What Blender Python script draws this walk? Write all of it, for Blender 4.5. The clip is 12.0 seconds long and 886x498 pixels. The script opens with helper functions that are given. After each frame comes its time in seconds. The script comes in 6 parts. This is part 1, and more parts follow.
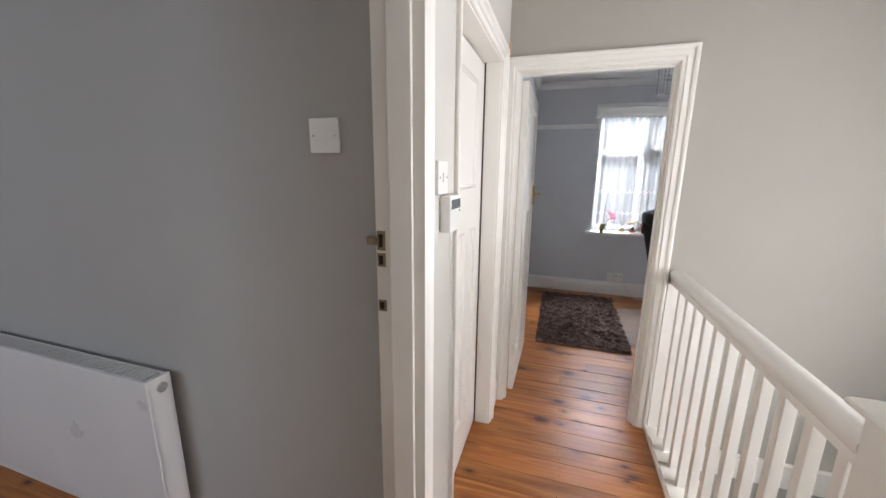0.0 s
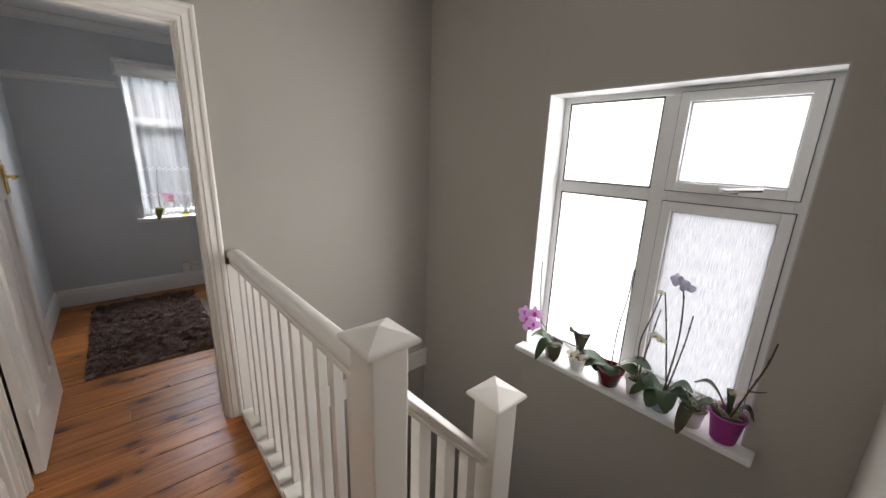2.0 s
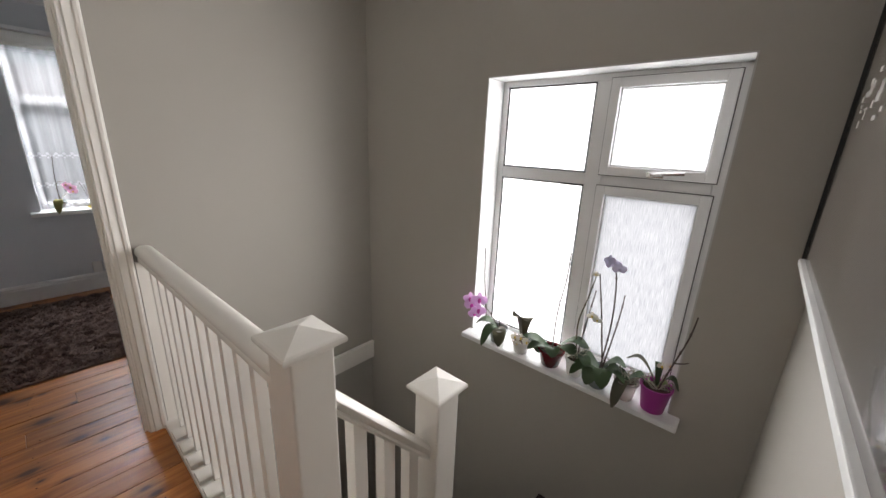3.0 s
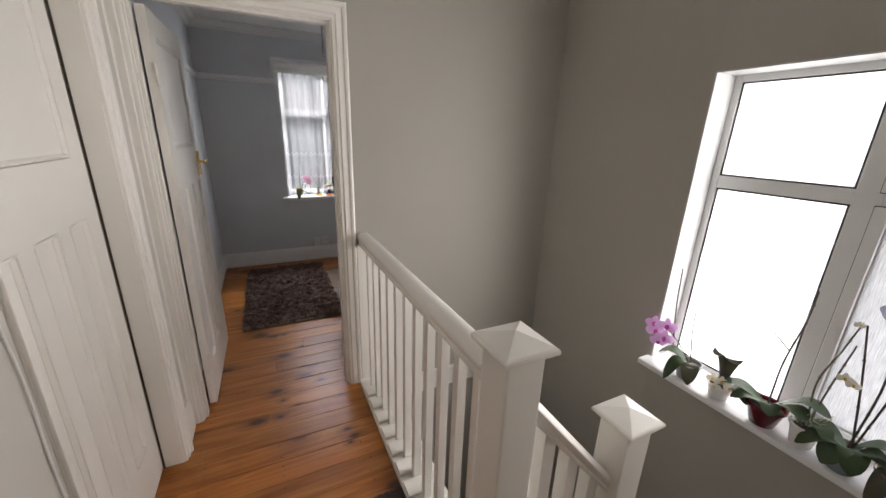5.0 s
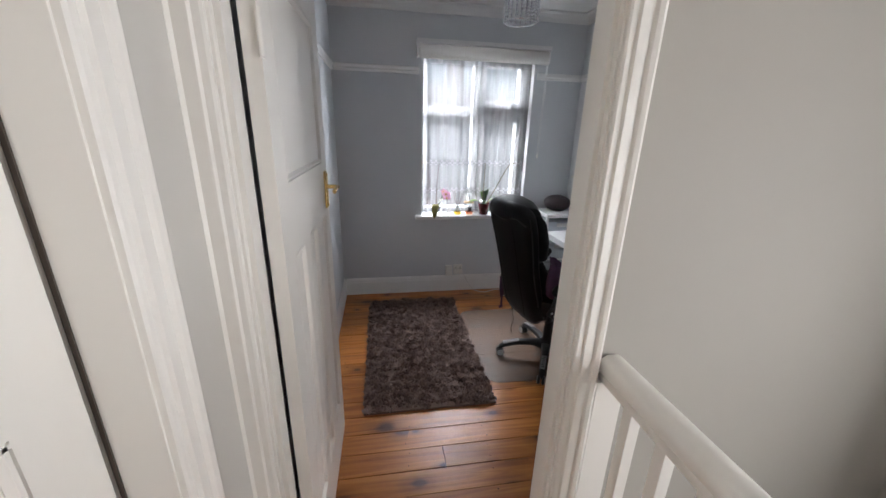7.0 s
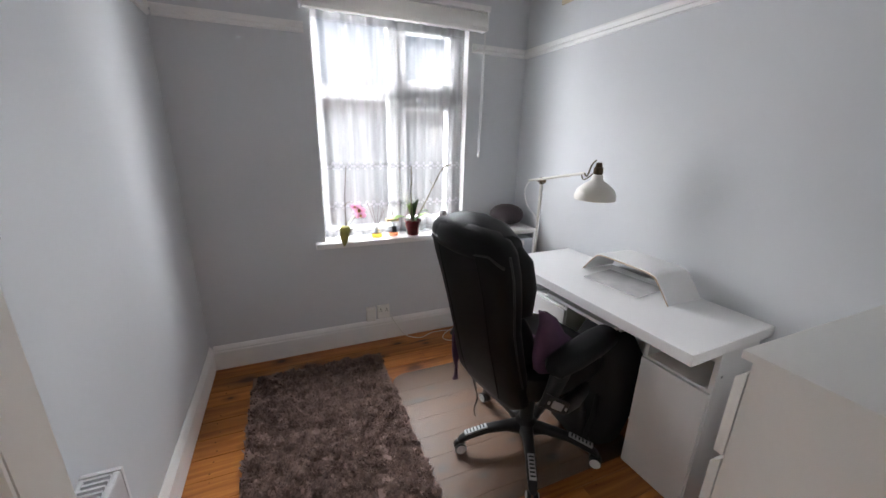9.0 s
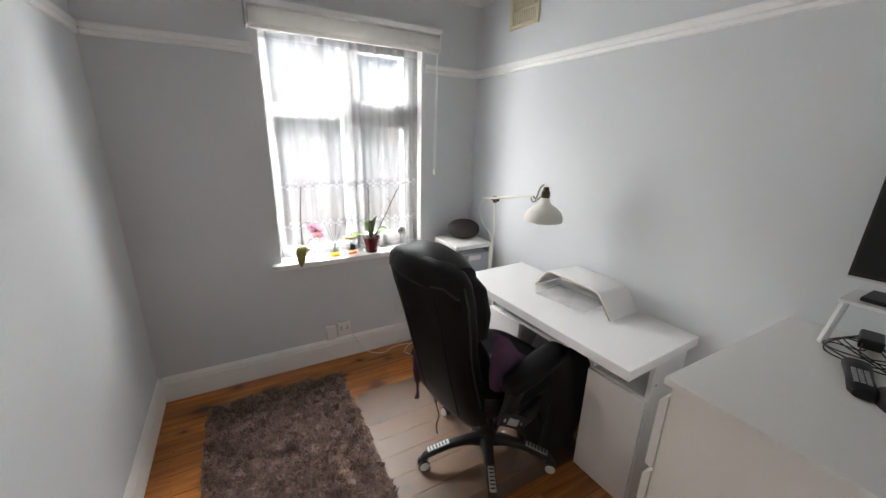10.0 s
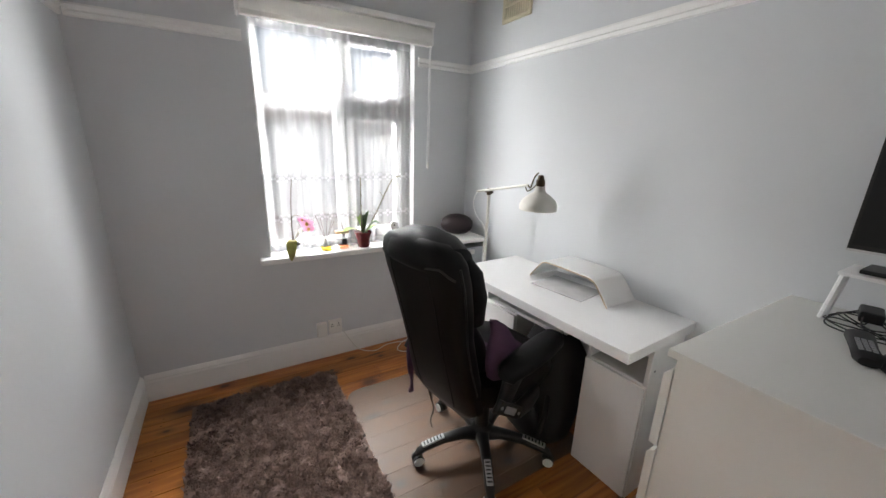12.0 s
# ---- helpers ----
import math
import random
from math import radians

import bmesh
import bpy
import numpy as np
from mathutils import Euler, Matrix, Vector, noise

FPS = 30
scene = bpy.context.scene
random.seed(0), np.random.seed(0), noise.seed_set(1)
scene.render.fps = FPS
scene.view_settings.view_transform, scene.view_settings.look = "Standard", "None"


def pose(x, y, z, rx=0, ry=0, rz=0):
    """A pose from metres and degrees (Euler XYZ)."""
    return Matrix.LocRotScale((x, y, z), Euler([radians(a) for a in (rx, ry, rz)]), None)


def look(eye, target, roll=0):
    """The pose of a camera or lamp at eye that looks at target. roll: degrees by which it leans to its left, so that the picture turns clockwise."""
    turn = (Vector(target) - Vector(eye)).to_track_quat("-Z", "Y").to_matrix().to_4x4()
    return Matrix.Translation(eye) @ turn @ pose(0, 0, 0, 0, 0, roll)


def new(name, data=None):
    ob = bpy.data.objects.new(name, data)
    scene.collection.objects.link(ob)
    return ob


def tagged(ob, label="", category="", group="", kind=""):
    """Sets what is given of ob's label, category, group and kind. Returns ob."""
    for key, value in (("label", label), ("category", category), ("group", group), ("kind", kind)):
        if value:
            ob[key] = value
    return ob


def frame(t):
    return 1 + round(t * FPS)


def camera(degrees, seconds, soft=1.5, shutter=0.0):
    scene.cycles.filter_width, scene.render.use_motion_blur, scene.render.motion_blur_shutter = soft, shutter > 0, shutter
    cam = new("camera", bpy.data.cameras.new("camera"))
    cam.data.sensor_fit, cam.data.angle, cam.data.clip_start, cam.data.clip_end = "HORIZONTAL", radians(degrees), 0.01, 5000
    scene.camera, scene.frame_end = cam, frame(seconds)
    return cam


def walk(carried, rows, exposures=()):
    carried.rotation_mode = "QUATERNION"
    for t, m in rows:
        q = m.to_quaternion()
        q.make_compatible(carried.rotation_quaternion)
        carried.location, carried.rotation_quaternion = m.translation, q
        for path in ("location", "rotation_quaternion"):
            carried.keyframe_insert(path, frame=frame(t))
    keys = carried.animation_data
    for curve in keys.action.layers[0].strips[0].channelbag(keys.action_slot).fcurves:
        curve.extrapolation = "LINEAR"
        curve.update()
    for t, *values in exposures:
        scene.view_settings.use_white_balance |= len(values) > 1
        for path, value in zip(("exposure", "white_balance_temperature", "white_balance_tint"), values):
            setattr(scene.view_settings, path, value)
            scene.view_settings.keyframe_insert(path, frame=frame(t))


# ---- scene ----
cam = camera(100.8, 12.0)
PATH = [
    (0, (0.962, -2.177, 1.478), (0.372, -0.314, 1.052), 0.6),
    (0.5, (1.001, -2.088, 1.482), (1.216, -0.158, 1.003), 1.0),
    (1, (1.041, -2.093, 1.487), (1.782, -0.305, 0.984), 1.4),
    (1.5, (1.101, -2.102, 1.495), (2.167, -0.488, 0.987), 1.6),
    (2, (1.183, -2.097, 1.487), (2.468, -0.651, 0.979), 1.9),
    (2.5, (1.258, -2.098, 1.473), (2.669, -0.789, 0.929), 2.0),
    (2.7, (1.274, -2.098, 1.471), (2.729, -0.843, 0.915), 2.1),
    (4.3, (1.165, -2.098, 1.514), (2.601, -0.835, 0.928), 2.3),
    (4.5, (1.151, -2.072, 1.501), (2.414, -0.638, 0.911), 2.0),
    (5, (1.122, -1.988, 1.504), (1.957, -0.272, 0.907), 1.8),
    (5.5, (1.051, -1.812, 1.498), (1.707, -0.02, 0.898), 1.7),
    (6, (1.052, -1.512, 1.461), (1.613, 0.311, 0.859), 1.7),
    (6.5, (1.04, -1.15, 1.48), (1.468, 0.707, 0.872), 1.6),
    (7, (0.979, -0.773, 1.542), (1.301, 1.097, 0.911), 1.6),
    (7.2, (0.98, -0.636, 1.543), (1.276, 1.236, 0.905), 1.4),
    (8.8, (1.132, 0.147, 1.431), (1.767, 1.952, 0.85), 1.2),
    (9, (1.151, 0.155, 1.432), (1.898, 1.915, 0.843), 1.3),
    (9.5, (1.169, 0.154, 1.491), (2.044, 1.852, 0.899), 1.5),
    (10, (1.16, 0.137, 1.557), (2.095, 1.804, 0.968), 1.5),
    (10.5, (1.152, 0.136, 1.556), (2.116, 1.795, 0.991), 1.6),
    (11, (1.146, 0.13, 1.537), (2.118, 1.79, 0.988), 1.6),
    (11.5, (1.145, 0.135, 1.475), (2.124, 1.791, 0.927), 1.6),
    (12, (1.152, 0.146, 1.459), (2.133, 1.801, 0.913), 1.7),
]
EXPOSURES = [(0, 0.58, 6150, 12), (0.5, 0.45, 6200, 12), (1, 0.15, 6250, 12), (1.5, -0.08, 6350, 12), (2.5, -0.14, 6400, 12), (4.5, -0.24, 6500, 13), (5.5, -0.18, 6550, 13), (6.5, 0.13, 6350, 12), (7.2, 0.18, 6150, 12),
             (8.8, 0.46, 6400, 14), (9.5, 0.56, 6500, 12), (10.5, 0.68, 6850, 11), (12, 0.68, 6700, 11)]
walk(cam, [(t, look(eye, target, roll)) for t, eye, target, roll in PATH], EXPOSURES)

# ---- world, sun, large lights ----
world = bpy.data.worlds.new("sky")
scene.world = world
world.use_nodes = True
wn = world.node_tree
sky = wn.nodes.new("ShaderNodeTexSky")
sky.sky_type = "NISHITA"
sky.sun_disc = False
sky.sun_elevation = radians(42)
sky.sun_rotation = radians(262)
wn.nodes["Background"].inputs["Strength"].default_value = 0.068
wn.links.new(sky.outputs["Color"], wn.nodes["Background"].inputs["Color"])


def lamp(name, kind, m, energy, colour, **more):
    data = bpy.data.lights.new(name, kind)
    data.energy, data.color = energy, colour
    if "size" in more:
        data.shape, data.size, data.size_y = "RECTANGLE", more["size"][0], more["size"][1]
    if "angle" in more:
        data.angle = radians(more["angle"])
    ob = new(name, data)
    ob.matrix_world = m
    return ob


lamp("sun", "SUN", look((-9, -1.2, 8), (0, 0, 0)), 2.9, (1.0, 0.95, 0.88), angle=0.5)
# daylight in the openings: stair window, office window (sky above and to both sides of it), bedroom window
lamp("stair_window_light", "AREA", look((3.238, -1.428, 1.065), (2.0, -1.428, 1.03)), 60, (1.0, 0.985, 0.96), size=(1.10, 1.48))
lamp("office_window_sky", "AREA", look((1.82, 3.75, 3.0), (1.75, 1.6, 0.9)), 640, (0.97, 0.99, 1.0), size=(1.8, 1.1))
lamp("office_window_sky_east", "AREA", look((0.78, 3.45, 1.50), (2.4, 0.7, 1.0)), 210, (0.98, 0.99, 1.0), size=(0.95, 2.2))
lamp("office_window_sky_west", "AREA", look((3.42, 3.45, 1.55), (1.0, 1.3, 1.2)), 350, (0.98, 0.99, 1.0), size=(1.15, 2.2))
lamp("bedroom_window_light", "AREA", look((-1.6, -4.55, 1.6), (-0.8, -1.3, 0.5)), 17, (0.86, 0.94, 1.0), size=(1.5, 1.3))

# ---- materials ----
def nodes_of(name):
    m = bpy.data.materials.new(name)
    m.use_nodes = True
    return m, m.node_tree.nodes, m.node_tree.links, m.node_tree.nodes["Principled BSDF"]


def surface(name, colour, rough=0.5, metal=0.0, vary=0.06, scale=3.0, grain=0.0, grain_scale=120.0, random_shade=0.0, **more):
    """A procedural surface: colour clouds at one scale, fine grain in colour and relief at another."""
    m, n, l, b = nodes_of(name)
    tc = n.new("ShaderNodeTexCoord")
    cloud = n.new("ShaderNodeTexNoise")
    cloud.inputs["Scale"].default_value = scale
    cloud.inputs["Detail"].default_value = 5
    l.new(tc.outputs["Object"], cloud.inputs["Vector"])
    hsv = n.new("ShaderNodeHueSaturation")
    hsv.inputs["Color"].default_value = (*colour, 1)
    mr = n.new("ShaderNodeMapRange")
    mr.inputs["From Min"].default_value, mr.inputs["From Max"].default_value = 0.25, 0.75
    mr.inputs["To Min"].default_value, mr.inputs["To Max"].default_value = 1 - vary, 1 + vary
    l.new(cloud.outputs["Fac"], mr.inputs["Value"])
    out = mr.outputs["Result"]
    if random_shade:
        info = n.new("ShaderNodeObjectInfo")
        r2 = n.new("ShaderNodeMapRange")
        r2.inputs["To Min"].default_value, r2.inputs["To Max"].default_value = 1 - random_shade, 1 + random_shade
        l.new(info.outputs["Random"], r2.inputs["Value"])
        mul = n.new("ShaderNodeMath")
        mul.operation = "MULTIPLY"
        l.new(out, mul.inputs[0])
        l.new(r2.outputs["Result"], mul.inputs[1])
        out = mul.outputs["Value"]
    l.new(out, hsv.inputs["Value"])
    l.new(hsv.outputs["Color"], b.inputs["Base Color"])
    rr = n.new("ShaderNodeMapRange")
    rr.inputs["To Min"].default_value, rr.inputs["To Max"].default_value = max(0.02, rough - 0.08), min(1, rough + 0.08)
    l.new(cloud.outputs["Fac"], rr.inputs["Value"])
    l.new(rr.outputs["Result"], b.inputs["Roughness"])
    b.inputs["Metallic"].default_value = metal
    if grain:
        fine = n.new("ShaderNodeTexNoise")
        fine.inputs["Scale"].default_value = grain_scale
        fine.inputs["Detail"].default_value = 3
        l.new(tc.outputs["Object"], fine.inputs["Vector"])
        bump = n.new("ShaderNodeBump")
        bump.inputs["Strength"].default_value = grain
        bump.inputs["Distance"].default_value = 0.002
        l.new(fine.outputs["Fac"], bump.inputs["Height"])
        l.new(bump.outputs["Normal"], b.inputs["Normal"])
    for key, value in more.items():
        b.inputs[key.replace("_", " ").title().replace("Ior", "IOR")].default_value = value
    return m


def board_wood(name):
    """Varnished old pine boards, grain along x, with knots and each board its own tone."""
    m, n, l, b = nodes_of(name)
    tc = n.new("ShaderNodeTexCoord")
    info = n.new("ShaderNodeObjectInfo")
    off = n.new("ShaderNodeVectorMath")
    off.operation = "MULTIPLY_ADD"
    l.new(info.outputs["Random"], off.inputs[0])
    off.inputs[1].default_value = (37.0, 23.0, 11.0)
    l.new(tc.outputs["Object"], off.inputs[2])
    mp = n.new("ShaderNodeMapping")
    mp.inputs["Scale"].default_value = (0.8, 13.0, 13.0)
    l.new(off.outputs["Vector"], mp.inputs["Vector"])
    grain = n.new("ShaderNodeTexNoise")
    grain.inputs["Scale"].default_value, grain.inputs["Detail"].default_value, grain.inputs["Distortion"].default_value = 2.0, 6, 1.2
    l.new(mp.outputs["Vector"], grain.inputs["Vector"])
    ramp = n.new("ShaderNodeValToRGB")
    e = ramp.color_ramp.elements
    e[0].position, e[0].color = 0.28, (0.25, 0.074, 0.014, 1)
    e[1].position, e[1].color = 0.72, (0.53, 0.215, 0.050, 1)
    mid = ramp.color_ramp.elements.new(0.5)
    mid.color = (0.40, 0.140, 0.029, 1)
    l.new(grain.outputs["Fac"], ramp.inputs["Fac"])
    # knots
    mk = n.new("ShaderNodeMapping")
    mk.inputs["Scale"].default_value = (2.7, 4.6, 1.0)
    l.new(off.outputs["Vector"], mk.inputs["Vector"])
    vor = n.new("ShaderNodeTexVoronoi")
    vor.voronoi_dimensions = "2D"
    vor.inputs["Scale"].default_value = 1.0
    l.new(mk.outputs["Vector"], vor.inputs["Vector"])
    # only some cells carry a knot, each of its own size
    cell = n.new("ShaderNodeSeparateColor")
    l.new(vor.outputs["Color"], cell.inputs["Color"])
    gate = n.new("ShaderNodeMapRange")
    gate.inputs["From Min"].default_value, gate.inputs["From Max"].default_value = 0.35, 1.0
    gate.inputs["To Min"].default_value, gate.inputs["To Max"].default_value = 1.7, 0.45
    l.new(cell.outputs["Red"], gate.inputs["Value"])
    big = n.new("ShaderNodeMath")
    big.operation = "MULTIPLY"
    l.new(vor.outputs["Distance"], big.inputs[0])
    l.new(gate.outputs["Result"], big.inputs[1])
    soft = n.new("ShaderNodeMath")
    soft.operation = "MULTIPLY_ADD"
    soft.inputs[1].default_value, soft.inputs[2].default_value = 0.10, -0.05
    l.new(grain.outputs["Fac"], soft.inputs[0])
    edge = n.new("ShaderNodeMath")
    edge.operation = "ADD"
    l.new(big.outputs["Value"], edge.inputs[0])
    l.new(soft.outputs["Value"], edge.inputs[1])
    kr = n.new("ShaderNodeValToRGB")
    ke = kr.color_ramp.elements
    ke[0].position, ke[0].color = 0.045, (0.0, 0.0, 0.0, 1)
    ke[1].position, ke[1].color = 0.25, (1, 1, 1, 1)
    kr.color_ramp.elements.new(0.10).color = (0.55, 0.55, 0.55, 1)
    l.new(edge.outputs["Value"], kr.inputs["Fac"])
    knot = n.new("ShaderNodeMix")
    knot.data_type = "RGBA"
    knot.inputs["A"].default_value = (0.07, 0.02, 0.006, 1)
    l.new(kr.outputs["Color"], knot.inputs["Factor"])
    l.new(ramp.outputs["Color"], knot.inputs["B"])
    hsv = n.new("ShaderNodeHueSaturation")
    tone = n.new("ShaderNodeMapRange")
    tone.inputs["To Min"].default_value, tone.inputs["To Max"].default_value = 0.8, 1.2
    l.new(info.outputs["Random"], tone.inputs["Value"])
    l.new(tone.outputs["Result"], hsv.inputs["Value"])
    l.new(knot.outputs["Result"], hsv.inputs["Color"])
    l.new(hsv.outputs["Color"], b.inputs["Base Color"])
    rough = n.new("ShaderNodeMapRange")
    rough.inputs["To Min"].default_value, rough.inputs["To Max"].default_value = 0.24, 0.42
    l.new(grain.outputs["Fac"], rough.inputs["Value"])
    l.new(rough.outputs["Result"], b.inputs["Roughness"])
    wear = n.new("ShaderNodeTexNoise")
    wear.inputs["Scale"].default_value = 9
    l.new(tc.outputs["Object"], wear.inputs["Vector"])
    bump = n.new("ShaderNodeBump")
    bump.inputs["Strength"].default_value, bump.inputs["Distance"].default_value = 0.35, 0.004
    add = n.new("ShaderNodeMath")
    add.operation = "ADD"
    l.new(wear.outputs["Fac"], add.inputs[0])
    l.new(grain.outputs["Fac"], add.inputs[1])
    l.new(add.outputs["Value"], bump.inputs["Height"])
    l.new(bump.outputs["Normal"], b.inputs["Normal"])
    return m


LANDING_PAINT = surface("warm_grey_wall_paint", (0.428, 0.403, 0.358), 0.7, vary=0.03, scale=1.5, grain=0.12, grain_scale=90)
PIER_PAINT = surface("off_white_wall_paint", (0.62, 0.595, 0.55), 0.6, vary=0.03, scale=1.5, grain=0.12, grain_scale=90)
OFFICE_PAINT = surface("cool_grey_wall_paint", (0.655, 0.675, 0.695), 0.7, vary=0.03, scale=1.5, grain=0.12, grain_scale=90)
BEDROOM_PAINT = surface("mid_grey_wall_paint", (0.43, 0.42, 0.405), 0.7, vary=0.03, scale=1.5, grain=0.12, grain_scale=90)
CEILING_PAINT = surface("white_ceiling_paint", (0.78, 0.78, 0.77), 0.8, vary=0.02, scale=2, grain=0.1)
GLOSS = surface("white_gloss_woodwork", (0.85, 0.82, 0.765), 0.36, vary=0.02, scale=2.5)
COOL_GLOSS = surface("white_satin_woodwork", (0.86, 0.86, 0.85), 0.4, vary=0.03, scale=4, grain=0.1, grain_scale=35)
UPVC = surface("white_upvc", (0.82, 0.82, 0.82), 0.3, vary=0.02)
# reveal white darkened in colour to offset the glare from the panes
REVEAL = surface("reveal_white_dimmed", (0.52, 0.52, 0.51), 0.6, vary=0.04, scale=3, grain=0.1, grain_scale=60)
PLASTIC = surface("white_plastic", (0.80, 0.79, 0.76), 0.35, vary=0.02)
LAMINATE = surface("white_laminate", (0.85, 0.85, 0.85), 0.38, vary=0.02, scale=2, grain=0.05)
CHESTWHITE = surface("off_white_foil", (0.84, 0.835, 0.80), 0.4, vary=0.02, scale=2, grain=0.04)
WOOD = board_wood("varnished_pine_boards")
JOINT = surface("dark_board_gap", (0.03, 0.017, 0.01), 0.9)
DARK = surface("black_plastic", (0.012, 0.012, 0.013), 0.45, vary=0.1, Specular_Ior_Level=0.35)
LEATHER = surface("black_leatherette", (0.008, 0.008, 0.009), 0.46, vary=0.15, scale=9, grain=0.2, grain_scale=240, Specular_Ior_Level=0.14)
CHROME = surface("brushed_chrome", (0.72, 0.72, 0.72), 0.25, metal=1.0)
BRASS = surface("polished_brass", (0.78, 0.55, 0.22), 0.22, metal=1.0, vary=0.1)
CARPET = surface("dark_stair_carpet", (0.045, 0.032, 0.028), 0.95, vary=0.3, scale=60, grain=0.8, grain_scale=300)

# ---- helpers for building ----
FRAME_OF = {}


def thing(name, x=0.0, y=0.0, z=0.0, rz=0.0, label="", category="", group="", kind=""):
    """An Empty at the base of a thing; its parts are built in its own metres."""
    ob = new(name)
    ob.empty_display_size = 0.05
    ob.matrix_basis = pose(x, y, z, 0, 0, rz)
    FRAME_OF[ob] = ob.matrix_basis.copy()
    return tagged(ob, label, category, group, kind)


def mesh_of(name, bm, material, smooth=False):
    me = bpy.data.meshes.new(name)
    bmesh.ops.recalc_face_normals(bm, faces=bm.faces)
    if smooth:
        for f in bm.faces:
            f.smooth = True
    bm.to_mesh(me)
    bm.free()
    if smooth:
        me.set_sharp_from_angle(angle=radians(40))
    me.materials.append(material)
    return me


def part(name, bm, material, parent, label="", smooth=False):
    ob = new(name, mesh_of(name, bm, material, smooth))
    ob.parent = parent
    FRAME_OF[ob] = FRAME_OF.get(parent)
    if label:
        ob["label"] = label
    return ob


def whole(name, bm, material, label, category, kind="", group="", smooth=False, at=None):
    ob = new(name, mesh_of(name, bm, material, smooth))
    if at is not None:
        ob.matrix_basis = at
    return tagged(ob, label, category, group, kind)


def box(bm, x0, x1, y0, y1, z0, z1, bevel=0.0, m=None):
    vs = [bm.verts.new((x, y, z)) for x in (x0, x1) for y in (y0, y1) for z in (z0, z1)]
    fs = [bm.faces.new([vs[i] for i in q]) for q in ((0, 1, 3, 2), (4, 6, 7, 5), (0, 4, 5, 1), (2, 3, 7, 6), (0, 2, 6, 4), (1, 5, 7, 3))]
    if bevel:
        es = list({e for f in fs for e in f.edges})
        r = bmesh.ops.bevel(bm, geom=es, offset=bevel, segments=2, affect="EDGES", profile=0.6)
        vs = list({v for f in r["faces"] for v in f.verts} | {v for v in vs if v.is_valid})
    if m is not None:
        bmesh.ops.transform(bm, matrix=m, verts=[v for v in vs if v.is_valid])
    return bm


def boxes(rows, bevel=0.0):
    bm = bmesh.new()
    for r in rows:
        box(bm, *r, bevel=bevel)
    return bm


def lathe(bm, profile, steps=24, m=None, close=False):
    """profile: (radius, height) pairs, turned about z."""
    rings = []
    made = []
    for r, h in profile:
        ring = []
        for i in range(steps):
            a = 2 * math.pi * i / steps
            ring.append(bm.verts.new((r * math.cos(a), r * math.sin(a), h)))
        rings.append(ring)
        made += ring
    for a, b in zip(rings, rings[1:]):
        for i in range(steps):
            bm.faces.new((a[i], a[(i + 1) % steps], b[(i + 1) % steps], b[i]))
    if profile[0][0] > 1e-4:
        bm.faces.new(rings[0][::-1])
    if profile[-1][0] > 1e-4:
        bm.faces.new(rings[-1])
    if m is not None:
        bmesh.ops.transform(bm, matrix=m, verts=made)
    return bm


def tube(bm, points, radius, steps=8, taper=1.0):
    """A round rod along points, closed at both ends."""
    pts = [Vector(p) for p in points]
    rings = []
    side = None
    for i, p in enumerate(pts):
        d = (pts[min(i + 1, len(pts) - 1)] - pts[max(i - 1, 0)]).normalized()
        if side is None:
            side = d.orthogonal().normalized()
        side = (side - d * side.dot(d)).normalized()
        up = d.cross(side)
        r = radius * (1 + (taper - 1) * i / max(1, len(pts) - 1))
        rings.append([bm.verts.new(p + r * (math.cos(2 * math.pi * k / steps) * side + math.sin(2 * math.pi * k / steps) * up)) for k in range(steps)])
    for a, b in zip(rings, rings[1:]):
        for k in range(steps):
            bm.faces.new((a[k], a[(k + 1) % steps], b[(k + 1) % steps], b[k]))
    bm.faces.new(rings[0][::-1])
    bm.faces.new(rings[-1])
    return bm


def smooth_line(points, n=6):
    """Points of a smooth line through the given ones."""
    p = [Vector(q) for q in points]
    out = []
    for i in range(len(p) - 1):
        a, b, c, d = p[max(i - 1, 0)], p[i], p[i + 1], p[min(i + 2, len(p) - 1)]
        for k in range(n):
            t = k / n
            out.append(0.5 * (2 * b + (c - a) * t + (2 * a - 5 * b + 4 * c - d) * t * t + (3 * b - a - 3 * c + d) * t ** 3))
    out.append(p[-1])
    return out


def sweep(bm, outline, path):
    """A moulding: outline (u, v) pairs carried along path rows of (place, u axis, v axis)."""
    rings = [[bm.verts.new(Vector(o) + Vector(u) * a + Vector(v) * b) for a, b in outline] for o, u, v in path]
    n = len(outline)
    for p, q in zip(rings, rings[1:]):
        for k in range(n):
            bm.faces.new((p[k], p[(k + 1) % n], q[(k + 1) % n], q[k]))
    bm.faces.new(rings[0][::-1])
    bm.faces.new(rings[-1])
    return bm


# ---- the shell: plan in metres ----
CEIL = 2.46            # ceiling height upstairs
LX = 0.64              # landing's left wall
OX0, OX1 = 0.61, 2.742 # office side walls
OY1 = 2.52             # office window wall
WX = 3.01              # stairwell's outer wall
SY = -2.29             # landing's rear wall
DY = 0.10              # back of the door wall
LOW = -2.62            # floor of the hall below


def setting(name, rows, material, label, category):
    return whole(name, boxes(rows), material, label, category, kind="structure")


# office walls
setting("wall_office_left", [(0.49, OX0, DY, OY1, -0.3, CEIL + 0.1)], OFFICE_PAINT, "pale blue-grey painted office side wall", "wall")
setting("wall_office_right", [(OX1, 3.2, 0.05, OY1, -0.3, CEIL + 0.1)], OFFICE_PAINT, "pale blue-grey painted office wall behind the desk", "wall")
OWX0, OWX1, OWZ0, OWZ1 = 1.335, 2.305, 0.755, 2.14
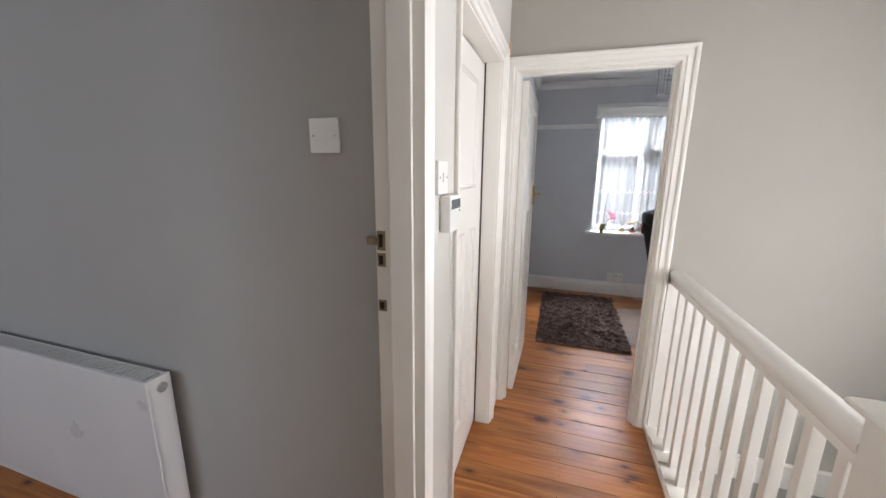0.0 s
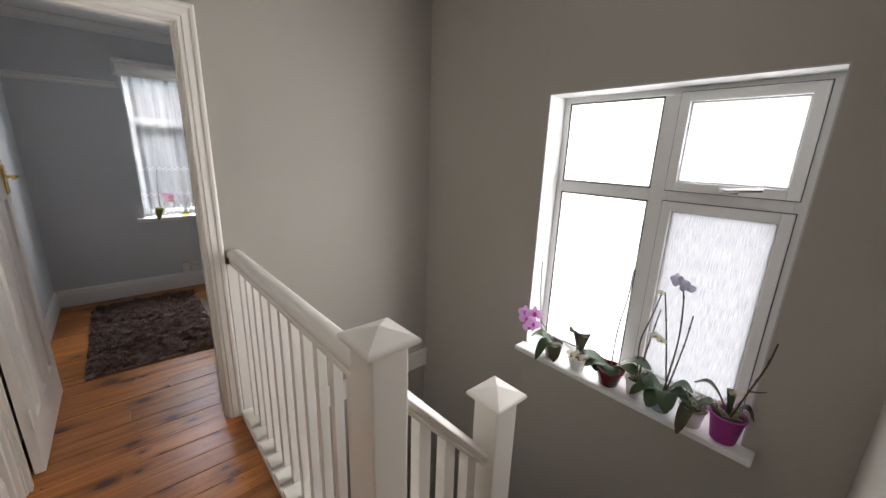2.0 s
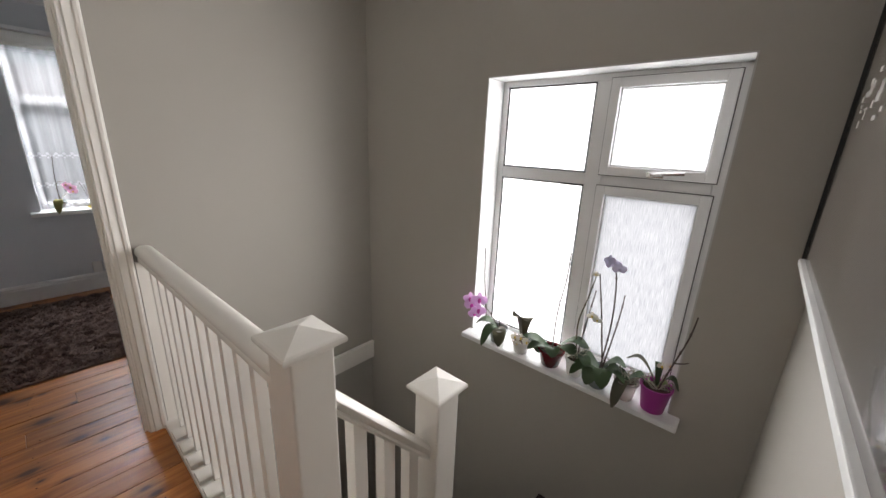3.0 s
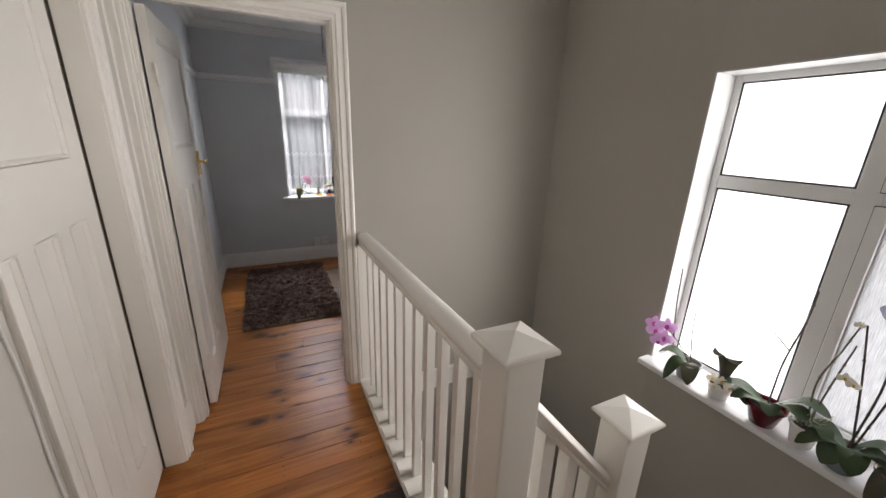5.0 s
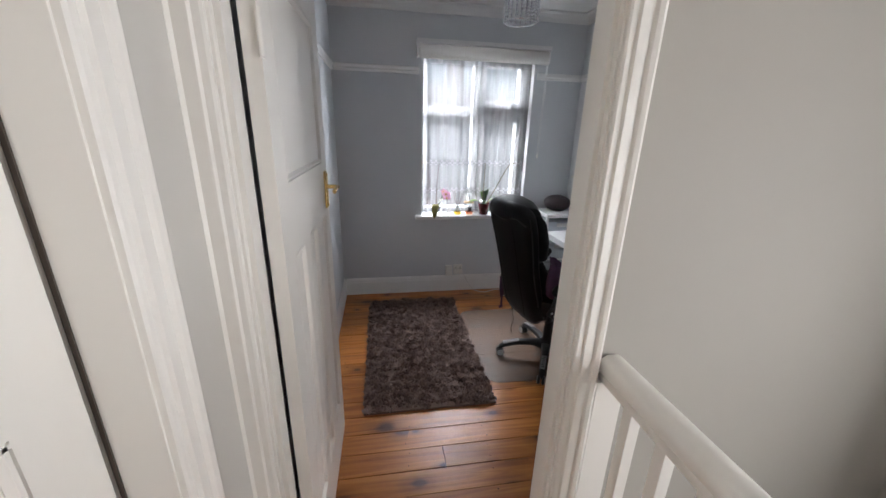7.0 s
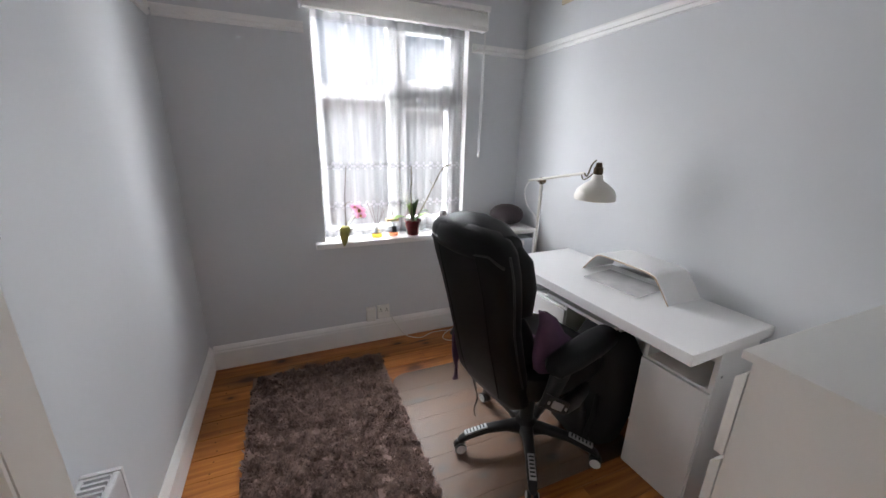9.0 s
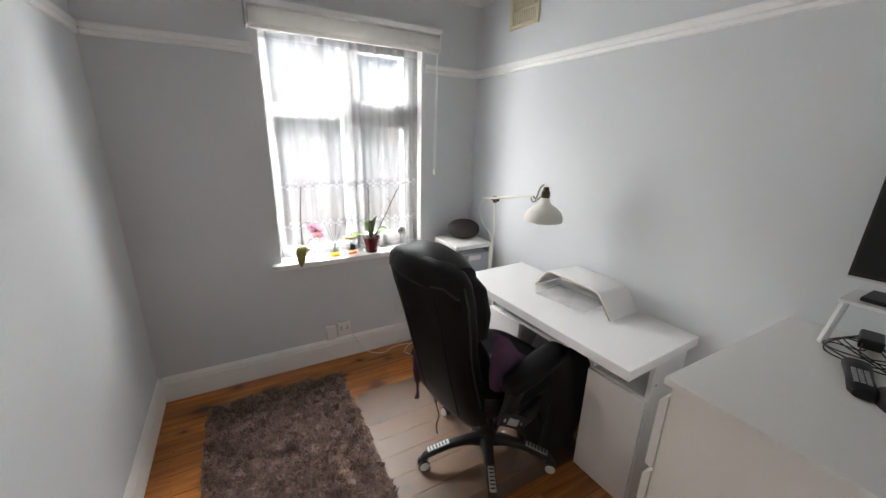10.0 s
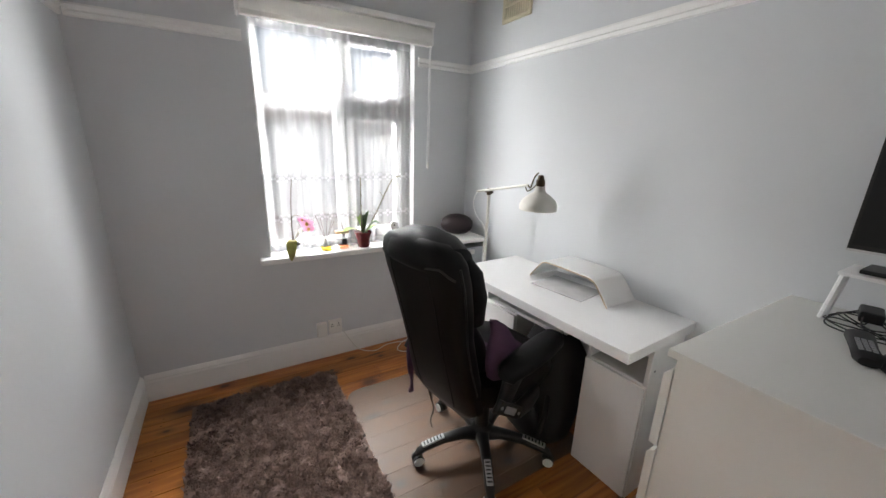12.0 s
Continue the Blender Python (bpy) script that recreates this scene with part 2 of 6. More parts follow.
setting("wall_office_window", [(0.49, OWX0, OY1, 2.78, -0.3, CEIL + 0.1), (OWX1, 3.2, OY1, 2.78, -0.3, CEIL + 0.1),
        (OWX0, OWX1, OY1, 2.78, -0.3, OWZ0), (OWX0, OWX1, OY1, 2.78, OWZ1, CEIL + 0.1)], OFFICE_PAINT, "pale blue-grey painted wall round the office window", "wall")
OD0, OD1, ODH = 0.700, 1.462, 1.992
# the door wall has two skins: landing side and office side
setting("wall_landing_door", [(0.49, OD0 - 0.02, 0.0, 0.05, 0.0, CEIL + 0.1), (OD1 + 0.02, WX, 0.0, 0.05, LOW, CEIL + 0.1),
        (OD0 - 0.02, OD1 + 0.02, 0.0, 0.05, ODH + 0.02, CEIL + 0.1)], LANDING_PAINT, "warm grey painted landing wall beside the office door", "wall")
setting("wall_office_door", [(OX0, OD0 - 0.02, 0.05, DY, 0.0, CEIL + 0.1), (OD1 + 0.02, OX1, 0.05, DY, 0.0, CEIL + 0.1),
        (OD0 - 0.02, OD1 + 0.02, 0.05, DY, ODH + 0.02, CEIL + 0.1)], OFFICE_PAINT, "pale blue-grey painted office wall around the doorway", "wall")
# landing left: pier between bedroom door and the closed door, head over the closed door, corner strip
D0, D1 = -1.035, -0.275
for piece in ((0.52, LX, -1.335, D0 - 0.02, 0.0, CEIL + 0.1), (0.52, LX, D1 + 0.02, 0.0, 0.0, CEIL + 0.1), (0.52, LX, D0 - 0.02, D1 + 0.02, 2.0, CEIL + 0.1),
        (0.52, LX, -2.215, -1.375, 2.03, CEIL + 0.1), (0.52, LX, SY, -2.215, 0.0, CEIL + 0.1)):
    setting("wall_landing_left", [piece], PIER_PAINT, "off-white painted landing wall between two doorways", "wall")
# stairwell outer wall with its window
SW0, SW1, SWZ0, SWZ1 = -1.985, -0.870, 0.315, 1.812
bm = boxes([(WX, 3.30, SY, SW0, LOW, CEIL + 0.1), (WX, 3.30, SW0, SW1, LOW, SWZ0), (WX, 3.30, SW0, SW1, SWZ1, CEIL + 0.1)])
CORNER_X = 2.885       # the outer wall leans in towards the office
skew = [[bm.verts.new((x, y, z)) for x, y in ((WX, SW1), (3.30, SW1), (3.30, -0.001), (CORNER_X, -0.001))] for z in (LOW, CEIL + 0.1)]
for k in range(4):
    bm.faces.new((skew[0][k], skew[0][(k + 1) % 4], skew[1][(k + 1) % 4], skew[1][k]))
bm.faces.new(skew[0][::-1])
bm.faces.new(skew[1])
whole("wall_stair_window", bm, LANDING_PAINT, "warm grey painted stairwell wall around the frosted window", "wall", kind="structure")
setting("wall_landing_rear", [(0.52, 3.30, SY - 0.12, SY, LOW, CEIL + 0.1)], LANDING_PAINT, "warm grey painted rear landing wall", "wall")
setting("wall_hall_left", [(1.40, 1.54, SY, 0.0, LOW, -0.25)], LANDING_PAINT, "warm grey painted hall wall below the landing", "wall")
# room behind the closed door is closed by the door; bedroom beside the landing
setting("wall_bedroom", [(-3.0, 0.52, -1.335, -1.24, 0.0, CEIL)], BEDROOM_PAINT, "plain grey bedroom wall with a radiator", "wall")
setting("wall_bedroom_side", [(-3.12, -3.0, -4.6, -1.24, 0.0, CEIL)], BEDROOM_PAINT, "plain grey bedroom side wall", "wall")
setting("wall_bedroom_front", [(-3.12, -2.3, -4.72, -4.6, 0.0, CEIL), (-0.7, 0.64, -4.72, -4.6, 0.0, CEIL), (-2.3, -0.7, -4.72, -4.6, 0.0, 0.9), (-2.3, -0.7, -4.72, -4.6, 2.2, CEIL)],
        BEDROOM_PAINT, "plain grey bedroom front wall with a window opening", "wall")
setting("wall_bedroom_inner", [(0.52, 0.64, -4.6, SY - 0.12, 0.0, CEIL)], BEDROOM_PAINT, "plain grey bedroom inner wall", "wall")
setting("floor_hall", [(1.4, 3.30, SY, 0.05, LOW - 0.1, LOW)], WOOD, "dark wooden hall floor below the stairwell", "floor")
setting("ceiling_landing", [(0.52, 3.30, SY - 0.12, 0.05, CEIL, CEIL + 0.1)], CEILING_PAINT, "plain white landing ceiling", "ceiling")
setting("ceiling_office", [(0.5, 3.2, 0.05, 2.75, CEIL, CEIL + 0.1)], CEILING_PAINT, "plain white office ceiling", "ceiling")
setting("ceiling_bedroom", [(-3.12, 0.64, -4.72, -1.24, CEIL, CEIL + 0.1)], CEILING_PAINT, "plain white bedroom ceiling", "ceiling")
setting("roof", [(-3.3, 3.5, -5.0, 3.0, CEIL + 0.11, CEIL + 0.3)], JOINT, "dark roof closing the house", "roof")

# sub-floor, then boards laid across it
FLOOR = setting("floor", [(0.52, 1.53, SY - 0.1, 0.05, -0.22, -0.022), (0.5, 3.0, 0.05, 2.6, -0.22, -0.022), (-3.1, 0.52, -4.7, -1.24, -0.22, -0.022), (1.53, 1.70, SY, -1.36, -0.22, -0.022)],
                JOINT, "varnished orange pine floorboards", "floor")

# ---- joinery ----
ARCH = [(0.0, 0.0), (0.0, 0.010), (0.005, 0.013), (0.018, 0.013), (0.022, 0.019), (0.026, 0.019), (0.048, 0.018), (0.053, 0.025), (0.063, 0.028), (0.070, 0.025), (0.073, 0.018), (0.073, 0.0)]


def architrave(parent, legs, head, u_out, depth_axis, label=""):
    """Two moulded legs and a head round a doorway. legs: (place, height, outward axis); head: (start, end)."""
    for place, height, out in legs:
        bm = bmesh.new()
        p = Vector(place)
        sweep(bm, ARCH, [(p, out, depth_axis), (p + Vector((0, 0, height)), Vector(out) + Vector((0, 0, 1e-6)), depth_axis)])
        # mitre the top
        for v in bm.verts:
            if v.co.z > p.z + height - 1e-3:
                v.co.z += abs((v.co - p).dot(Vector(out)))
        part("architrave_leg", bm, GLOSS, parent, label)
    a, b = Vector(head[0]), Vector(head[1])
    d = (b - a).normalized()
    bm = bmesh.new()
    sweep(bm, ARCH, [(a, (0, 0, 1), depth_axis), (b, (0, 0, 1), depth_axis)])
    for v in bm.verts:
        up = v.co.z - a.z
        if (v.co - a).dot(d) < 1e-3:
            v.co -= d * up
        else:
            v.co += d * up
    part("architrave_head", bm, GLOSS, parent, label)


def panel_door(parent, width, height=1.965, thick=0.036, faces=(1, -1)):
    """A 1930s door leaf along local +x from its hinge, one wide panel above three tall ones."""
    s, z0, z1, z2, z3 = 0.098, 0.22, 1.19, 1.385, height - 0.10
    inner = width - 2 * s
    mun = 0.075
    pw = (inner - 2 * mun) / 3
    rows = [(0, s, 0, height), (width - s, width, 0, height), (s, width - s, 0, z0), (s, width - s, z1, z2), (s, width - s, z3, height)]
    rows += [(s + pw, s + pw + mun, z0, z1), (s + 2 * pw + mun, s + 2 * pw + 2 * mun, z0, z1)]
    made = []
    for k, (a, b, c, d) in enumerate(rows):
        made.append(part(("stile", "stile", "rail", "rail", "rail", "muntin", "muntin")[k], boxes([(a, b, -thick / 2, thick / 2, c, d)]), GLOSS, parent))
    holes = [(s + k * (pw + mun), s + k * (pw + mun) + pw, z0, z1) for k in range(3)] + [(s, width - s, z2, z3)]
    for a, b, c, d in holes:
        bm = bmesh.new()
        box(bm, a, b, -0.008, 0.008, c, d)
        pn = part("door_panel", bm, GLOSS, parent)
        for f in faces:
            bm = bmesh.new()
            o = [(0, 0.0), (0.004, 0.010), (0.010, 0.010), (0.016, 0.002), (0.016, 0.0)]
            y = Vector((0, f, 0))
            base = 0.008 * f
            for p, q, u in (((a, c), (b, c), (0, 0, 1)), ((b, d), (a, d), (0, 0, -1)), ((a, d), (a, c), (1, 0, 0)), ((b, c), (b, d), (-1, 0, 0))):
                P, Q, U = Vector((p[0], base, p[1])), Vector((q[0], base, q[1])), Vector(u)
                sweep(bm, o, [(P, U, y), (Q, U, y)])
            part("panel_moulding", bm, GLOSS, pn)
    return made[1], made[0]


def lever(parent, x, z, side, y0):
    """A brass lever handle on a long backplate; side: +1 or -1 along local y."""
    bm = bmesh.new()
    box(bm, x - 0.021, x + 0.021, min(y0, y0 + side * 0.008), max(y0, y0 + side * 0.008), z - 0.075, z + 0.075, bevel=0.003)
    plate = part("backplate", bm, BRASS, parent, "polished brass backplate")
    bm = bmesh.new()
    box(bm, x - 0.015, x + 0.015, min(y0 + side * 0.008, y0 + side * 0.011), max(y0 + side * 0.008, y0 + side * 0.011), z - 0.066, z + 0.066, bevel=0.001)
    for k in (-0.062, 0.062):
        lathe(bm, [(0.0001, 0.003), (0.004, 0.002), (0.005, 0.0)], 10, Matrix.Translation((x, y0 + side * 0.011, z + k)) @ Matrix.Rotation(radians(-90 * side), 4, "X"))
    part("plate_rim", bm, BRASS, parent)
    bm = bmesh.new()
    tube(bm, smooth_line([(x, y0 + side * 0.006, z + 0.012), (x, y0 + side * 0.042, z + 0.012), (x - 0.012, y0 + side * 0.052, z + 0.012), (x - 0.06, y0 + side * 0.052, z + 0.016), (x - 0.105, y0 + side * 0.05, z + 0.008)], 5), 0.0085, 10, 0.9)
    part("lever", bm, BRASS, parent, "curved polished brass lever", smooth=True)


# office doorway: lining, stops, architraves, open leaf
frame_o = thing("door_frame_office", (OD0 + OD1) / 2, 0, 0, label="white gloss moulded frame around the office doorway", category="door frame", kind="structure")
cx = (OD0 + OD1) / 2


def world_part(name, bm, material, parent, label="", smooth=False):
    bm.transform(FRAME_OF[parent].inverted())
    return part(name, bm, material, parent, label, smooth)


w = (OD1 - OD0) / 2
for a, b, c, d in ((-w - 0.022, -w, 0, ODH), (w, w + 0.022, 0, ODH), (-w - 0.022, w + 0.022, ODH, ODH + 0.022)):
    part("lining", boxes([(a, b, -0.004, DY + 0.004, c, d)], 0.001), GLOSS, frame_o)
for a, b, c, d in ((-w, -w + 0.012, 0, ODH), (w - 0.012, w, 0, ODH), (-w + 0.012, w - 0.012, ODH - 0.012, ODH)):
    part("door_stop", boxes([(a, b, 0.012, 0.052, c, d)], 0.001), GLOSS, frame_o)
architrave(frame_o, [((w + 0.006, -0.004, 0), ODH + 0.006, (1, 0, 0)), ((-w - 0.006, -0.004, 0), ODH + 0.006, (-1, 0, 0))], ((-w - 0.006, -0.004, ODH + 0.006), (w + 0.006, -0.004, ODH + 0.006)), None, (0, -1, 0))
architrave(frame_o, [((w + 0.006, DY + 0.004, 0), ODH + 0.006, (1, 0, 0))], ((-w - 0.006, DY + 0.004, ODH + 0.006), (w + 0.006, DY + 0.004, ODH + 0.006)), None, (0, 1, 0))

door_o = thing("door_office", OD0 + 0.027, DY + 0.010, 0.012, 89.5, "open white four-panel office door with brass lever handles", "door", kind="structure")
leaf, hinge_stile = panel_door(door_o, 0.745)
lever(leaf, 0.675, 1.275, -1, -0.018)
lever(leaf, 0.675, 1.275, 1, 0.018)
for z in (0.27, 1.70):
    bm = bmesh.new()
    tube(bm, [(-0.004, -0.02, z - 0.045), (-0.004, -0.02, z + 0.045)], 0.006, 10)
    box(bm, 0.0, 0.028, -0.0205, -0.0175, z - 0.045, z + 0.045)
    part("hinge", bm, GLOSS, hinge_stile, "hinge painted over white")

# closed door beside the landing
# dark brown for the painted shade line beside the closed door
GAP_SHADE = surface("door_gap_shade_brown", (0.06, 0.045, 0.035), 0.8)
frame_c = thing("door_frame_closet", LX, (D0 + D1) / 2, 0, label="white gloss moulded frame around a closed landing door", category="door frame", kind="structure")
hw = (D1 - D0) / 2
for a, b, c, d in ((-hw - 0.02, -hw, 0, 1.985), (hw, hw + 0.02, 0, 1.985), (-hw - 0.02, hw + 0.02, 1.985, 2.005)):
    part("lining", boxes([(-0.124, 0.004, a, b, c, d)], 0.001), GLOSS, frame_c)
for a, b, c, d in ((-hw, -hw + 0.012, 0, 1.985), (hw - 0.012, hw, 0, 1.985), (-hw + 0.012, hw - 0.012, 1.973, 1.985)):
    part("door_stop", boxes([(-0.123, -0.113, a, b, c, d)], 0.001), GLOSS, frame_c)
architrave(frame_c, [((0.004, hw + 0.004, 0), 1.99, (0, 1, 0))], ((0.004, -hw - 0.004, 1.99), (0.004, hw + 0.004, 1.99)), None, (1, 0, 0))
part("edge_bead", boxes([(0.004, 0.016, -hw - 0.022, -hw - 0.004, 0, 1.99)], 0.004), GLOSS, frame_c)
door_c = thing("door_closet", LX - 0.094, D1 - 0.010, 0.01, -90.0, "closed white four-panel landing door", "door", kind="structure")
panel_door(door_c, D1 - D0 - 0.015)
# dark strips stand in for shade in the door gaps; no real seals
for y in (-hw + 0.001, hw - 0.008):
    part("door_gap_shade", boxes([(-0.1125, -0.1005, y, y + 0.005, 0.0, 1.985)]), DARK, frame_c, "black strip painted as the shade in the door gap")
part("leaf_edge_shade", boxes([(-0.0755, -0.0690, hw - 0.0035, hw - 0.0005, 0.0, 1.984)]), GAP_SHADE, frame_c, "dark brown strip painted as the shade beside the leaf")

# bedroom doorway: far jamb with keeps, near jamb, head, moulding on the landing side
BD0, BD1 = -2.175, -1.358
AGED = surface("aged_brass", (0.30, 0.24, 0.16), 0.4, metal=1.0, vary=0.3, scale=60)
frame_b = thing("door_frame_bedroom", LX, BD1, 0, label="white gloss bedroom door frame with metal strike plates", category="door frame", kind="structure")
part("lining", boxes([(-0.116, 0.006, 0.0, 0.022, 0, 2.03)], 0.0015), GLOSS, frame_b)
part("lining", boxes([(-0.125, 0.006, BD0 - BD1 - 0.035, BD0 - BD1, 0, 2.03)], 0.0015), GLOSS, frame_b)
part("lining", boxes([(-0.125, 0.006, BD0 - BD1, 0.0, 2.0, 2.03)], 0.0015), GLOSS, frame_b)
part("door_stop", boxes([(-0.072, -0.012, -0.013, 0.0, 0, 2.0)], 0.002), GLOSS, frame_b)
bm = bmesh.new()
sweep(bm, [(0, 0), (0, 0.012), (0.014, 0.02), (0.03, 0.014), (0.045, 0.02), (0.045, 0)], [((0.006, -0.004, 0), (0, 1, 0), (1, 0, 0)), ((0.006, -0.004, 2.04), (0, 1, 0), (1, 0, 0))])
part("architrave_leg", bm, GLOSS, frame_b)
for z, h in ((1.30, 0.05), (1.25, 0.035), (1.127, 0.03)):
    part("strike_plate", boxes([(-0.112, -0.090, -0.0025, 0.0, z - h / 2, z + h / 2)]), AGED, frame_b, "worn metal strike plate")
    part("keep_hole", boxes([(-0.107, -0.096, -0.0035, -0.0012, z - h / 3, z + h / 3)]), JOINT, frame_b, "dark keep hole")
part("keep_lip", boxes([(-0.14, -0.112, -0.006, 0.004, 1.288, 1.308)], 0.002), AGED, frame_b, "bent metal strike lip")

door_b = thing("door_bedroom", 0.515, BD0 - 0.03, 0.012, 180.0, "open white four-panel bedroom door", "door", kind="structure")
panel_door(door_b, 0.76)

# skirtings and picture rail in the office
SKIRT = [(0, 0), (0.018, 0), (0.018, 0.118), (0.014, 0.128), (0.016, 0.136), (0.010, 0.150), (0.004, 0.160), (0, 0.160)]
RAIL = [(0, 0), (0.012, 0.004), (0.016, 0.018), (0.010, 0.026), (0.020, 0.044), (0.020, 0.052), (0, 0.056)]


def run(name, outline, a, b, out, material, label, category, z=0.0):
    bm = bmesh.new()
    sweep(bm, outline, [((*a, z), out, (0, 0, 1)), ((*b, z), out, (0, 0, 1))])
    return whole(name, bm, material, label, category, kind="structure")


for a, b, out in (((OX0, DY), (OX0, OY1), (1, 0, 0)), ((OX0 + 0.018, OY1), (OX1 - 0.018, OY1), (0, -1, 0)), ((OX1, DY), (OX1, OY1), (-1, 0, 0))):
    run("baseboard", SKIRT, a, b, out, COOL_GLOSS, "white moulded skirting board in the office", "skirting board")
for a, b, out in (((OX0, DY), (OX0, OY1), (1, 0, 0)), ((OX0 + 0.02, OY1), (OWX0 - 0.03, OY1), (0, -1, 0)), ((OWX1 + 0.02, OY1), (OX1 - 0.02, OY1), (0, -1, 0)), ((OX1, DY), (OX1, OY1), (-1, 0, 0)), ((OX0 + 0.02, DY), (OD0 - 0.1, DY), (0, 1, 0)), ((OD1 + 0.1, DY), (OX1 - 0.02, DY), (0, 1, 0))):
    run("picture_rail", RAIL, a, b, out, COOL_GLOSS, "white moulded picture rail round the office", "picture rail", 1.948)
COVE = [(0, 0), (0.0, -0.07), (0.012, -0.07), (0.025, -0.045), (0.05, -0.02), (0.075, -0.010), (0.075, 0)]
for a, b, out in (((OX0, DY), (OX0, OY1), (1, 0, 0)), ((OX0, OY1), (OX1, OY1), (0, -1, 0)), ((OX1, DY), (OX1, OY1), (-1, 0, 0))):
    run("coving", COVE, a, b, out, CEILING_PAINT, "white plaster coving under the office ceiling", "coving", CEIL)
run("baseboard", SKIRT, (LX, D1 + 0.09), (LX, -0.03), (1, 0, 0), GLOSS, "short white skirting block beside the office door", "skirting board")
run("trim", [(0, 0), (0.022, 0), (0.022, 0.125), (0.030, 0.130), (0.030, 0.142), (0, 0.142)], (1.64, 0.0), (CORNER_X, 0.0), (0, -1, 0), GLOSS, "white trim board across the stairwell wall", "trim", -0.20)
run("baseboard", SKIRT, (0.52, -1.335), (-3.0, -1.335), (0, -1, 0), COOL_GLOSS, "white bedroom skirting board", "skirting board")

# ---- banister ----
bn = thing("banister", 1.59, -0.65, 0, label="white painted wooden landing banister with square balusters", category="banister")
BX = 1.600
base = boxes([(1.527, 1.70, -1.304, -0.012, -0.22, 0.025)], 0.004)
world_part("base_string", base, GLOSS, bn)
HR = [(-0.028, 0.0), (0.028, 0.0), (0.031, 0.012), (0.027, 0.022), (0.034, 0.034), (0.036, 0.050), (0.030, 0.066), (0.014, 0.076), (-0.014, 0.076), (-0.030, 0.066), (-0.036, 0.050), (-0.034, 0.034), (-0.027, 0.022), (-0.031, 0.012)]
bm = bmesh.new()
sweep(bm, HR, [((BX - 0.014, -0.006, 0.892), (1, 0, 0), (0, 0, 1)), ((BX + 0.006, -1.312, 0.890), (1, 0, 0), (0, 0, 1))])
world_part("handrail", bm, GLOSS, bn, smooth=True)
world_part("wall_batten", boxes([(1.543, 1.628, -0.026, -0.001, 0.0, 0.893)], 0.002), GLOSS, bn)
for i in range(11):
    y = -0.115 - i * 0.1140
    x = BX - 0.012 + 0.020 * (-y / 1.25)
    world_part("baluster", boxes([(x - 0.016, x + 0.016, y - 0.016, y + 0.016, 0.0, 0.894)], 0.002), GLOSS, bn)
    if i < 10:
        world_part("fillet", boxes([(1.532, x + 0.024, y - 0.0965, y - 0.0175, 0.022, 0.042)], 0.002), GLOSS, bn)


def newel(x, y, z0, peak, cap, post, name_label):
    t = thing("newel_post", x, y, z0, label=name_label, category="newel post", group="newel posts")
    h = peak - z0
    part("post", boxes([(-post / 2, post / 2, -post / 2, post / 2, 0, h - 0.046)], 0.006), GLOSS, t)
    bm = bmesh.new()
    c = cap / 2
    rows = [(post / 2 + 0.003, h - 0.056), (post / 2 + 0.003, h - 0.050), (c - 0.006, h - 0.046), (c - 0.001, h - 0.042), (c, h - 0.035), (c - 0.002, h - 0.029), (c - 0.007, h - 0.025)]
    rings = [[bm.verts.new((sx * r, sy * r, z)) for sx, sy in ((-1, -1), (1, -1), (1, 1), (-1, 1))] for r, z in rows]
    for p, q in zip(rings, rings[1:]):
        for k in range(4):
            bm.faces.new((p[k], p[(k + 1) % 4], q[(k + 1) % 4], q[k]))
    top = bm.verts.new((0, 0, h))
    for k in range(4):
        bm.faces.new((rings[-1][k], rings[-1][(k + 1) % 4], top))
    bm.faces.new(rings[0][::-1])
    part("cap", bm, GLOSS, t)
    return t


newel(1.628, -1.361, -0.40, 1.060, 0.156, 0.110, "white square newel post with a pyramid cap at the landing")
newel(2.106, -1.376, -0.75, 0.682, 0.156, 0.110, "white square newel post with a pyramid cap on the stairs")
sb = thing("stair_banister", 1.9, -1.315, -0.4, label="white sloping stair handrail with square balusters", category="banister")
bm = bmesh.new()
sweep(bm, HR, [((1.680, -1.370, 0.802), (0, 1, 0), (0, 0, 1)), ((2.054, -1.370, 0.366), (0, 1, 0), (0, 0, 1))])
world_part("handrail", bm, GLOSS, sb, smooth=True)
for x, zt, zb in ((1.765, 0.735, -0.2), (1.872, 0.610, -0.38), (1.980, 0.484, -0.38)):
    world_part("baluster", boxes([(x - 0.022, x + 0.022, -1.392, -1.348, zb, zt)], 0.002), GLOSS, sb)
world_part("string", boxes([(1.682, 2.052, -1.400, -1.340, -0.75, -0.22)], 0.003), GLOSS, sb)

# stairs: two steps off the landing, then a flight down along the window wall
st = thing("staircase", 2.6, -0.7, LOW, label="carpeted staircase going down beside the window wall", category="staircase", kind="structure")
steps = [(1.70, 1.96, SY, -1.402, -0.19), (1.96, 2.22, SY, -1.402, -0.38), (2.22, WX, SY, -1.45, -0.57)]
y = -1.45
for k in range(7):
    steps.append((2.24, WX, y, y + 0.205, -0.80 - 0.21 * k))
    y += 0.205
for x0, x1, y0, y1, z in steps:
    world_part("step", boxes([(x0, x1 + 0.02 if x1 < WX else x1, y0, y1, z - 0.19, z)], 0.006), CARPET, st, "dark carpeted tread")

# ---- more materials ----
def mixed(name, first, second, factor, noise_scale=0.0, spread=0.0):
    """Two closures mixed; first and second are (node type, inputs)."""
    m = bpy.data.materials.new(name)
    m.use_nodes = True
    n, l = m.node_tree.nodes, m.node_tree.links
    n.remove(n["Principled BSDF"])
    made = []
    for kind, values in (first, second):
        node = n.new(kind)
        for key, value in values.items():
            node.inputs[key].default_value = value
        made.append(node)
    mix = n.new("ShaderNodeMixShader")
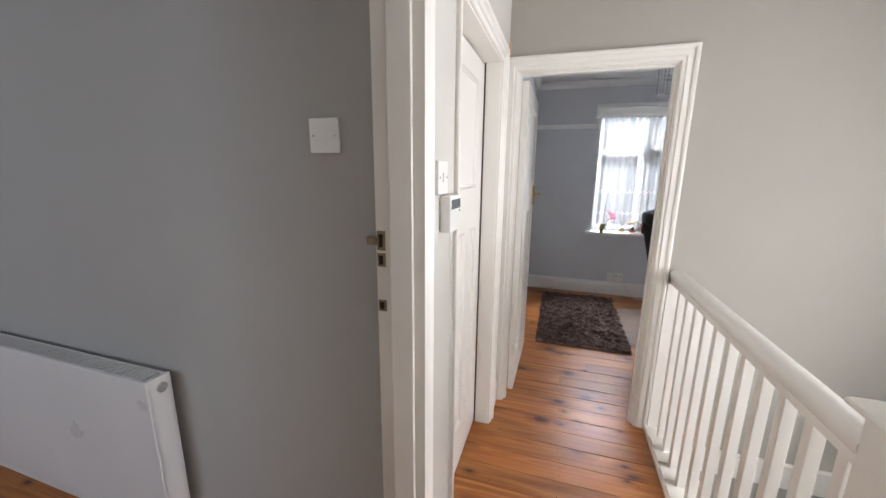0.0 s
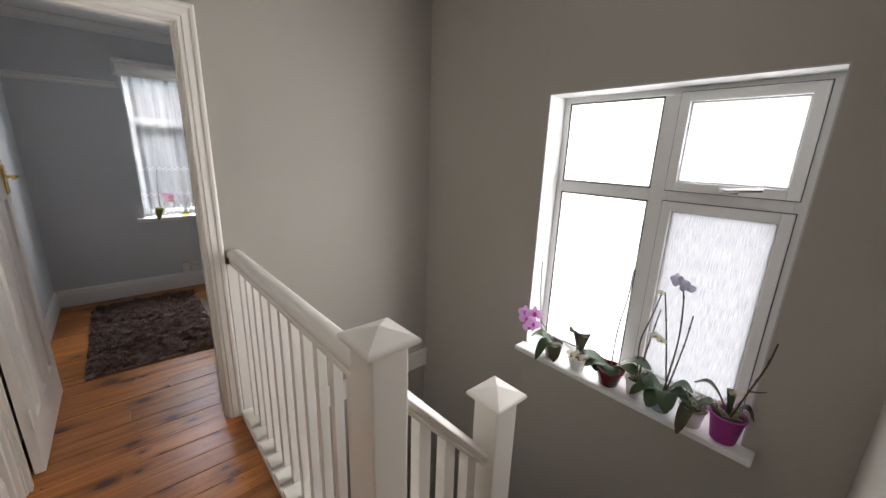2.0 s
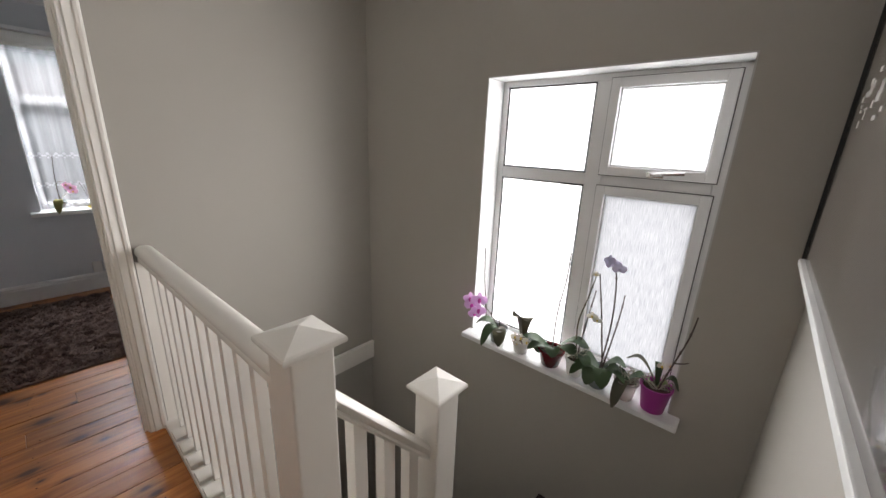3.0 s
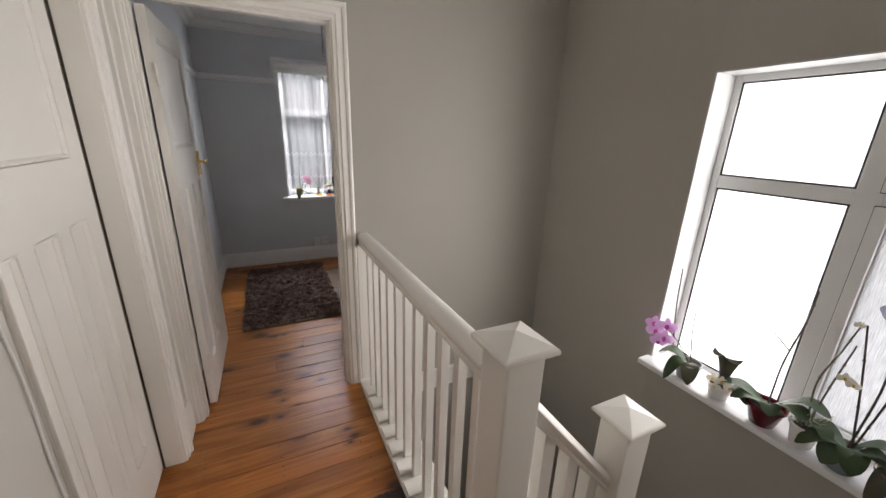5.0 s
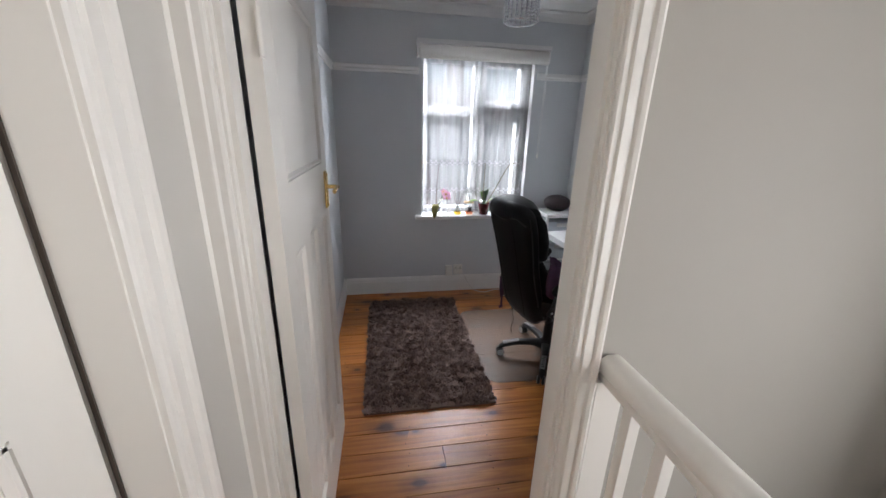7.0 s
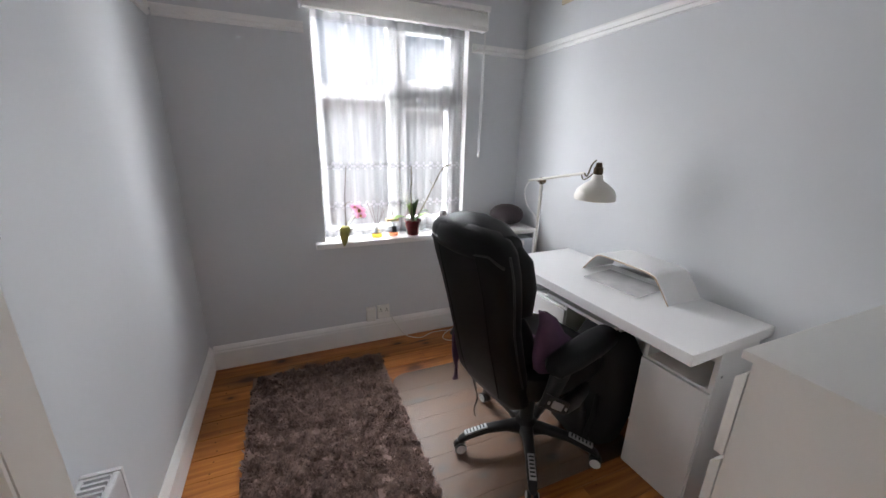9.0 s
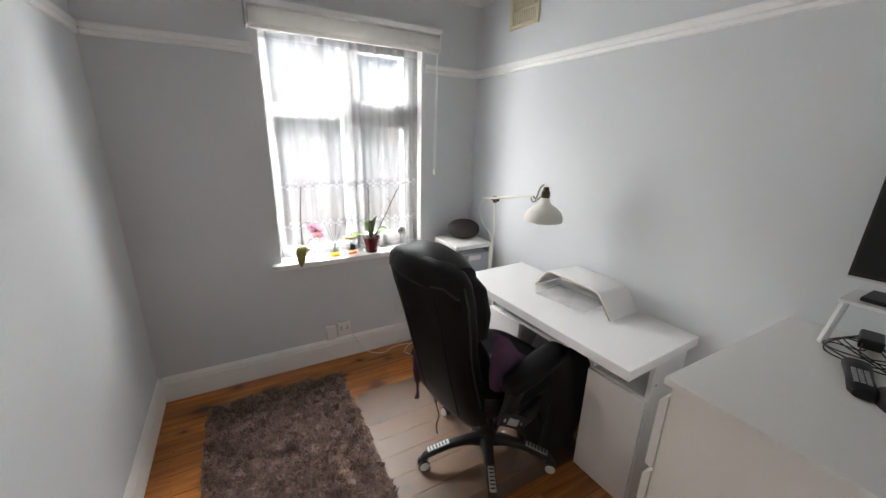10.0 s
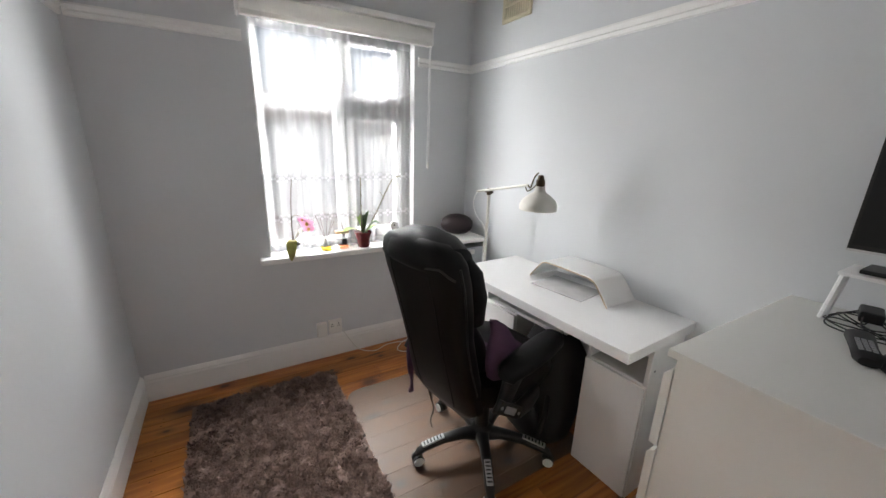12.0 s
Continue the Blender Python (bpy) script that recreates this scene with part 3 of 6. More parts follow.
    mix.inputs["Fac"].default_value = factor
    l.new(made[0].outputs[0], mix.inputs[1])
    l.new(made[1].outputs[0], mix.inputs[2])
    if noise_scale:
        tc = n.new("ShaderNodeTexCoord")
        tex = n.new("ShaderNodeTexNoise")
        tex.inputs["Scale"].default_value = noise_scale
        l.new(tc.outputs["Object"], tex.inputs["Vector"])
        mr = n.new("ShaderNodeMapRange")
        mr.inputs["From Min"].default_value, mr.inputs["From Max"].default_value = 0.3, 0.7
        mr.inputs["To Min"].default_value, mr.inputs["To Max"].default_value = factor - spread, factor + spread
        l.new(tex.outputs["Fac"], mr.inputs["Value"])
        l.new(mr.outputs["Result"], mix.inputs["Fac"])
    l.new(mix.outputs[0], n["Material Output"].inputs["Surface"])
    return m


GLASS = mixed("clear_window_glass", ("ShaderNodeBsdfTransparent", {"Color": (0.96, 0.98, 0.98, 1)}), ("ShaderNodeBsdfGlossy", {"Roughness": 0.02}), 0.06)
CLEAR = mixed("clear_glass_ware", ("ShaderNodeBsdfTransparent", {"Color": (0.93, 0.95, 0.95, 1)}), ("ShaderNodeBsdfGlossy", {"Roughness": 0.05}), 0.18)
AMBER = mixed("amber_oil", ("ShaderNodeBsdfTransparent", {"Color": (0.95, 0.72, 0.12, 1)}), ("ShaderNodeBsdfGlossy", {"Roughness": 0.1}), 0.12)
ROSE = mixed("rose_oil", ("ShaderNodeBsdfTransparent", {"Color": (0.95, 0.55, 0.38, 1)}), ("ShaderNodeBsdfGlossy", {"Roughness": 0.1}), 0.12)
MATFILM = mixed("milky_plastic_mat", ("ShaderNodeBsdfTransparent", {"Color": (0.95, 0.95, 0.95, 1)}), ("ShaderNodeBsdfPrincipled", {"Base Color": (0.21, 0.155, 0.12, 1), "Roughness": 0.42}), 0.42)
TUB = mixed("milky_plastic_tub", ("ShaderNodeBsdfTransparent", {"Color": (0.9, 0.92, 0.94, 1)}), ("ShaderNodeBsdfPrincipled", {"Base Color": (0.62, 0.66, 0.70, 1), "Roughness": 0.3}), 0.75)
PAPERFILM = mixed("clear_wallet", ("ShaderNodeBsdfTransparent", {"Color": (1, 1, 1, 1)}), ("ShaderNodeBsdfPrincipled", {"Base Color": (0.85, 0.85, 0.85, 1), "Roughness": 0.25}), 0.6, 12.0, 0.08)


def sheer(name, openness):
    """Net: partly see-through, partly glowing with the light behind it; denser in threads."""
    m = bpy.data.materials.new(name)
    m.use_nodes = True
    n, l = m.node_tree.nodes, m.node_tree.links
    n.remove(n["Principled BSDF"])
    tr = n.new("ShaderNodeBsdfTransparent")
    tl = n.new("ShaderNodeBsdfTranslucent")
    tl.inputs["Color"].default_value = (0.090, 0.090, 0.093, 1)
    df = n.new("ShaderNodeBsdfDiffuse")
    df.inputs["Color"].default_value = (0.82, 0.82, 0.83, 1)
    cloth = n.new("ShaderNodeMixShader")
    cloth.inputs["Fac"].default_value = 0.37
    l.new(tl.outputs[0], cloth.inputs[1])
    l.new(df.outputs[0], cloth.inputs[2])
    tc = n.new("ShaderNodeTexCoord")
    mp = n.new("ShaderNodeMapping")
    mp.inputs["Scale"].default_value = (22.0, 22.0, 0.7)
    l.new(tc.outputs["Object"], mp.inputs["Vector"])
    tex = n.new("ShaderNodeTexNoise")
    tex.inputs["Scale"].default_value = 1.0
    tex.inputs["Detail"].default_value = 3
    l.new(mp.outputs["Vector"], tex.inputs["Vector"])
    mr = n.new("ShaderNodeMapRange")
    mr.inputs["From Min"].default_value, mr.inputs["From Max"].default_value = 0.3, 0.7
    mr.inputs["To Min"].default_value, mr.inputs["To Max"].default_value = openness - 0.12, openness + 0.12
    l.new(tex.outputs["Fac"], mr.inputs["Value"])
    mix = n.new("ShaderNodeMixShader")
    l.new(mr.outputs["Result"], mix.inputs["Fac"])
    l.new(cloth.outputs[0], mix.inputs[1])
    l.new(tr.outputs[0], mix.inputs[2])
    l.new(mix.outputs[0], n["Material Output"].inputs["Surface"])
    return m


NET = sheer("white_net", 0.40)
LACE = sheer("white_lace", 0.12)


def frosted(name, low, high):
    """Rain-patterned obscure glass, lit from behind."""
    m = bpy.data.materials.new(name)
    m.use_nodes = True
    n, l = m.node_tree.nodes, m.node_tree.links
    n.remove(n["Principled BSDF"])
    tc = n.new("ShaderNodeTexCoord")
    mp = n.new("ShaderNodeMapping")
    mp.inputs["Scale"].default_value = (1.0, 420.0, 15.0)
    l.new(tc.outputs["Object"], mp.inputs["Vector"])
    tex = n.new("ShaderNodeTexNoise")
    tex.inputs["Scale"].default_value = 1.0
    tex.inputs["Detail"].default_value = 4
    l.new(mp.outputs["Vector"], tex.inputs["Vector"])
    ramp = n.new("ShaderNodeValToRGB")
    ramp.color_ramp.elements[0].position, ramp.color_ramp.elements[0].color = 0.36, low
    ramp.color_ramp.elements[1].position, ramp.color_ramp.elements[1].color = 0.62, high
    l.new(tex.outputs["Fac"], ramp.inputs["Fac"])
    bump = n.new("ShaderNodeBump")
    bump.inputs["Strength"].default_value, bump.inputs["Distance"].default_value = 0.35, 0.004
    l.new(tex.outputs["Fac"], bump.inputs["Height"])
    tl = n.new("ShaderNodeBsdfTranslucent")
    l.new(ramp.outputs["Color"], tl.inputs["Color"])
    l.new(bump.outputs["Normal"], tl.inputs["Normal"])
    gl = n.new("ShaderNodeBsdfGlossy")
    gl.inputs["Roughness"].default_value = 0.12
    l.new(bump.outputs["Normal"], gl.inputs["Normal"])
    mix = n.new("ShaderNodeMixShader")
    mix.inputs["Fac"].default_value = 0.06
    l.new(tl.outputs[0], mix.inputs[1])
    l.new(gl.outputs[0], mix.inputs[2])
    l.new(mix.outputs[0], n["Material Output"].inputs["Surface"])
    return m


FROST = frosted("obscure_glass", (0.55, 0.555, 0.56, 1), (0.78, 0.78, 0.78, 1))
# same glass toned down: the dimmer backdrop behind one pane sits in its colour
FROST_DIM = frosted("dimmed_obscure_glass", (0.23, 0.235, 0.245, 1), (0.35, 0.35, 0.355, 1))
LEAF = surface("orchid_leaf", (0.034, 0.066, 0.022), 0.52, vary=0.3, scale=14, grain=0.2, grain_scale=60)
LEAF_PALE = surface("pale_orchid_leaf", (0.16, 0.26, 0.06), 0.4, vary=0.25, scale=14)
LEAF_DARK = surface("dark_orchid_leaf", (0.062, 0.058, 0.032), 0.52, vary=0.35, scale=14)
LEAF_YELLOW = surface("yellowing_orchid_leaf", (0.25, 0.23, 0.05), 0.45, vary=0.4, scale=20)
STEM = surface("orchid_stem", (0.10, 0.085, 0.05), 0.6, vary=0.25, scale=30)
DRY = surface("dry_stem", (0.07, 0.05, 0.04), 0.7, vary=0.3, scale=30)
ROOT = surface("aerial_root", (0.34, 0.33, 0.26), 0.7, vary=0.25, scale=40)
BARK = surface("potting_bark", (0.07, 0.045, 0.03), 0.9, vary=0.5, scale=60, grain=0.9, grain_scale=120)


def petal(name, colour):
    c = (*colour, 1)
    return mixed(name, ("ShaderNodeBsdfDiffuse", {"Color": c}), ("ShaderNodeBsdfTranslucent", {"Color": c}), 0.45, 60.0, 0.1)


PINK = petal("pink_petal", (0.86, 0.64, 0.87))
ROSEPETAL = petal("rose_petal", (0.90, 0.68, 0.79))
WHITEPETAL = petal("white_petal", (0.84, 0.82, 0.76))
PALEPETAL = petal("pale_lilac_petal", (0.74, 0.72, 0.82))
YELLOWLIP = surface("yellow_lip", (0.7, 0.5, 0.1), 0.5)
MAGENTALIP = surface("magenta_lip", (0.5, 0.05, 0.35), 0.5)
GREYPOT = surface("grey_ceramic", (0.36, 0.37, 0.38), 0.3, vary=0.05)
WHITEPOT = surface("white_ceramic", (0.76, 0.75, 0.73), 0.25, vary=0.03)
REDPOT = surface("dark_red_ceramic", (0.11, 0.009, 0.013), 0.18, vary=0.08)
MAGENTAPOT = surface("magenta_plastic", (0.36, 0.04, 0.27), 0.4, vary=0.08)
GREENGLASS = mixed("grey_green_glass_pot", ("ShaderNodeBsdfTransparent", {"Color": (0.75, 0.8, 0.8, 1)}), ("ShaderNodeBsdfPrincipled", {"Base Color": (0.30, 0.33, 0.34, 1), "Roughness": 0.1}), 0.7)
CLEARPOT = mixed("clear_inner_pot", ("ShaderNodeBsdfTransparent", {"Color": (0.9, 0.88, 0.86, 1)}), ("ShaderNodeBsdfPrincipled", {"Base Color": (0.55, 0.48, 0.46, 1), "Roughness": 0.2}), 0.55)
RUGPILE = surface("brown_shag_pile", (0.215, 0.142, 0.118), 0.85, vary=0.16, scale=14)
nd, lk = RUGPILE.node_tree.nodes, RUGPILE.node_tree.links
strand = nd.new("ShaderNodeNewGeometry")
shade = nd.new("ShaderNodeMapRange")
shade.inputs["To Min"].default_value, shade.inputs["To Max"].default_value = 0.65, 1.25
lk.new(strand.outputs["Random Per Island"], shade.inputs["Value"])
hue = [q for q in nd if q.type == "HUE_SAT"][0]
base_in = hue.inputs["Value"].links[0].from_socket
times = nd.new("ShaderNodeMath")
times.operation = "MULTIPLY"
lk.new(base_in, times.inputs[0])
lk.new(shade.outputs["Result"], times.inputs[1])
lk.new(times.outputs["Value"], hue.inputs["Value"])
PURPLE = surface("purple_knit", (0.075, 0.035, 0.075), 0.92, vary=0.25, scale=18, grain=0.9, grain_scale=420)
BAGCLOTH = surface("black_nylon", (0.011, 0.011, 0.013), 0.75, vary=0.3, scale=12, grain=0.5, grain_scale=300)
BALLSKIN = surface("dark_brown_leather", (0.026, 0.014, 0.016), 0.5, vary=0.2, scale=20, grain=0.7, grain_scale=260)
LAMPWHITE = surface("cream_enamel", (0.66, 0.645, 0.59), 0.35, vary=0.03)
VENTCREAM = surface("cream_plastic", (0.66, 0.60, 0.44), 0.5, vary=0.05)
ALU = surface("silver_plastic", (0.55, 0.55, 0.56), 0.35, metal=0.6)
SCREEN = surface("dark_screen", (0.010, 0.010, 0.012), 0.35, vary=0.05, Specular_Ior_Level=0.25)
LCD = surface("dark_lcd", (0.05, 0.065, 0.06), 0.2, vary=0.1)
CORD = surface("white_cord", (0.72, 0.72, 0.70), 0.5)
BLINDCLOTH = mixed("white_blind_cloth", ("ShaderNodeBsdfDiffuse", {"Color": (0.80, 0.79, 0.77, 1)}), ("ShaderNodeBsdfTranslucent", {"Color": (0.8, 0.78, 0.75, 1)}), 0.35, 90.0, 0.08)
CRYSTAL = mixed("crystal_bead", ("ShaderNodeBsdfTransparent", {"Color": (0.8, 0.82, 0.85, 1)}), ("ShaderNodeBsdfGlossy", {"Roughness": 0.08}), 0.55)
RADIATOR = surface("white_radiator_enamel", (0.78, 0.78, 0.79), 0.3, vary=0.02)
SMOKED = surface("dark_picture", (0.10, 0.085, 0.075), 0.16, vary=0.6, scale=2.2, Coat_Weight=0.6)
PICLIGHT = surface("pale_picture_patch", (0.40, 0.38, 0.35), 0.3, vary=0.5, scale=26)
WOODBLOCK = surface("pale_wood", (0.50, 0.34, 0.18), 0.5, vary=0.2, scale=30)

# ---- stair window ----
ws = thing("window_stairs", 3.165, (SW0 + SW1) / 2, SWZ0, label="white upvc four-pane window with rain-patterned frosted glass", category="window", kind="structure")
FX0, FX1 = 3.165, 3.225
# dark grey for the shadow gaps painted round the sashes
SASH_GAP_SHADE = surface("sash_gap_shade_grey", (0.10, 0.10, 0.10), 0.8)
MY = -1.430            # mullion
TZ = 1.320             # transom


def wp(name, rows, material, label="", bevel=0.004):
    return world_part(name, boxes(rows, bevel), material, ws, label)


wp("window_frame", [(FX0, FX1, SW1 - 0.036, SW1, SWZ0, SWZ1)], UPVC)
wp("window_frame", [(FX0, FX1, SW0, SW0 + 0.055, SWZ0, SWZ1)], UPVC)
wp("window_frame", [(FX0, FX1, SW0 + 0.055, SW1 - 0.036, SWZ1 - 0.036, SWZ1)], UPVC)
wp("window_frame", [(FX0, FX1, SW0 + 0.055, SW1 - 0.036, SWZ0, SWZ0 + 0.036)], UPVC)
wp("mullion", [(FX0 + 0.002, FX1, MY - 0.046, MY + 0.036, SWZ0 + 0.036, SWZ1 - 0.036)], UPVC)
wp("transom", [(FX0 + 0.004, FX1, MY + 0.036, SW1 - 0.036, TZ - 0.03, TZ + 0.03)], UPVC)
wp("transom", [(FX0 + 0.004, FX1, SW0 + 0.055, MY - 0.046, TZ - 0.036, TZ + 0.040)], UPVC)
panes = [(MY + 0.036, SW1 - 0.036, TZ + 0.03, SWZ1 - 0.036, 0), (MY + 0.036, SW1 - 0.036, SWZ0 + 0.036, TZ - 0.03, 0), (SW0 + 0.055, MY - 0.046, TZ + 0.040, SWZ1 - 0.040, 1), (SW0 + 0.055, MY - 0.046, SWZ0 + 0.040, TZ - 0.036, 1)]
for y0, y1, z0, z1, sash in panes:
    if sash:
        s = 0.030
        # thin dark strips drawn as the shade line round each sash
        for a, b, c, d in ((y0 - 0.015, y0 - 0.012, z0 - 0.015, z1 + 0.015), (y1 + 0.012, y1 + 0.015, z0 - 0.015, z1 + 0.015), (y0 - 0.012, y1 + 0.012, z0 - 0.015, z0 - 0.012), (y0 - 0.012, y1 + 0.012, z1 + 0.012, z1 + 0.015)):
            wp("sash_gap_shade", [(FX0 - 0.005, FX0 + 0.010, a, b, c, d)], SASH_GAP_SHADE, bevel=0)
        wp("sash", [(FX0 - 0.014, FX1 - 0.014, y0 - 0.012, y0 + s, z0 - 0.012, z1 + 0.012)], UPVC)
        wp("sash", [(FX0 - 0.014, FX1 - 0.014, y1 - s, y1 + 0.012, z0 - 0.012, z1 + 0.012)], UPVC)
        wp("sash", [(FX0 - 0.014, FX1 - 0.014, y0 + s, y1 - s, z0 - 0.012, z0 + s)], UPVC)
        wp("sash", [(FX0 - 0.014, FX1 - 0.014, y0 + s, y1 - s, z1 - s, z1 + 0.012)], UPVC)
        y0, y1, z0, z1 = y0 + s, y1 - s, z0 + s, z1 - s
    g = 0.007
    for a, b, c, d in ((y0, y0 + g, z0, z1), (y1 - g, y1, z0, z1), (y0 + g, y1 - g, z0, z0 + g), (y0 + g, y1 - g, z1 - g, z1)):
        wp("glazing_bead", [(FX0 + 0.006, FX0 + 0.03, a, b, c, d)], DARK if sash == 0 else ALU, bevel=0.001)
    pane = wp("pane", [(FX0 + 0.010, FX0 + 0.016, y0 + g, y1 - g, z0 + g, z1 - g)], FROST_DIM if sash and z1 < TZ else FROST, bevel=0)
    pane.visible_shadow = False
bm = bmesh.new()
zl = TZ + 0.046
box(bm, FX0 - 0.030, FX0 - 0.014, -1.75, -1.68, zl - 0.012, zl + 0.012, bevel=0.003)
tube(bm, smooth_line([(FX0 - 0.034, -1.70, zl), (FX0 - 0.045, -1.74, zl + 0.006), (FX0 - 0.042, -1.83, zl + 0.014)], 4), 0.008, 8)
world_part("window_handle", bm, CHROME, ws, "metal casement handle", smooth=True)
sill = thing("window_sill_stairs", 2.99, -1.45, SWZ0, label="deep white window sill under the frosted stair window", category="window sill", kind="structure")
world_part("board", boxes([(2.925, FX0, SW0 - 0.045, SW1 + 0.02, 0.300, 0.330)], 0.008), UPVC, sill)
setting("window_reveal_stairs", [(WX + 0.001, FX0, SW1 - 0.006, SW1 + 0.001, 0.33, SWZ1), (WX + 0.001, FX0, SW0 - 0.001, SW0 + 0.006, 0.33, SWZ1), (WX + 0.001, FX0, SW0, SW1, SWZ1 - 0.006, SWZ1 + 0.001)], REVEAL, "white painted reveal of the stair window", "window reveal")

# ---- office window ----
wo = thing("window_office", 1.82, 2.64, OWZ0, label="white four-light office window with a clear view outside", category="window", kind="structure")
OF0, OF1 = 2.62, 2.69
MX = 1.828
OT = 1.685


def op(name, rows, material, label="", bevel=0.004):
    return world_part(name, boxes(rows, bevel), material, wo, label)


op("window_frame", [(OWX0, OWX0 + 0.05, OF0, OF1, OWZ0, OWZ1)], UPVC)
op("window_frame", [(OWX1 - 0.05, OWX1, OF0, OF1, OWZ0, OWZ1)], UPVC)
op("window_frame", [(OWX0 + 0.05, OWX1 - 0.05, OF0, OF1, OWZ1 - 0.05, OWZ1)], UPVC)
op("window_frame", [(OWX0 + 0.05, OWX1 - 0.05, OF0, OF1, OWZ0, OWZ0 + 0.07)], UPVC)
op("mullion", [(MX - 0.032, MX + 0.032, OF0 + 0.002, OF1, OWZ0 + 0.07, OWZ1 - 0.05)], UPVC)
for a, b in ((OWX0 + 0.05, MX - 0.032), (MX + 0.032, OWX1 - 0.05)):
    op("transom", [(a, b, OF0 + 0.004, OF1, OT - 0.04, OT + 0.03)], UPVC)
for a, b, c, d, sash in ((OWX0 + 0.05, MX - 0.032, OT + 0.03, OWZ1 - 0.05, 0), (OWX0 + 0.05, MX - 0.032, OWZ0 + 0.07, OT - 0.04, 0), (MX + 0.032, OWX1 - 0.05, OT + 0.03, OWZ1 - 0.05, 1), (MX + 0.032, OWX1 - 0.05, OWZ0 + 0.07, OT - 0.04, 1)):
    if sash:
        s = 0.05
        for q in ((a - 0.01, a + s, c - 0.01, d + 0.01), (b - s, b + 0.01, c - 0.01, d + 0.01), (a + s, b - s, c - 0.01, c + s), (a + s, b - s, d - s, d + 0.01)):
            op("sash", [(q[0], q[1], OF0 - 0.012, OF1 - 0.012, q[2], q[3])], UPVC)
        a, b, c, d = a + s, b - s, c + s, d - s
    pane = op("pane", [(a, b, OF0 + 0.02, OF0 + 0.024, c, d)], GLASS, bevel=0)
    pane.visible_shadow = False
sill_o = thing("window_sill_office", 1.81, 2.53, 0.73, label="white office window sill holding plants and diffusers", category="window sill", kind="structure")
world_part("board", boxes([(1.277, 2.345, 2.462, 2.62, 0.733, 0.770)], 0.010), COOL_GLOSS, sill_o)
setting("window_reveal_office", [(OWX0 - 0.001, OWX0 + 0.005, OY1 + 0.001, OF0, 0.77, OWZ1), (OWX1 - 0.005, OWX1 + 0.001, OY1 + 0.001, OF0, 0.77, OWZ1)], UPVC, "white painted reveal of the office window", "window reveal")

# roller blind above the window
rb = thing("roller_blind", 1.84, 2.47, 2.06, label="white roller blind rolled up above the office window", category="blind")
world_part("cassette", boxes([(1.285, 2.400, 2.425, OY1 - 0.002, 2.165, 2.195)], 0.004), UPVC, rb)
bm = bmesh.new()
lathe(bm, [(0.052, 0.0), (0.052, 1.075)], 24, Matrix.Translation((1.302, 2.468, 2.112)) @ Matrix.Rotation(radians(90), 4, "Y"))
world_part("rolled_cloth", bm, BLINDCLOTH, rb, smooth=True)
world_part("hem_bar", boxes([(1.305, 2.375, 2.414, 2.424, 2.052, 2.075)], 0.003), BLINDCLOTH, rb)
for x in (1.292, 2.388):
    world_part("bracket", boxes([(x - 0.005, x + 0.005, 2.43, OY1 - 0.002, 2.065, 2.165)], 0.002), UPVC, rb)
bm = bmesh.new()
tube(bm, smooth_line([(2.382, 2.448, 2.12), (2.380, 2.445, 1.7), (2.376, 2.445, 1.34), (2.368, 2.443, 1.325), (2.362, 2.441, 1.34), (2.366, 2.440, 1.7), (2.372, 2.440, 2.12)], 5), 0.0018, 6)
world_part("pull_cord", bm, CORD, rb)
bm = bmesh.new()
lathe(bm, [(0.0001, -0.028), (0.007, -0.024), (0.009, 0.0), (0.005, 0.014), (0.0001, 0.016)], 12, Matrix.Translation((2.369, 2.443, 1.325)))
world_part("cord_weight", bm, PLASTIC, rb)

# net curtain: gathered sheet with an embroidered border
def net_y(x, z):
    k = 1.0 - 0.35 * (z - 0.79) / 1.3
    return 2.575 + k * (0.012 * math.sin(x * 62) + 0.008 * math.sin(x * 101 + 1.3 + z) + 0.006 * math.sin(x * 37 + 2 * z)) + 0.004 * math.sin(5 * z + x * 20)


nc = thing("net_curtain", 1.82, 2.575, 0.79, label="gathered white net curtain with an embroidered hem across the window", category="curtain")


def cloth(x0, x1, z0, z1, nx, nz, off=0.0):
    bm = bmesh.new()
    grid = [[bm.verts.new((x0 + (x1 - x0) * i / nx, net_y(x0 + (x1 - x0) * i / nx, z0 + (z1 - z0) * j / nz) + off, z0 + (z1 - z0) * j / nz)) for j in range(nz + 1)] for i in range(nx + 1)]
    for i in range(nx):
        for j in range(nz):
            bm.faces.new((grid[i][j], grid[i + 1][j], grid[i + 1][j + 1], grid[i][j + 1]))
    return bm


world_part("net", cloth(1.345, 2.295, 0.785, 2.085, 260, 24), NET, nc, smooth=True)
world_part("hem", cloth(1.345, 2.295, 0.785, 0.815, 260, 1, -0.002), LACE, nc, smooth=True)
world_part("heading", cloth(1.345, 2.295, 2.04, 2.085, 260, 1, -0.002), LACE, nc, smooth=True)
for zc in (1.24, 0.99):
    for k in range(19):
        x = 1.37 + k * 0.05
        bm = bmesh.new()
        for a, b, r in ((0, 0.012, 0.012), (-0.016, -0.004, 0.009), (0.016, -0.004, 0.009), (0, -0.02, 0.008)):
            ring = [bm.verts.new((x + a + r * math.cos(t), net_y(x + a + r * math.cos(t), zc) - 0.003, zc + b + r * math.sin(t))) for t in [2 * math.pi * q / 10 for q in range(10)]]
            bm.faces.new(ring)
        world_part("lace_motif", bm, LACE, nc)
bm = bmesh.new()
tube(bm, [(1.34, 2.575, 2.088), (2.30, 2.575, 2.088)], 0.004, 8)
world_part("curtain_wire", bm, CORD, nc)

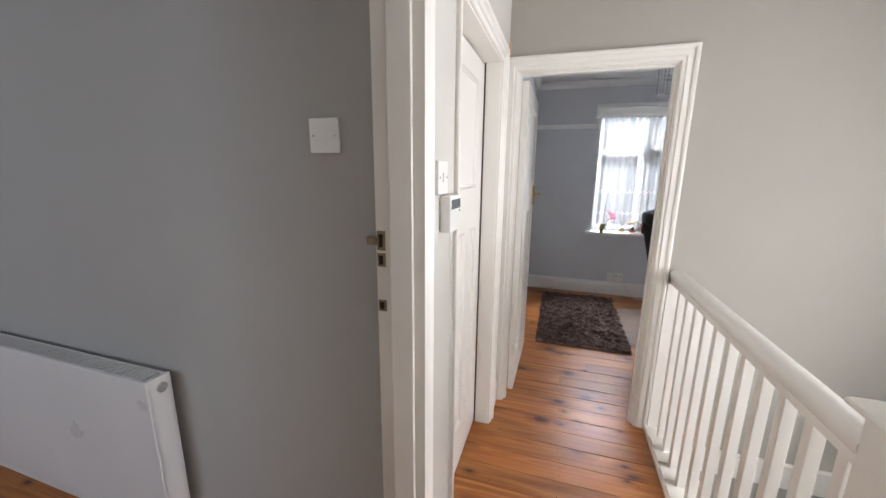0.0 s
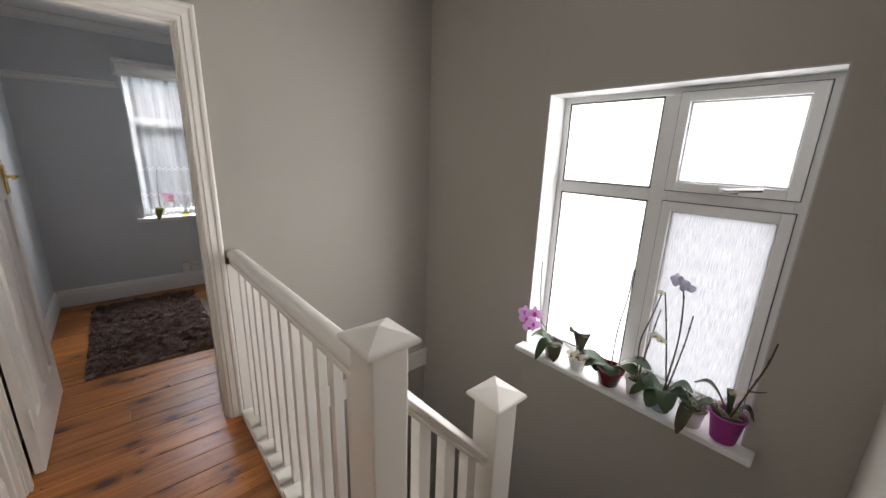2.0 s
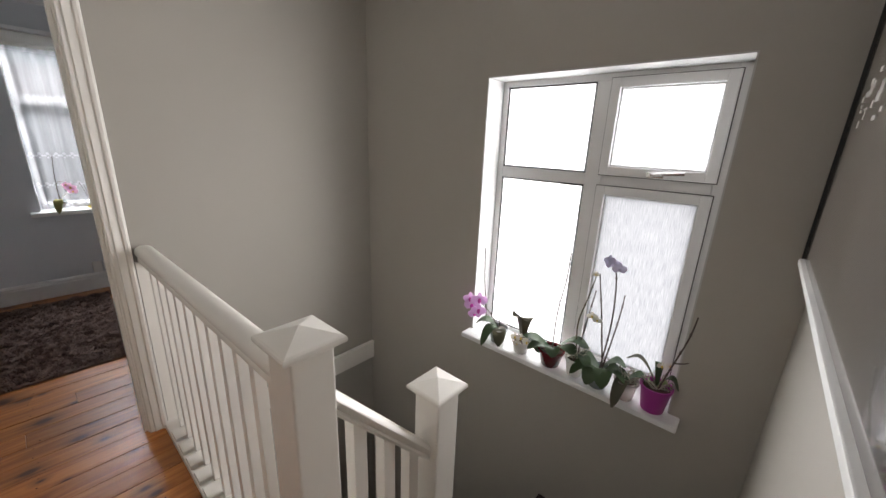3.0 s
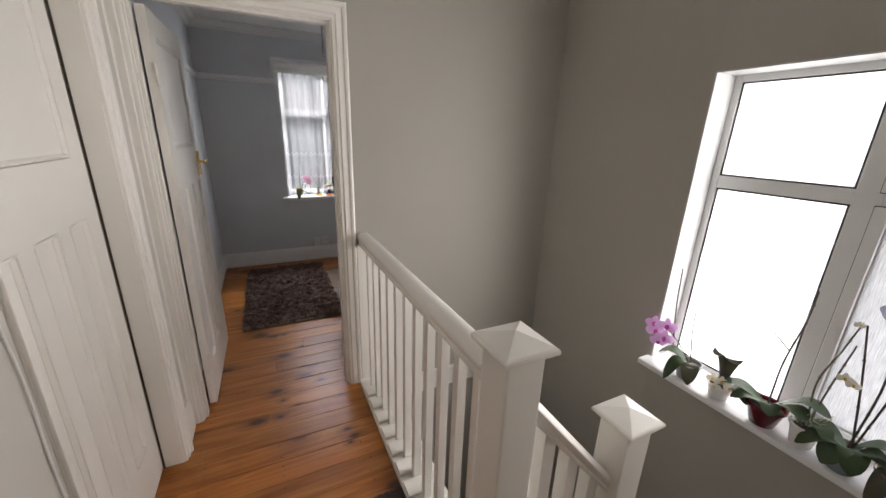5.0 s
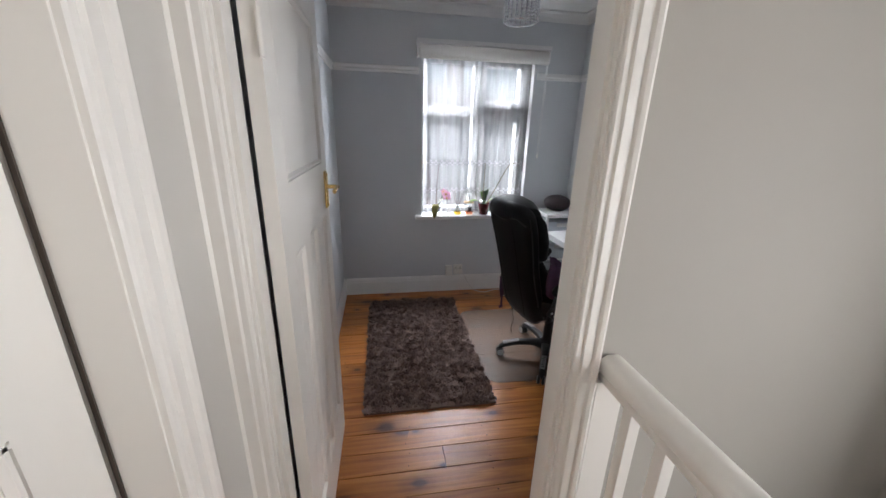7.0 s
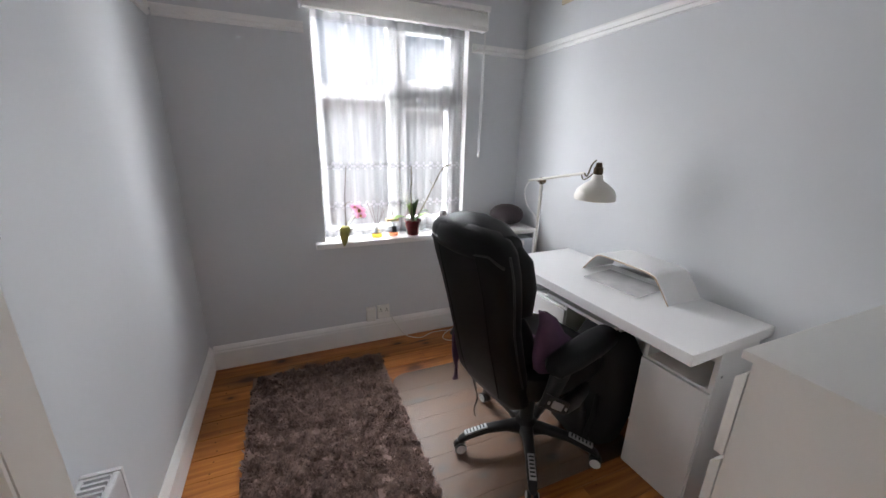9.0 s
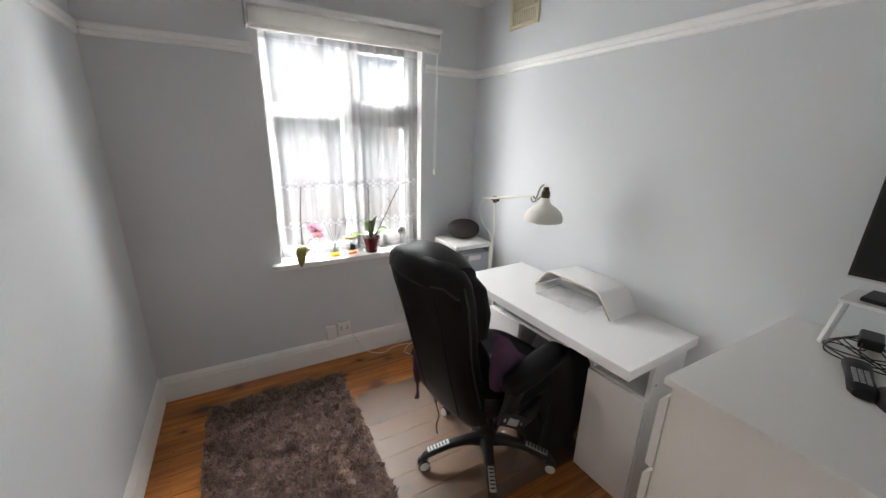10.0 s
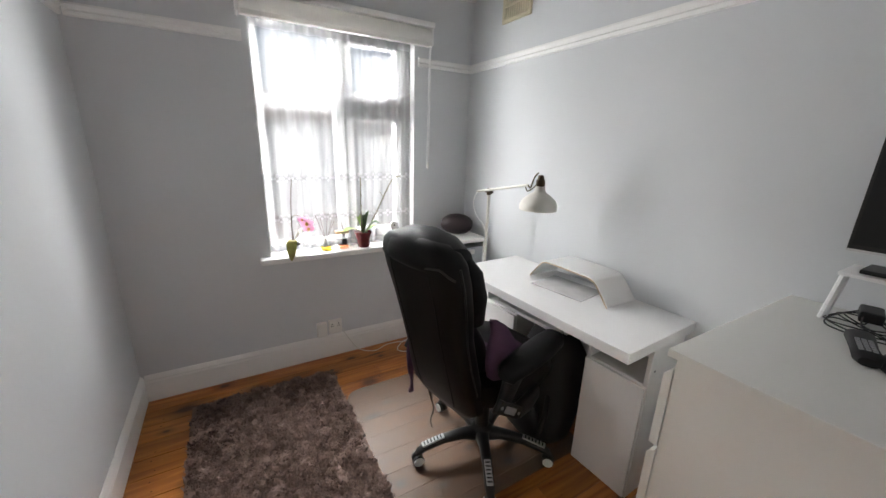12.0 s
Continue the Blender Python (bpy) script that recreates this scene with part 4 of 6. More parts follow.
# ---- outside the office window ----
PANEGREY = surface("sky_lit_pane", (0.22, 0.24, 0.26), 0.12, vary=0.25, scale=1.5)
GRASS = surface("street_ground", (0.10, 0.10, 0.09), 0.9, vary=0.3, scale=0.7, grain=0.5, grain_scale=8)
RENDER = surface("pale_house_render", (0.72, 0.69, 0.64), 0.85, vary=0.08, scale=1.2, grain=0.4, grain_scale=20)
BRICK = surface("red_house_brick", (0.30, 0.14, 0.09), 0.85, vary=0.2, scale=6, grain=0.4, grain_scale=20)
TILE = surface("weathered_roof_tile", (0.34, 0.28, 0.25), 0.8, vary=0.25, scale=5, grain=0.5, grain_scale=12)
setting("ground", [(-600, 600, 4.5, 1200, -3.0, -2.85), (-600, 600, -600, -5.2, -3.0, -2.85), (3.6, 600, -5.2, 4.5, -3.0, -2.85), (-600, -3.4, -5.2, 4.5, -3.0, -2.85)], GRASS, "grey street and gardens outside the house", "ground")
setting("road", [(-300, 300, 11.0, 16.5, -2.9, -2.845)], surface("asphalt", (0.055, 0.055, 0.056), 0.9, vary=0.2, scale=2, grain=0.6, grain_scale=40), "grey asphalt road across the street", "road")
setting("pavement", [(-300, 300, 16.5, 18.4, -2.9, -2.72), (-300, 300, 9.2, 11.0, -2.9, -2.72)], surface("paving", (0.25, 0.24, 0.23), 0.9, vary=0.2, scale=2), "pale pavement with a kerb", "pavement")


def house(x, y, wide, brick, chimney):
    h = thing("house", x, y, -2.85, label="two-storey semi-detached house with a hipped tiled roof across the street", category="house", group="houses across the street")
    wall = boxes([(-wide, wide, 0, 8, 0, 5.35)])
    part("wall", wall, RENDER, h)
    part("plinth", boxes([(-wide - 0.02, wide + 0.02, -0.03, 8.02, 0, 0.5)]), BRICK, h)
    bm = bmesh.new()
    e, r, zt = 0.45, 3.2, 7.2
    v = [bm.verts.new(p) for p in ((-wide - e, -e, 5.3), (wide + e, -e, 5.3), (wide + e, 8 + e, 5.3), (-wide - e, 8 + e, 5.3), (-wide + r, 4, zt), (wide - r, 4, zt))]
    for f in ((0, 1, 5, 4), (1, 2, 5), (2, 3, 4, 5), (3, 0, 4), (3, 2, 1, 0)):
        bm.faces.new([v[i] for i in f])
    roof = part("roof", bm, TILE, h)
    if chimney:
        part("chimney", boxes([(wide - r - 0.5, wide - r + 0.4, 3.5, 4.5, 7.0, 9.0), (wide - r - 0.6, wide - r + 0.5, 3.4, 4.6, 8.8, 8.95), (wide - r - 0.3, wide - r - 0.05, 3.8, 4.1, 9.0, 9.4), (wide - r + 0.05, wide - r + 0.3, 3.8, 4.1, 9.0, 9.4)]), BRICK, h)
    for wx in (-wide * 0.5, wide * 0.5):
        for wz in (0.9, 3.5):
            win = part("window", boxes([(wx - 0.95, wx + 0.95, -0.08, 0.0, wz, wz + 1.35)]), UPVC, h)
            for k in range(3):
                part("pane", boxes([(wx - 0.88 + k * 0.6, wx - 0.32 + k * 0.6, -0.1, -0.06, wz + 0.08, wz + 1.27)]), PANEGREY, win)
    part("door", boxes([(-0.45, 0.45, -0.06, 0.0, 0, 2.1)]), REDPOT, h)
    part("gutter", boxes([(-wide - e, wide + e, -e - 0.08, -e, 5.2, 5.3)]), UPVC, h)


house(-9.5, 23, 5.5, True, False)
house(4.2, 22, 5.2, True, True)
house(17.5, 23, 5.6, True, True)
house(-23, 23.5, 5.6, True, True)
wall_f = thing("garden_wall", 4, 19, -2.85, label="low brick garden wall across the street", category="wall")
part("wall", boxes([(-30, 20, 0, 0.22, 0, 0.8)]), BRICK, wall_f)
part("coping", boxes([(-30, 20, -0.03, 0.25, 0.8, 0.87)]), RENDER, wall_f)

# ---- office furniture ----
def loft(bm, rows, steps=28, power=2.6):
    """Rounded cross-sections stacked: rows of (centre, half size a, half size b, axis a, axis b)."""
    rings = []
    for c, ra, rb, u, v in rows:
        c, u, v = Vector(c), Vector(u), Vector(v)
        ring = []
        for k in range(steps):
            t = 2 * math.pi * k / steps
            ct, sn = math.cos(t), math.sin(t)
            ring.append(bm.verts.new(c + u * ra * math.copysign(abs(ct) ** (2 / power), ct) + v * rb * math.copysign(abs(sn) ** (2 / power), sn)))
        rings.append(ring)
    for p, q in zip(rings, rings[1:]):
        for k in range(steps):
            bm.faces.new((p[k], p[(k + 1) % steps], q[(k + 1) % steps], q[k]))
    bm.faces.new(rings[0][::-1])
    bm.faces.new(rings[-1])
    return bm


def crumple(bm, amount, scale):
    for v in bm.verts:
        v.co += Vector(noise.noise_vector(v.co * scale)) * amount
    return bm


# shag rug: a backing and some thousands of bent tufts
RX0, RX1, RY0, RY1 = 0.846, 1.618, 0.915, 2.315
rug = thing("shag_rug", (RX0 + RX1) / 2, (RY0 + RY1) / 2, 0, label="brown-grey shaggy rectangular rug on the floorboards", category="rug")
world_part("backing", boxes([(RX0 + 0.002, RX1 - 0.002, RY0 + 0.002, RY1 - 0.002, 0.001, 0.014)], 0.003), RUGPILE, rug)
rng = np.random.default_rng(4)
N = 60000
clump = rng.integers(0, 3000, N)
cx, cy = rng.uniform(RX0 + 0.01, RX1 - 0.01, 3000)[clump], rng.uniform(RY0 + 0.01, RY1 - 0.01, 3000)[clump]
px, py = np.clip(cx + rng.normal(0, 0.010, N), RX0, RX1), np.clip(cy + rng.normal(0, 0.010, N), RY0, RY1)
# combed directions, so that the pile lies in drifts
ang = 1.1 * np.sin(px * 11 + 2.1 * np.sin(py * 7)) + 1.3 * np.cos(py * 13 + px * 5) + rng.uniform(-2.6, 2.6, 3000)[clump] + rng.uniform(-0.7, 0.7, N)
lean = rng.uniform(0.005, 0.020, N)
hgt = rng.uniform(0.014, 0.026, N) * rng.uniform(0.75, 1.3, 3000)[clump] * (0.85 + 0.3 * np.sin(px * 31 + 3 * np.sin(py * 17)) * np.cos(py * 27 + 2 * np.sin(px * 19)))
wid = rng.uniform(0.003, 0.0065, N)
dx, dy = np.cos(ang), np.sin(ang)
cxy = (RX0 + RX1) / 2, (RY0 + RY1) / 2
verts = np.zeros((N, 5, 3))
for k, (s, f, g) in enumerate(((-1, 0, 0), (1, 0, 0), (0.9, 0.45, 0.7), (-0.9, 0.45, 0.7), (0, 1.0, 1.0))):
    verts[:, k, 0] = px - cxy[0] - dy * wid * s + dx * lean * f
    verts[:, k, 1] = py - cxy[1] + dx * wid * s + dy * lean * f
    verts[:, k, 2] = 0.008 + hgt * g
base_i = np.arange(N)[:, None] * 5
quads = (base_i + np.array([0, 1, 2, 3])).tolist()
tris = (base_i + np.array([3, 2, 4])).tolist()
me = bpy.data.meshes.new("shag")
me.from_pydata(verts.reshape(-1, 3).tolist(), [], quads + tris)
me.materials.append(RUGPILE)
pile = new("shag", me)
pile.parent = rug
pile["kind"] = "stuff"

# clear floor mat under the chair
matt = thing("floor_protector_mat", 2.1, 1.7, 0, label="milky translucent plastic floor mat under the office chair", category="floor mat")
bm = bmesh.new()
outline = []
for cx_, cy_, a0 in ((2.50, 1.175, -90), (2.50, 1.965, 0), (1.71, 1.965, 90), (1.71, 1.175, 180)):
    for k in range(7):
        a = radians(a0 + 15 * k)
        outline.append((cx_ + 0.09 * math.cos(a), cy_ + 0.09 * math.sin(a)))
lo = [bm.verts.new((x, y, 0.0015)) for x, y in outline]
hi = [bm.verts.new((x, y, 0.0045)) for x, y in outline]
bm.faces.new(hi)
bm.faces.new(lo[::-1])
for k in range(len(lo)):
    bm.faces.new((lo[k], lo[(k + 1) % len(lo)], hi[(k + 1) % len(lo)], hi[k]))
world_part("sheet", bm, MATFILM, matt)

# desk with two pedestals
DX0, DX1, DY0, DY1, DZ = 2.242, 2.722, 0.775, 1.825, 0.795
desk = thing("desk", (DX0 + DX1) / 2, (DY0 + DY1) / 2, 0, label="white laminate desk with a thick top and open-niche pedestals", category="desk")
world_part("desktop", boxes([(DX0, DX1, DY0, DY1, DZ - 0.042, DZ)], 0.003), LAMINATE, desk)
for y0, y1 in ((0.800, 1.075), (1.53, 1.805)):
    x0 = 2.472
    for nm, r in (("side_panel", (x0, 2.708, y0, y0 + 0.018, 0.0, DZ - 0.042)), ("side_panel", (x0, 2.708, y1 - 0.018, y1, 0.0, DZ - 0.042)), ("bottom_panel", (x0 + 0.02, 2.708, y0 + 0.018, y1 - 0.018, 0.0, 0.05)),
                  ("niche_shelf", (x0, 2.708, y0 + 0.018, y1 - 0.018, 0.548, 0.566)), ("rear_panel", (2.690, 2.708, y0 + 0.018, y1 - 0.018, 0.05, DZ - 0.042))):
        world_part(nm, boxes([r], 0.0015), LAMINATE, desk)
    world_part("pedestal_door", boxes([(x0 - 0.017, x0 - 0.001, y0 + 0.003, y1 - 0.003, 0.01, 0.558)], 0.002), LAMINATE, desk)
    world_part("screw_cap", boxes([(2.50, 2.508, y0 - 0.002, y0, 0.62, 0.628)]), GREYPOT, desk)
world_part("keyboard_tray", boxes([(2.29, 2.66, 1.11, 1.50, 0.690, 0.706)], 0.002), LAMINATE, desk)
for y in (1.095, 1.515):
    world_part("tray_rail", boxes([(2.32, 2.66, y - 0.006, y + 0.006, 0.693, 0.752)]), ALU, desk)
world_part("back_panel", boxes([(2.690, 2.706, 1.077, 1.528, 0.30, 0.752)], 0.001), LAMINATE, desk)

desk.matrix_basis = pose((DX0 + DX1) / 2, (DY0 + DY1) / 2, 0, 0, 0, 2.6)

# bent white riser on the desk
rs = thing("desk_riser", 2.622, 1.278, DZ, label="white bentwood arch riser standing on the desk", category="desk riser")
bm = bmesh.new()
prof = smooth_line([(0, -0.238, 0.0), (0, -0.222, 0.02), (0, -0.168, 0.085), (0, -0.140, 0.10), (0, -0.09, 0.104), (0, 0.09, 0.104), (0, 0.140, 0.10), (0, 0.168, 0.085), (0, 0.222, 0.02), (0, 0.238, 0.0)], 5)
top, bot = [], []
for i, p in enumerate(prof):
    d = (prof[min(i + 1, len(prof) - 1)] - prof[max(i - 1, 0)]).normalized()
    nrm = Vector((0, -d.z, d.y))
    top.append(p + nrm * 0.004 + Vector((0, 0, 0.004)))
    bot.append(p - nrm * 0.004 + Vector((0, 0, 0.004)))
cols = []
for x in (-0.105, 0.09):
    cols.append(([bm.verts.new((x, p.y, max(p.z, 0.0))) for p in top], [bm.verts.new((x, p.y, max(p.z, 0.0))) for p in bot]))
n_ = len(prof)
for i in range(n_ - 1):
    (ta, ba), (tb, bb) = cols
    bm.faces.new((ta[i], ta[i + 1], tb[i + 1], tb[i]))
    bm.faces.new((ba[i + 1], ba[i], bb[i], bb[i + 1]))
    bm.faces.new((ta[i + 1], ta[i], ba[i], ba[i + 1]))
    bm.faces.new((tb[i], tb[i + 1], bb[i + 1], bb[i]))
for i in (0, n_ - 1):
    bm.faces.new((cols[0][0][i], cols[1][0][i], cols[1][1][i], cols[0][1][i]))
part("arch", bm, LAMINATE, rs, smooth=True)
bm = bmesh.new()
tube(bm, [(-0.1065, p.y, max(p.z, 0.002)) for p in prof], 0.0022, 6)
part("edge_veneer", bm, WOODBLOCK, rs, "thin bare plywood edge")
wl = whole("plastic_wallet", crumple(boxes([(-0.10, 0.10, -0.14, 0.14, 0.0, 0.003)], 0.001), 0.002, 8), PAPERFILM, "clear plastic wallet lying under the riser", "plastic wallet", at=pose(2.545, 1.29, DZ + 0.003, 0, 0, 8))

# chest of drawers
CH = thing("chest_of_drawers", 2.39, 0.34, 0, label="plain white chest of drawers with handle-less drawers", category="chest of drawers")
CX0, CX1, CY0, CY1, CZ = 2.012, 2.738, 0.115, 0.536, 1.012
world_part("top", boxes([(CX0, CX1, CY0, CY1, CZ - 0.02, CZ)], 0.002), CHESTWHITE, CH)
world_part("side_panel", boxes([(CX0 + 0.002, CX0 + 0.02, CY0, CY1 - 0.022, 0.0, CZ - 0.02)], 0.001), CHESTWHITE, CH)
world_part("side_panel", boxes([(CX1 - 0.02, CX1, CY0, CY1 - 0.022, 0.0, CZ - 0.02)], 0.001), CHESTWHITE, CH)
world_part("back_panel", boxes([(CX0 + 0.02, CX1 - 0.02, CY0, CY0 + 0.01, 0.0, CZ - 0.02)]), CHESTWHITE, CH)
world_part("plinth", boxes([(CX0 + 0.02, CX1 - 0.02, CY1 - 0.06, CY1 - 0.04, 0.0, 0.06)]), CHESTWHITE, CH)
for k in range(4):
    z1 = CZ - 0.045 - k * 0.232
    bm = bmesh.new()
    prof_d = [(CY1 - 0.02, z1 - 0.222), (CY1, z1 - 0.222), (CY1, z1 - 0.022), (CY1 - 0.02, z1)]
    ends = [[bm.verts.new((x, a, b)) for a, b in prof_d] for x in (CX0, CX1)]
    for i in range(4):
        bm.faces.new((ends[0][i], ends[0][(i + 1) % 4], ends[1][(i + 1) % 4], ends[1][i]))
    bm.faces.new(ends[0])
    bm.faces.new(ends[1][::-1])
    world_part("drawer_front", bm, CHESTWHITE, CH)
    world_part("drawer_box", boxes([(CX0 + 0.03, CX1 - 0.03, CY0 + 0.03, CY1 - 0.024, z1 - 0.19, z1 - 0.07)]), CHESTWHITE, CH)

# monitor on a small white riser, with its cables
mr_ = thing("monitor_riser", 2.62, 0.28, CZ, label="white metal monitor riser on the chest of drawers", category="monitor stand")
world_part("shelf", boxes([(2.575, 2.722, 0.14, 0.418, CZ + 0.135, CZ + 0.145)], 0.002), LAMINATE, mr_)
for x in (2.590,):
    for y in (0.150, 0.405):
        bm = bmesh.new()
        o = 0.018 if y > 0.3 else -0.008
        tube(bm, [(x, y + o, CZ), (x, y, CZ + 0.136)], 0.010, 8)
        world_part("leg", bm, LAMINATE, mr_)
mo = thing("monitor", 2.66, 0.30, CZ + 0.145, label="black computer monitor on a white riser", category="monitor")
world_part("foot", boxes([(2.60, 2.71, 0.20, 0.385, CZ + 0.145, CZ + 0.157)], 0.004), DARK, mo)
world_part("neck", boxes([(2.68, 2.71, 0.25, 0.30, CZ + 0.157, CZ + 0.32)], 0.004), DARK, mo)
tilt = Matrix.Translation((2.63, 0.28, CZ + 0.20)) @ Matrix.Rotation(radians(6), 4, "Z") @ Matrix.Rotation(radians(6), 4, "Y")
bm = bmesh.new()
box(bm, -0.014, 0.014, -0.15, 0.145, 0.0, 0.315, bevel=0.004, m=tilt)
casing = world_part("casing", bm, DARK, mo)
bm = bmesh.new()
box(bm, -0.0165, -0.0145, -0.142, 0.137, 0.018, 0.305, m=tilt)
world_part("screen", bm, SCREEN, casing, "dark switched-off screen")
bm = bmesh.new()
box(bm, -0.017, -0.0145, -0.15, 0.145, 0.0, 0.006, m=tilt)
world_part("lower_trim", bm, ALU, casing)
ad = whole("power_adapter", boxes([(-0.045, 0.045, -0.024, 0.024, 0.0, 0.030)], 0.007), DARK, "black power adapter under the monitor riser", "power adapter", at=pose(2.66, 0.345, CZ + 0.012, 0, 0, 12))
cb = thing("cable_tangle", 2.58, 0.36, CZ, label="tangle of thin black cables on the chest", category="cable")
random.seed(12)
for k in range(4):
    pts = [(2.69, 0.36, CZ + 0.03)]
    for j in range(6):
        a = k * 1.1 + j * 1.05
        pts.append((2.56 + 0.065 * math.cos(a) + 0.012 * k, 0.345 + 0.075 * math.sin(a) - 0.006 * j, CZ + 0.005 + 0.006 * k + 0.004 * (j % 2)))
    pts.append((2.50 - 0.02 * k, 0.24 - 0.02 * k, CZ + 0.005))
    bm = bmesh.new()
    tube(bm, smooth_line(pts, 6), 0.0019, 6)
    world_part("cable", bm, DARK, cb)
kb = thing("desk_phone", 2.41, 0.305, CZ, 18, "black cordless handset lying on the chest", "handset")
bm = bmesh.new()
loft(bm, [((-0.085, 0, 0.012), 0.018, 0.010, (0, 1, 0), (0, 0, 1)), ((-0.07, 0, 0.015), 0.026, 0.014, (0, 1, 0), (0, 0, 1)), ((0.0, 0, 0.014), 0.024, 0.013, (0, 1, 0), (0, 0, 1)), ((0.07, 0, 0.017), 0.027, 0.016, (0, 1, 0), (0, 0, 1)), ((0.09, 0, 0.014), 0.018, 0.010, (0, 1, 0), (0, 0, 1))], 20)
part("body", bm, DARK, kb, smooth=True)
part("keys", boxes([(-0.055 + 0.016 * i, -0.045 + 0.016 * i, -0.014 + 0.011 * j, -0.006 + 0.011 * j, 0.026, 0.030) for i in range(5) for j in range(3)]), GREYPOT, kb, "small grey keys")
ms = thing("computer_mouse", 2.36, 0.235, CZ, 30, "black computer mouse on the chest", "computer mouse")
bm = bmesh.new()
loft(bm, [((0, 0, 0.0), 0.054, 0.031, (1, 0, 0), (0, 1, 0)), ((0, 0, 0.012), 0.057, 0.033, (1, 0, 0), (0, 1, 0)), ((-0.004, 0, 0.026), 0.046, 0.027, (1, 0, 0), (0, 1, 0)), ((-0.008, 0, 0.036), 0.022, 0.014, (1, 0, 0), (0, 1, 0))], 24, 2.3)
part("shell", bm, DARK, ms, smooth=True)
part("wheel", boxes([(0.018, 0.034, -0.003, 0.003, 0.026, 0.034)], 0.001), GREYPOT, ms)

# plastic drawer tower in the corner, ball on top
tw = thing("drawer_tower", 2.575, 2.325, 0, label="white plastic drawer tower with milky drawers in the corner", category="storage drawers")
TX0, TX1, TY0, TY1, TZ1 = 2.405, 2.708, 2.175, 2.485, 0.835
world_part("top", boxes([(TX0, TX1, TY0, TY1, TZ1 - 0.03, TZ1)], 0.008), PLASTIC, tw)
for x in (TX0 + 0.012, TX1 - 0.012):
    for y in (TY0 + 0.012, TY1 - 0.012):
        world_part("post", boxes([(x - 0.011, x + 0.011, y - 0.011, y + 0.011, 0.0, TZ1 - 0.03)], 0.003), PLASTIC, tw)
for k in range(4):
    z = 0.03 + k * 0.195
    world_part("shelf", boxes([(TX0 + 0.003, TX1 - 0.003, TY0 + 0.003, TY1 - 0.003, z - 0.012, z)], 0.002), PLASTIC, tw)
    d = world_part("drawer", boxes([(TX0 + 0.02, TX1 - 0.02, TY0 + 0.004, TY1 - 0.02, z + 0.004, z + 0.155)], 0.006), TUB, tw)
    world_part("drawer_lip", boxes([(TX0 + 0.10, TX1 - 0.10, TY0 - 0.012, TY0 + 0.003, z + 0.11, z + 0.145)], 0.004), PLASTIC, tw)
ball = thing("rugby_ball", 2.575, 2.36, TZ1, -33, "dark brown leather oval ball on the drawer tower", "ball")
bm = bmesh.new()
lathe(bm, [(0.075 * math.sin(math.pi * k / 18) ** 0.9 + 0.0002, -0.118 * math.cos(math.pi * k / 18)) for k in range(19)], 24, Matrix.Translation((0, 0, 0.072)) @ Matrix.Rotation(radians(90), 4, "Y"))
part("skin", bm, BALLSKIN, ball, smooth=True)
for s in (0, 90, 180, 270):
    bm = bmesh.new()
    tube(bm, [(-0.118 * math.cos(math.pi * k / 18), math.cos(radians(s + 30)) * (0.0755 * math.sin(math.pi * k / 18) ** 0.9), 0.072 + math.sin(radians(s + 30)) * (0.0755 * math.sin(math.pi * k / 18) ** 0.9)) for k in range(1, 18)], 0.0012, 5)
    part("seam", bm, DARK, ball)

BRONZE = surface("dark_bronze", (0.075, 0.052, 0.032), 0.35, metal=1.0, vary=0.15)
# reading lamp with a jointed arm
fl = thing("floor_lamp", 2.525, 1.935, 0, label="cream metal reading lamp with bronze joints and a bell shade", category="lamp")
bm = bmesh.new()
lathe(bm, [(0.12, 0.0), (0.12, 0.012), (0.11, 0.018), (0.02, 0.024), (0.009, 0.03), (0.009, 1.195)], 24)
part("pole", bm, LAMPWHITE, fl, smooth=True)
bm = bmesh.new()
lathe(bm, [(0.012, 0.0), (0.014, 0.004), (0.014, 0.036), (0.012, 0.04)], 14, Matrix.Translation((0, 0, 1.175)))
tube(bm, [(0.0, -0.03, 1.195), (0.0, 0.03, 1.195)], 0.011, 12)
part("joint", bm, BRONZE, fl, "bronze swivel joint", smooth=True)
arm_a, arm_b = Vector((-0.035, 0.10, 1.185)), Vector((-0.05, -0.385, 1.275))
bm = bmesh.new()
tube(bm, [arm_a + Vector((0.02, 0, 0)), arm_b], 0.007, 10)
part("arm", bm, LAMPWHITE, fl, smooth=True)
bm = bmesh.new()
tube(bm, smooth_line([arm_b, arm_b + Vector((0.0, -0.02, -0.01)), arm_b + Vector((0.01, -0.03, 0.04)), arm_b + Vector((0.01, -0.055, 0.065))], 5), 0.004, 8)
tube(bm, smooth_line([arm_b + Vector((0, 0.02, 0)), arm_b + Vector((0, 0.0, -0.03)), arm_b + Vector((0.012, -0.04, 0.0)), arm_b + Vector((0.012, -0.065, 0.03))], 5), 0.003, 8)
part("flex", bm, STEM, fl, "brown cloth flex")
sh = arm_b + Vector((0.01, -0.075, 0.0))
bm = bmesh.new()
lathe(bm, [(0.010, 0.056), (0.014, 0.052), (0.016, 0.036), (0.021, 0.032), (0.022, 0.006), (0.018, 0.0)], 18, Matrix.Translation(sh))
part("lamp_holder", bm, BRONZE, fl, "dark bronze lamp holder", smooth=True)
bm = bmesh.new()
outer = [(0.022, 0.002), (0.025, -0.018), (0.031, -0.028), (0.056, -0.043), (0.082, -0.066), (0.094, -0.094), (0.093, -0.114)]
inner = [(r - 0.003, z - 0.002) for r, z in reversed(outer)]
lathe(bm, outer + inner, 32, Matrix.Translation(sh))
part("shade", bm, LAMPWHITE, fl, "cream enamel bell shade", smooth=True)
bm = bmesh.new()
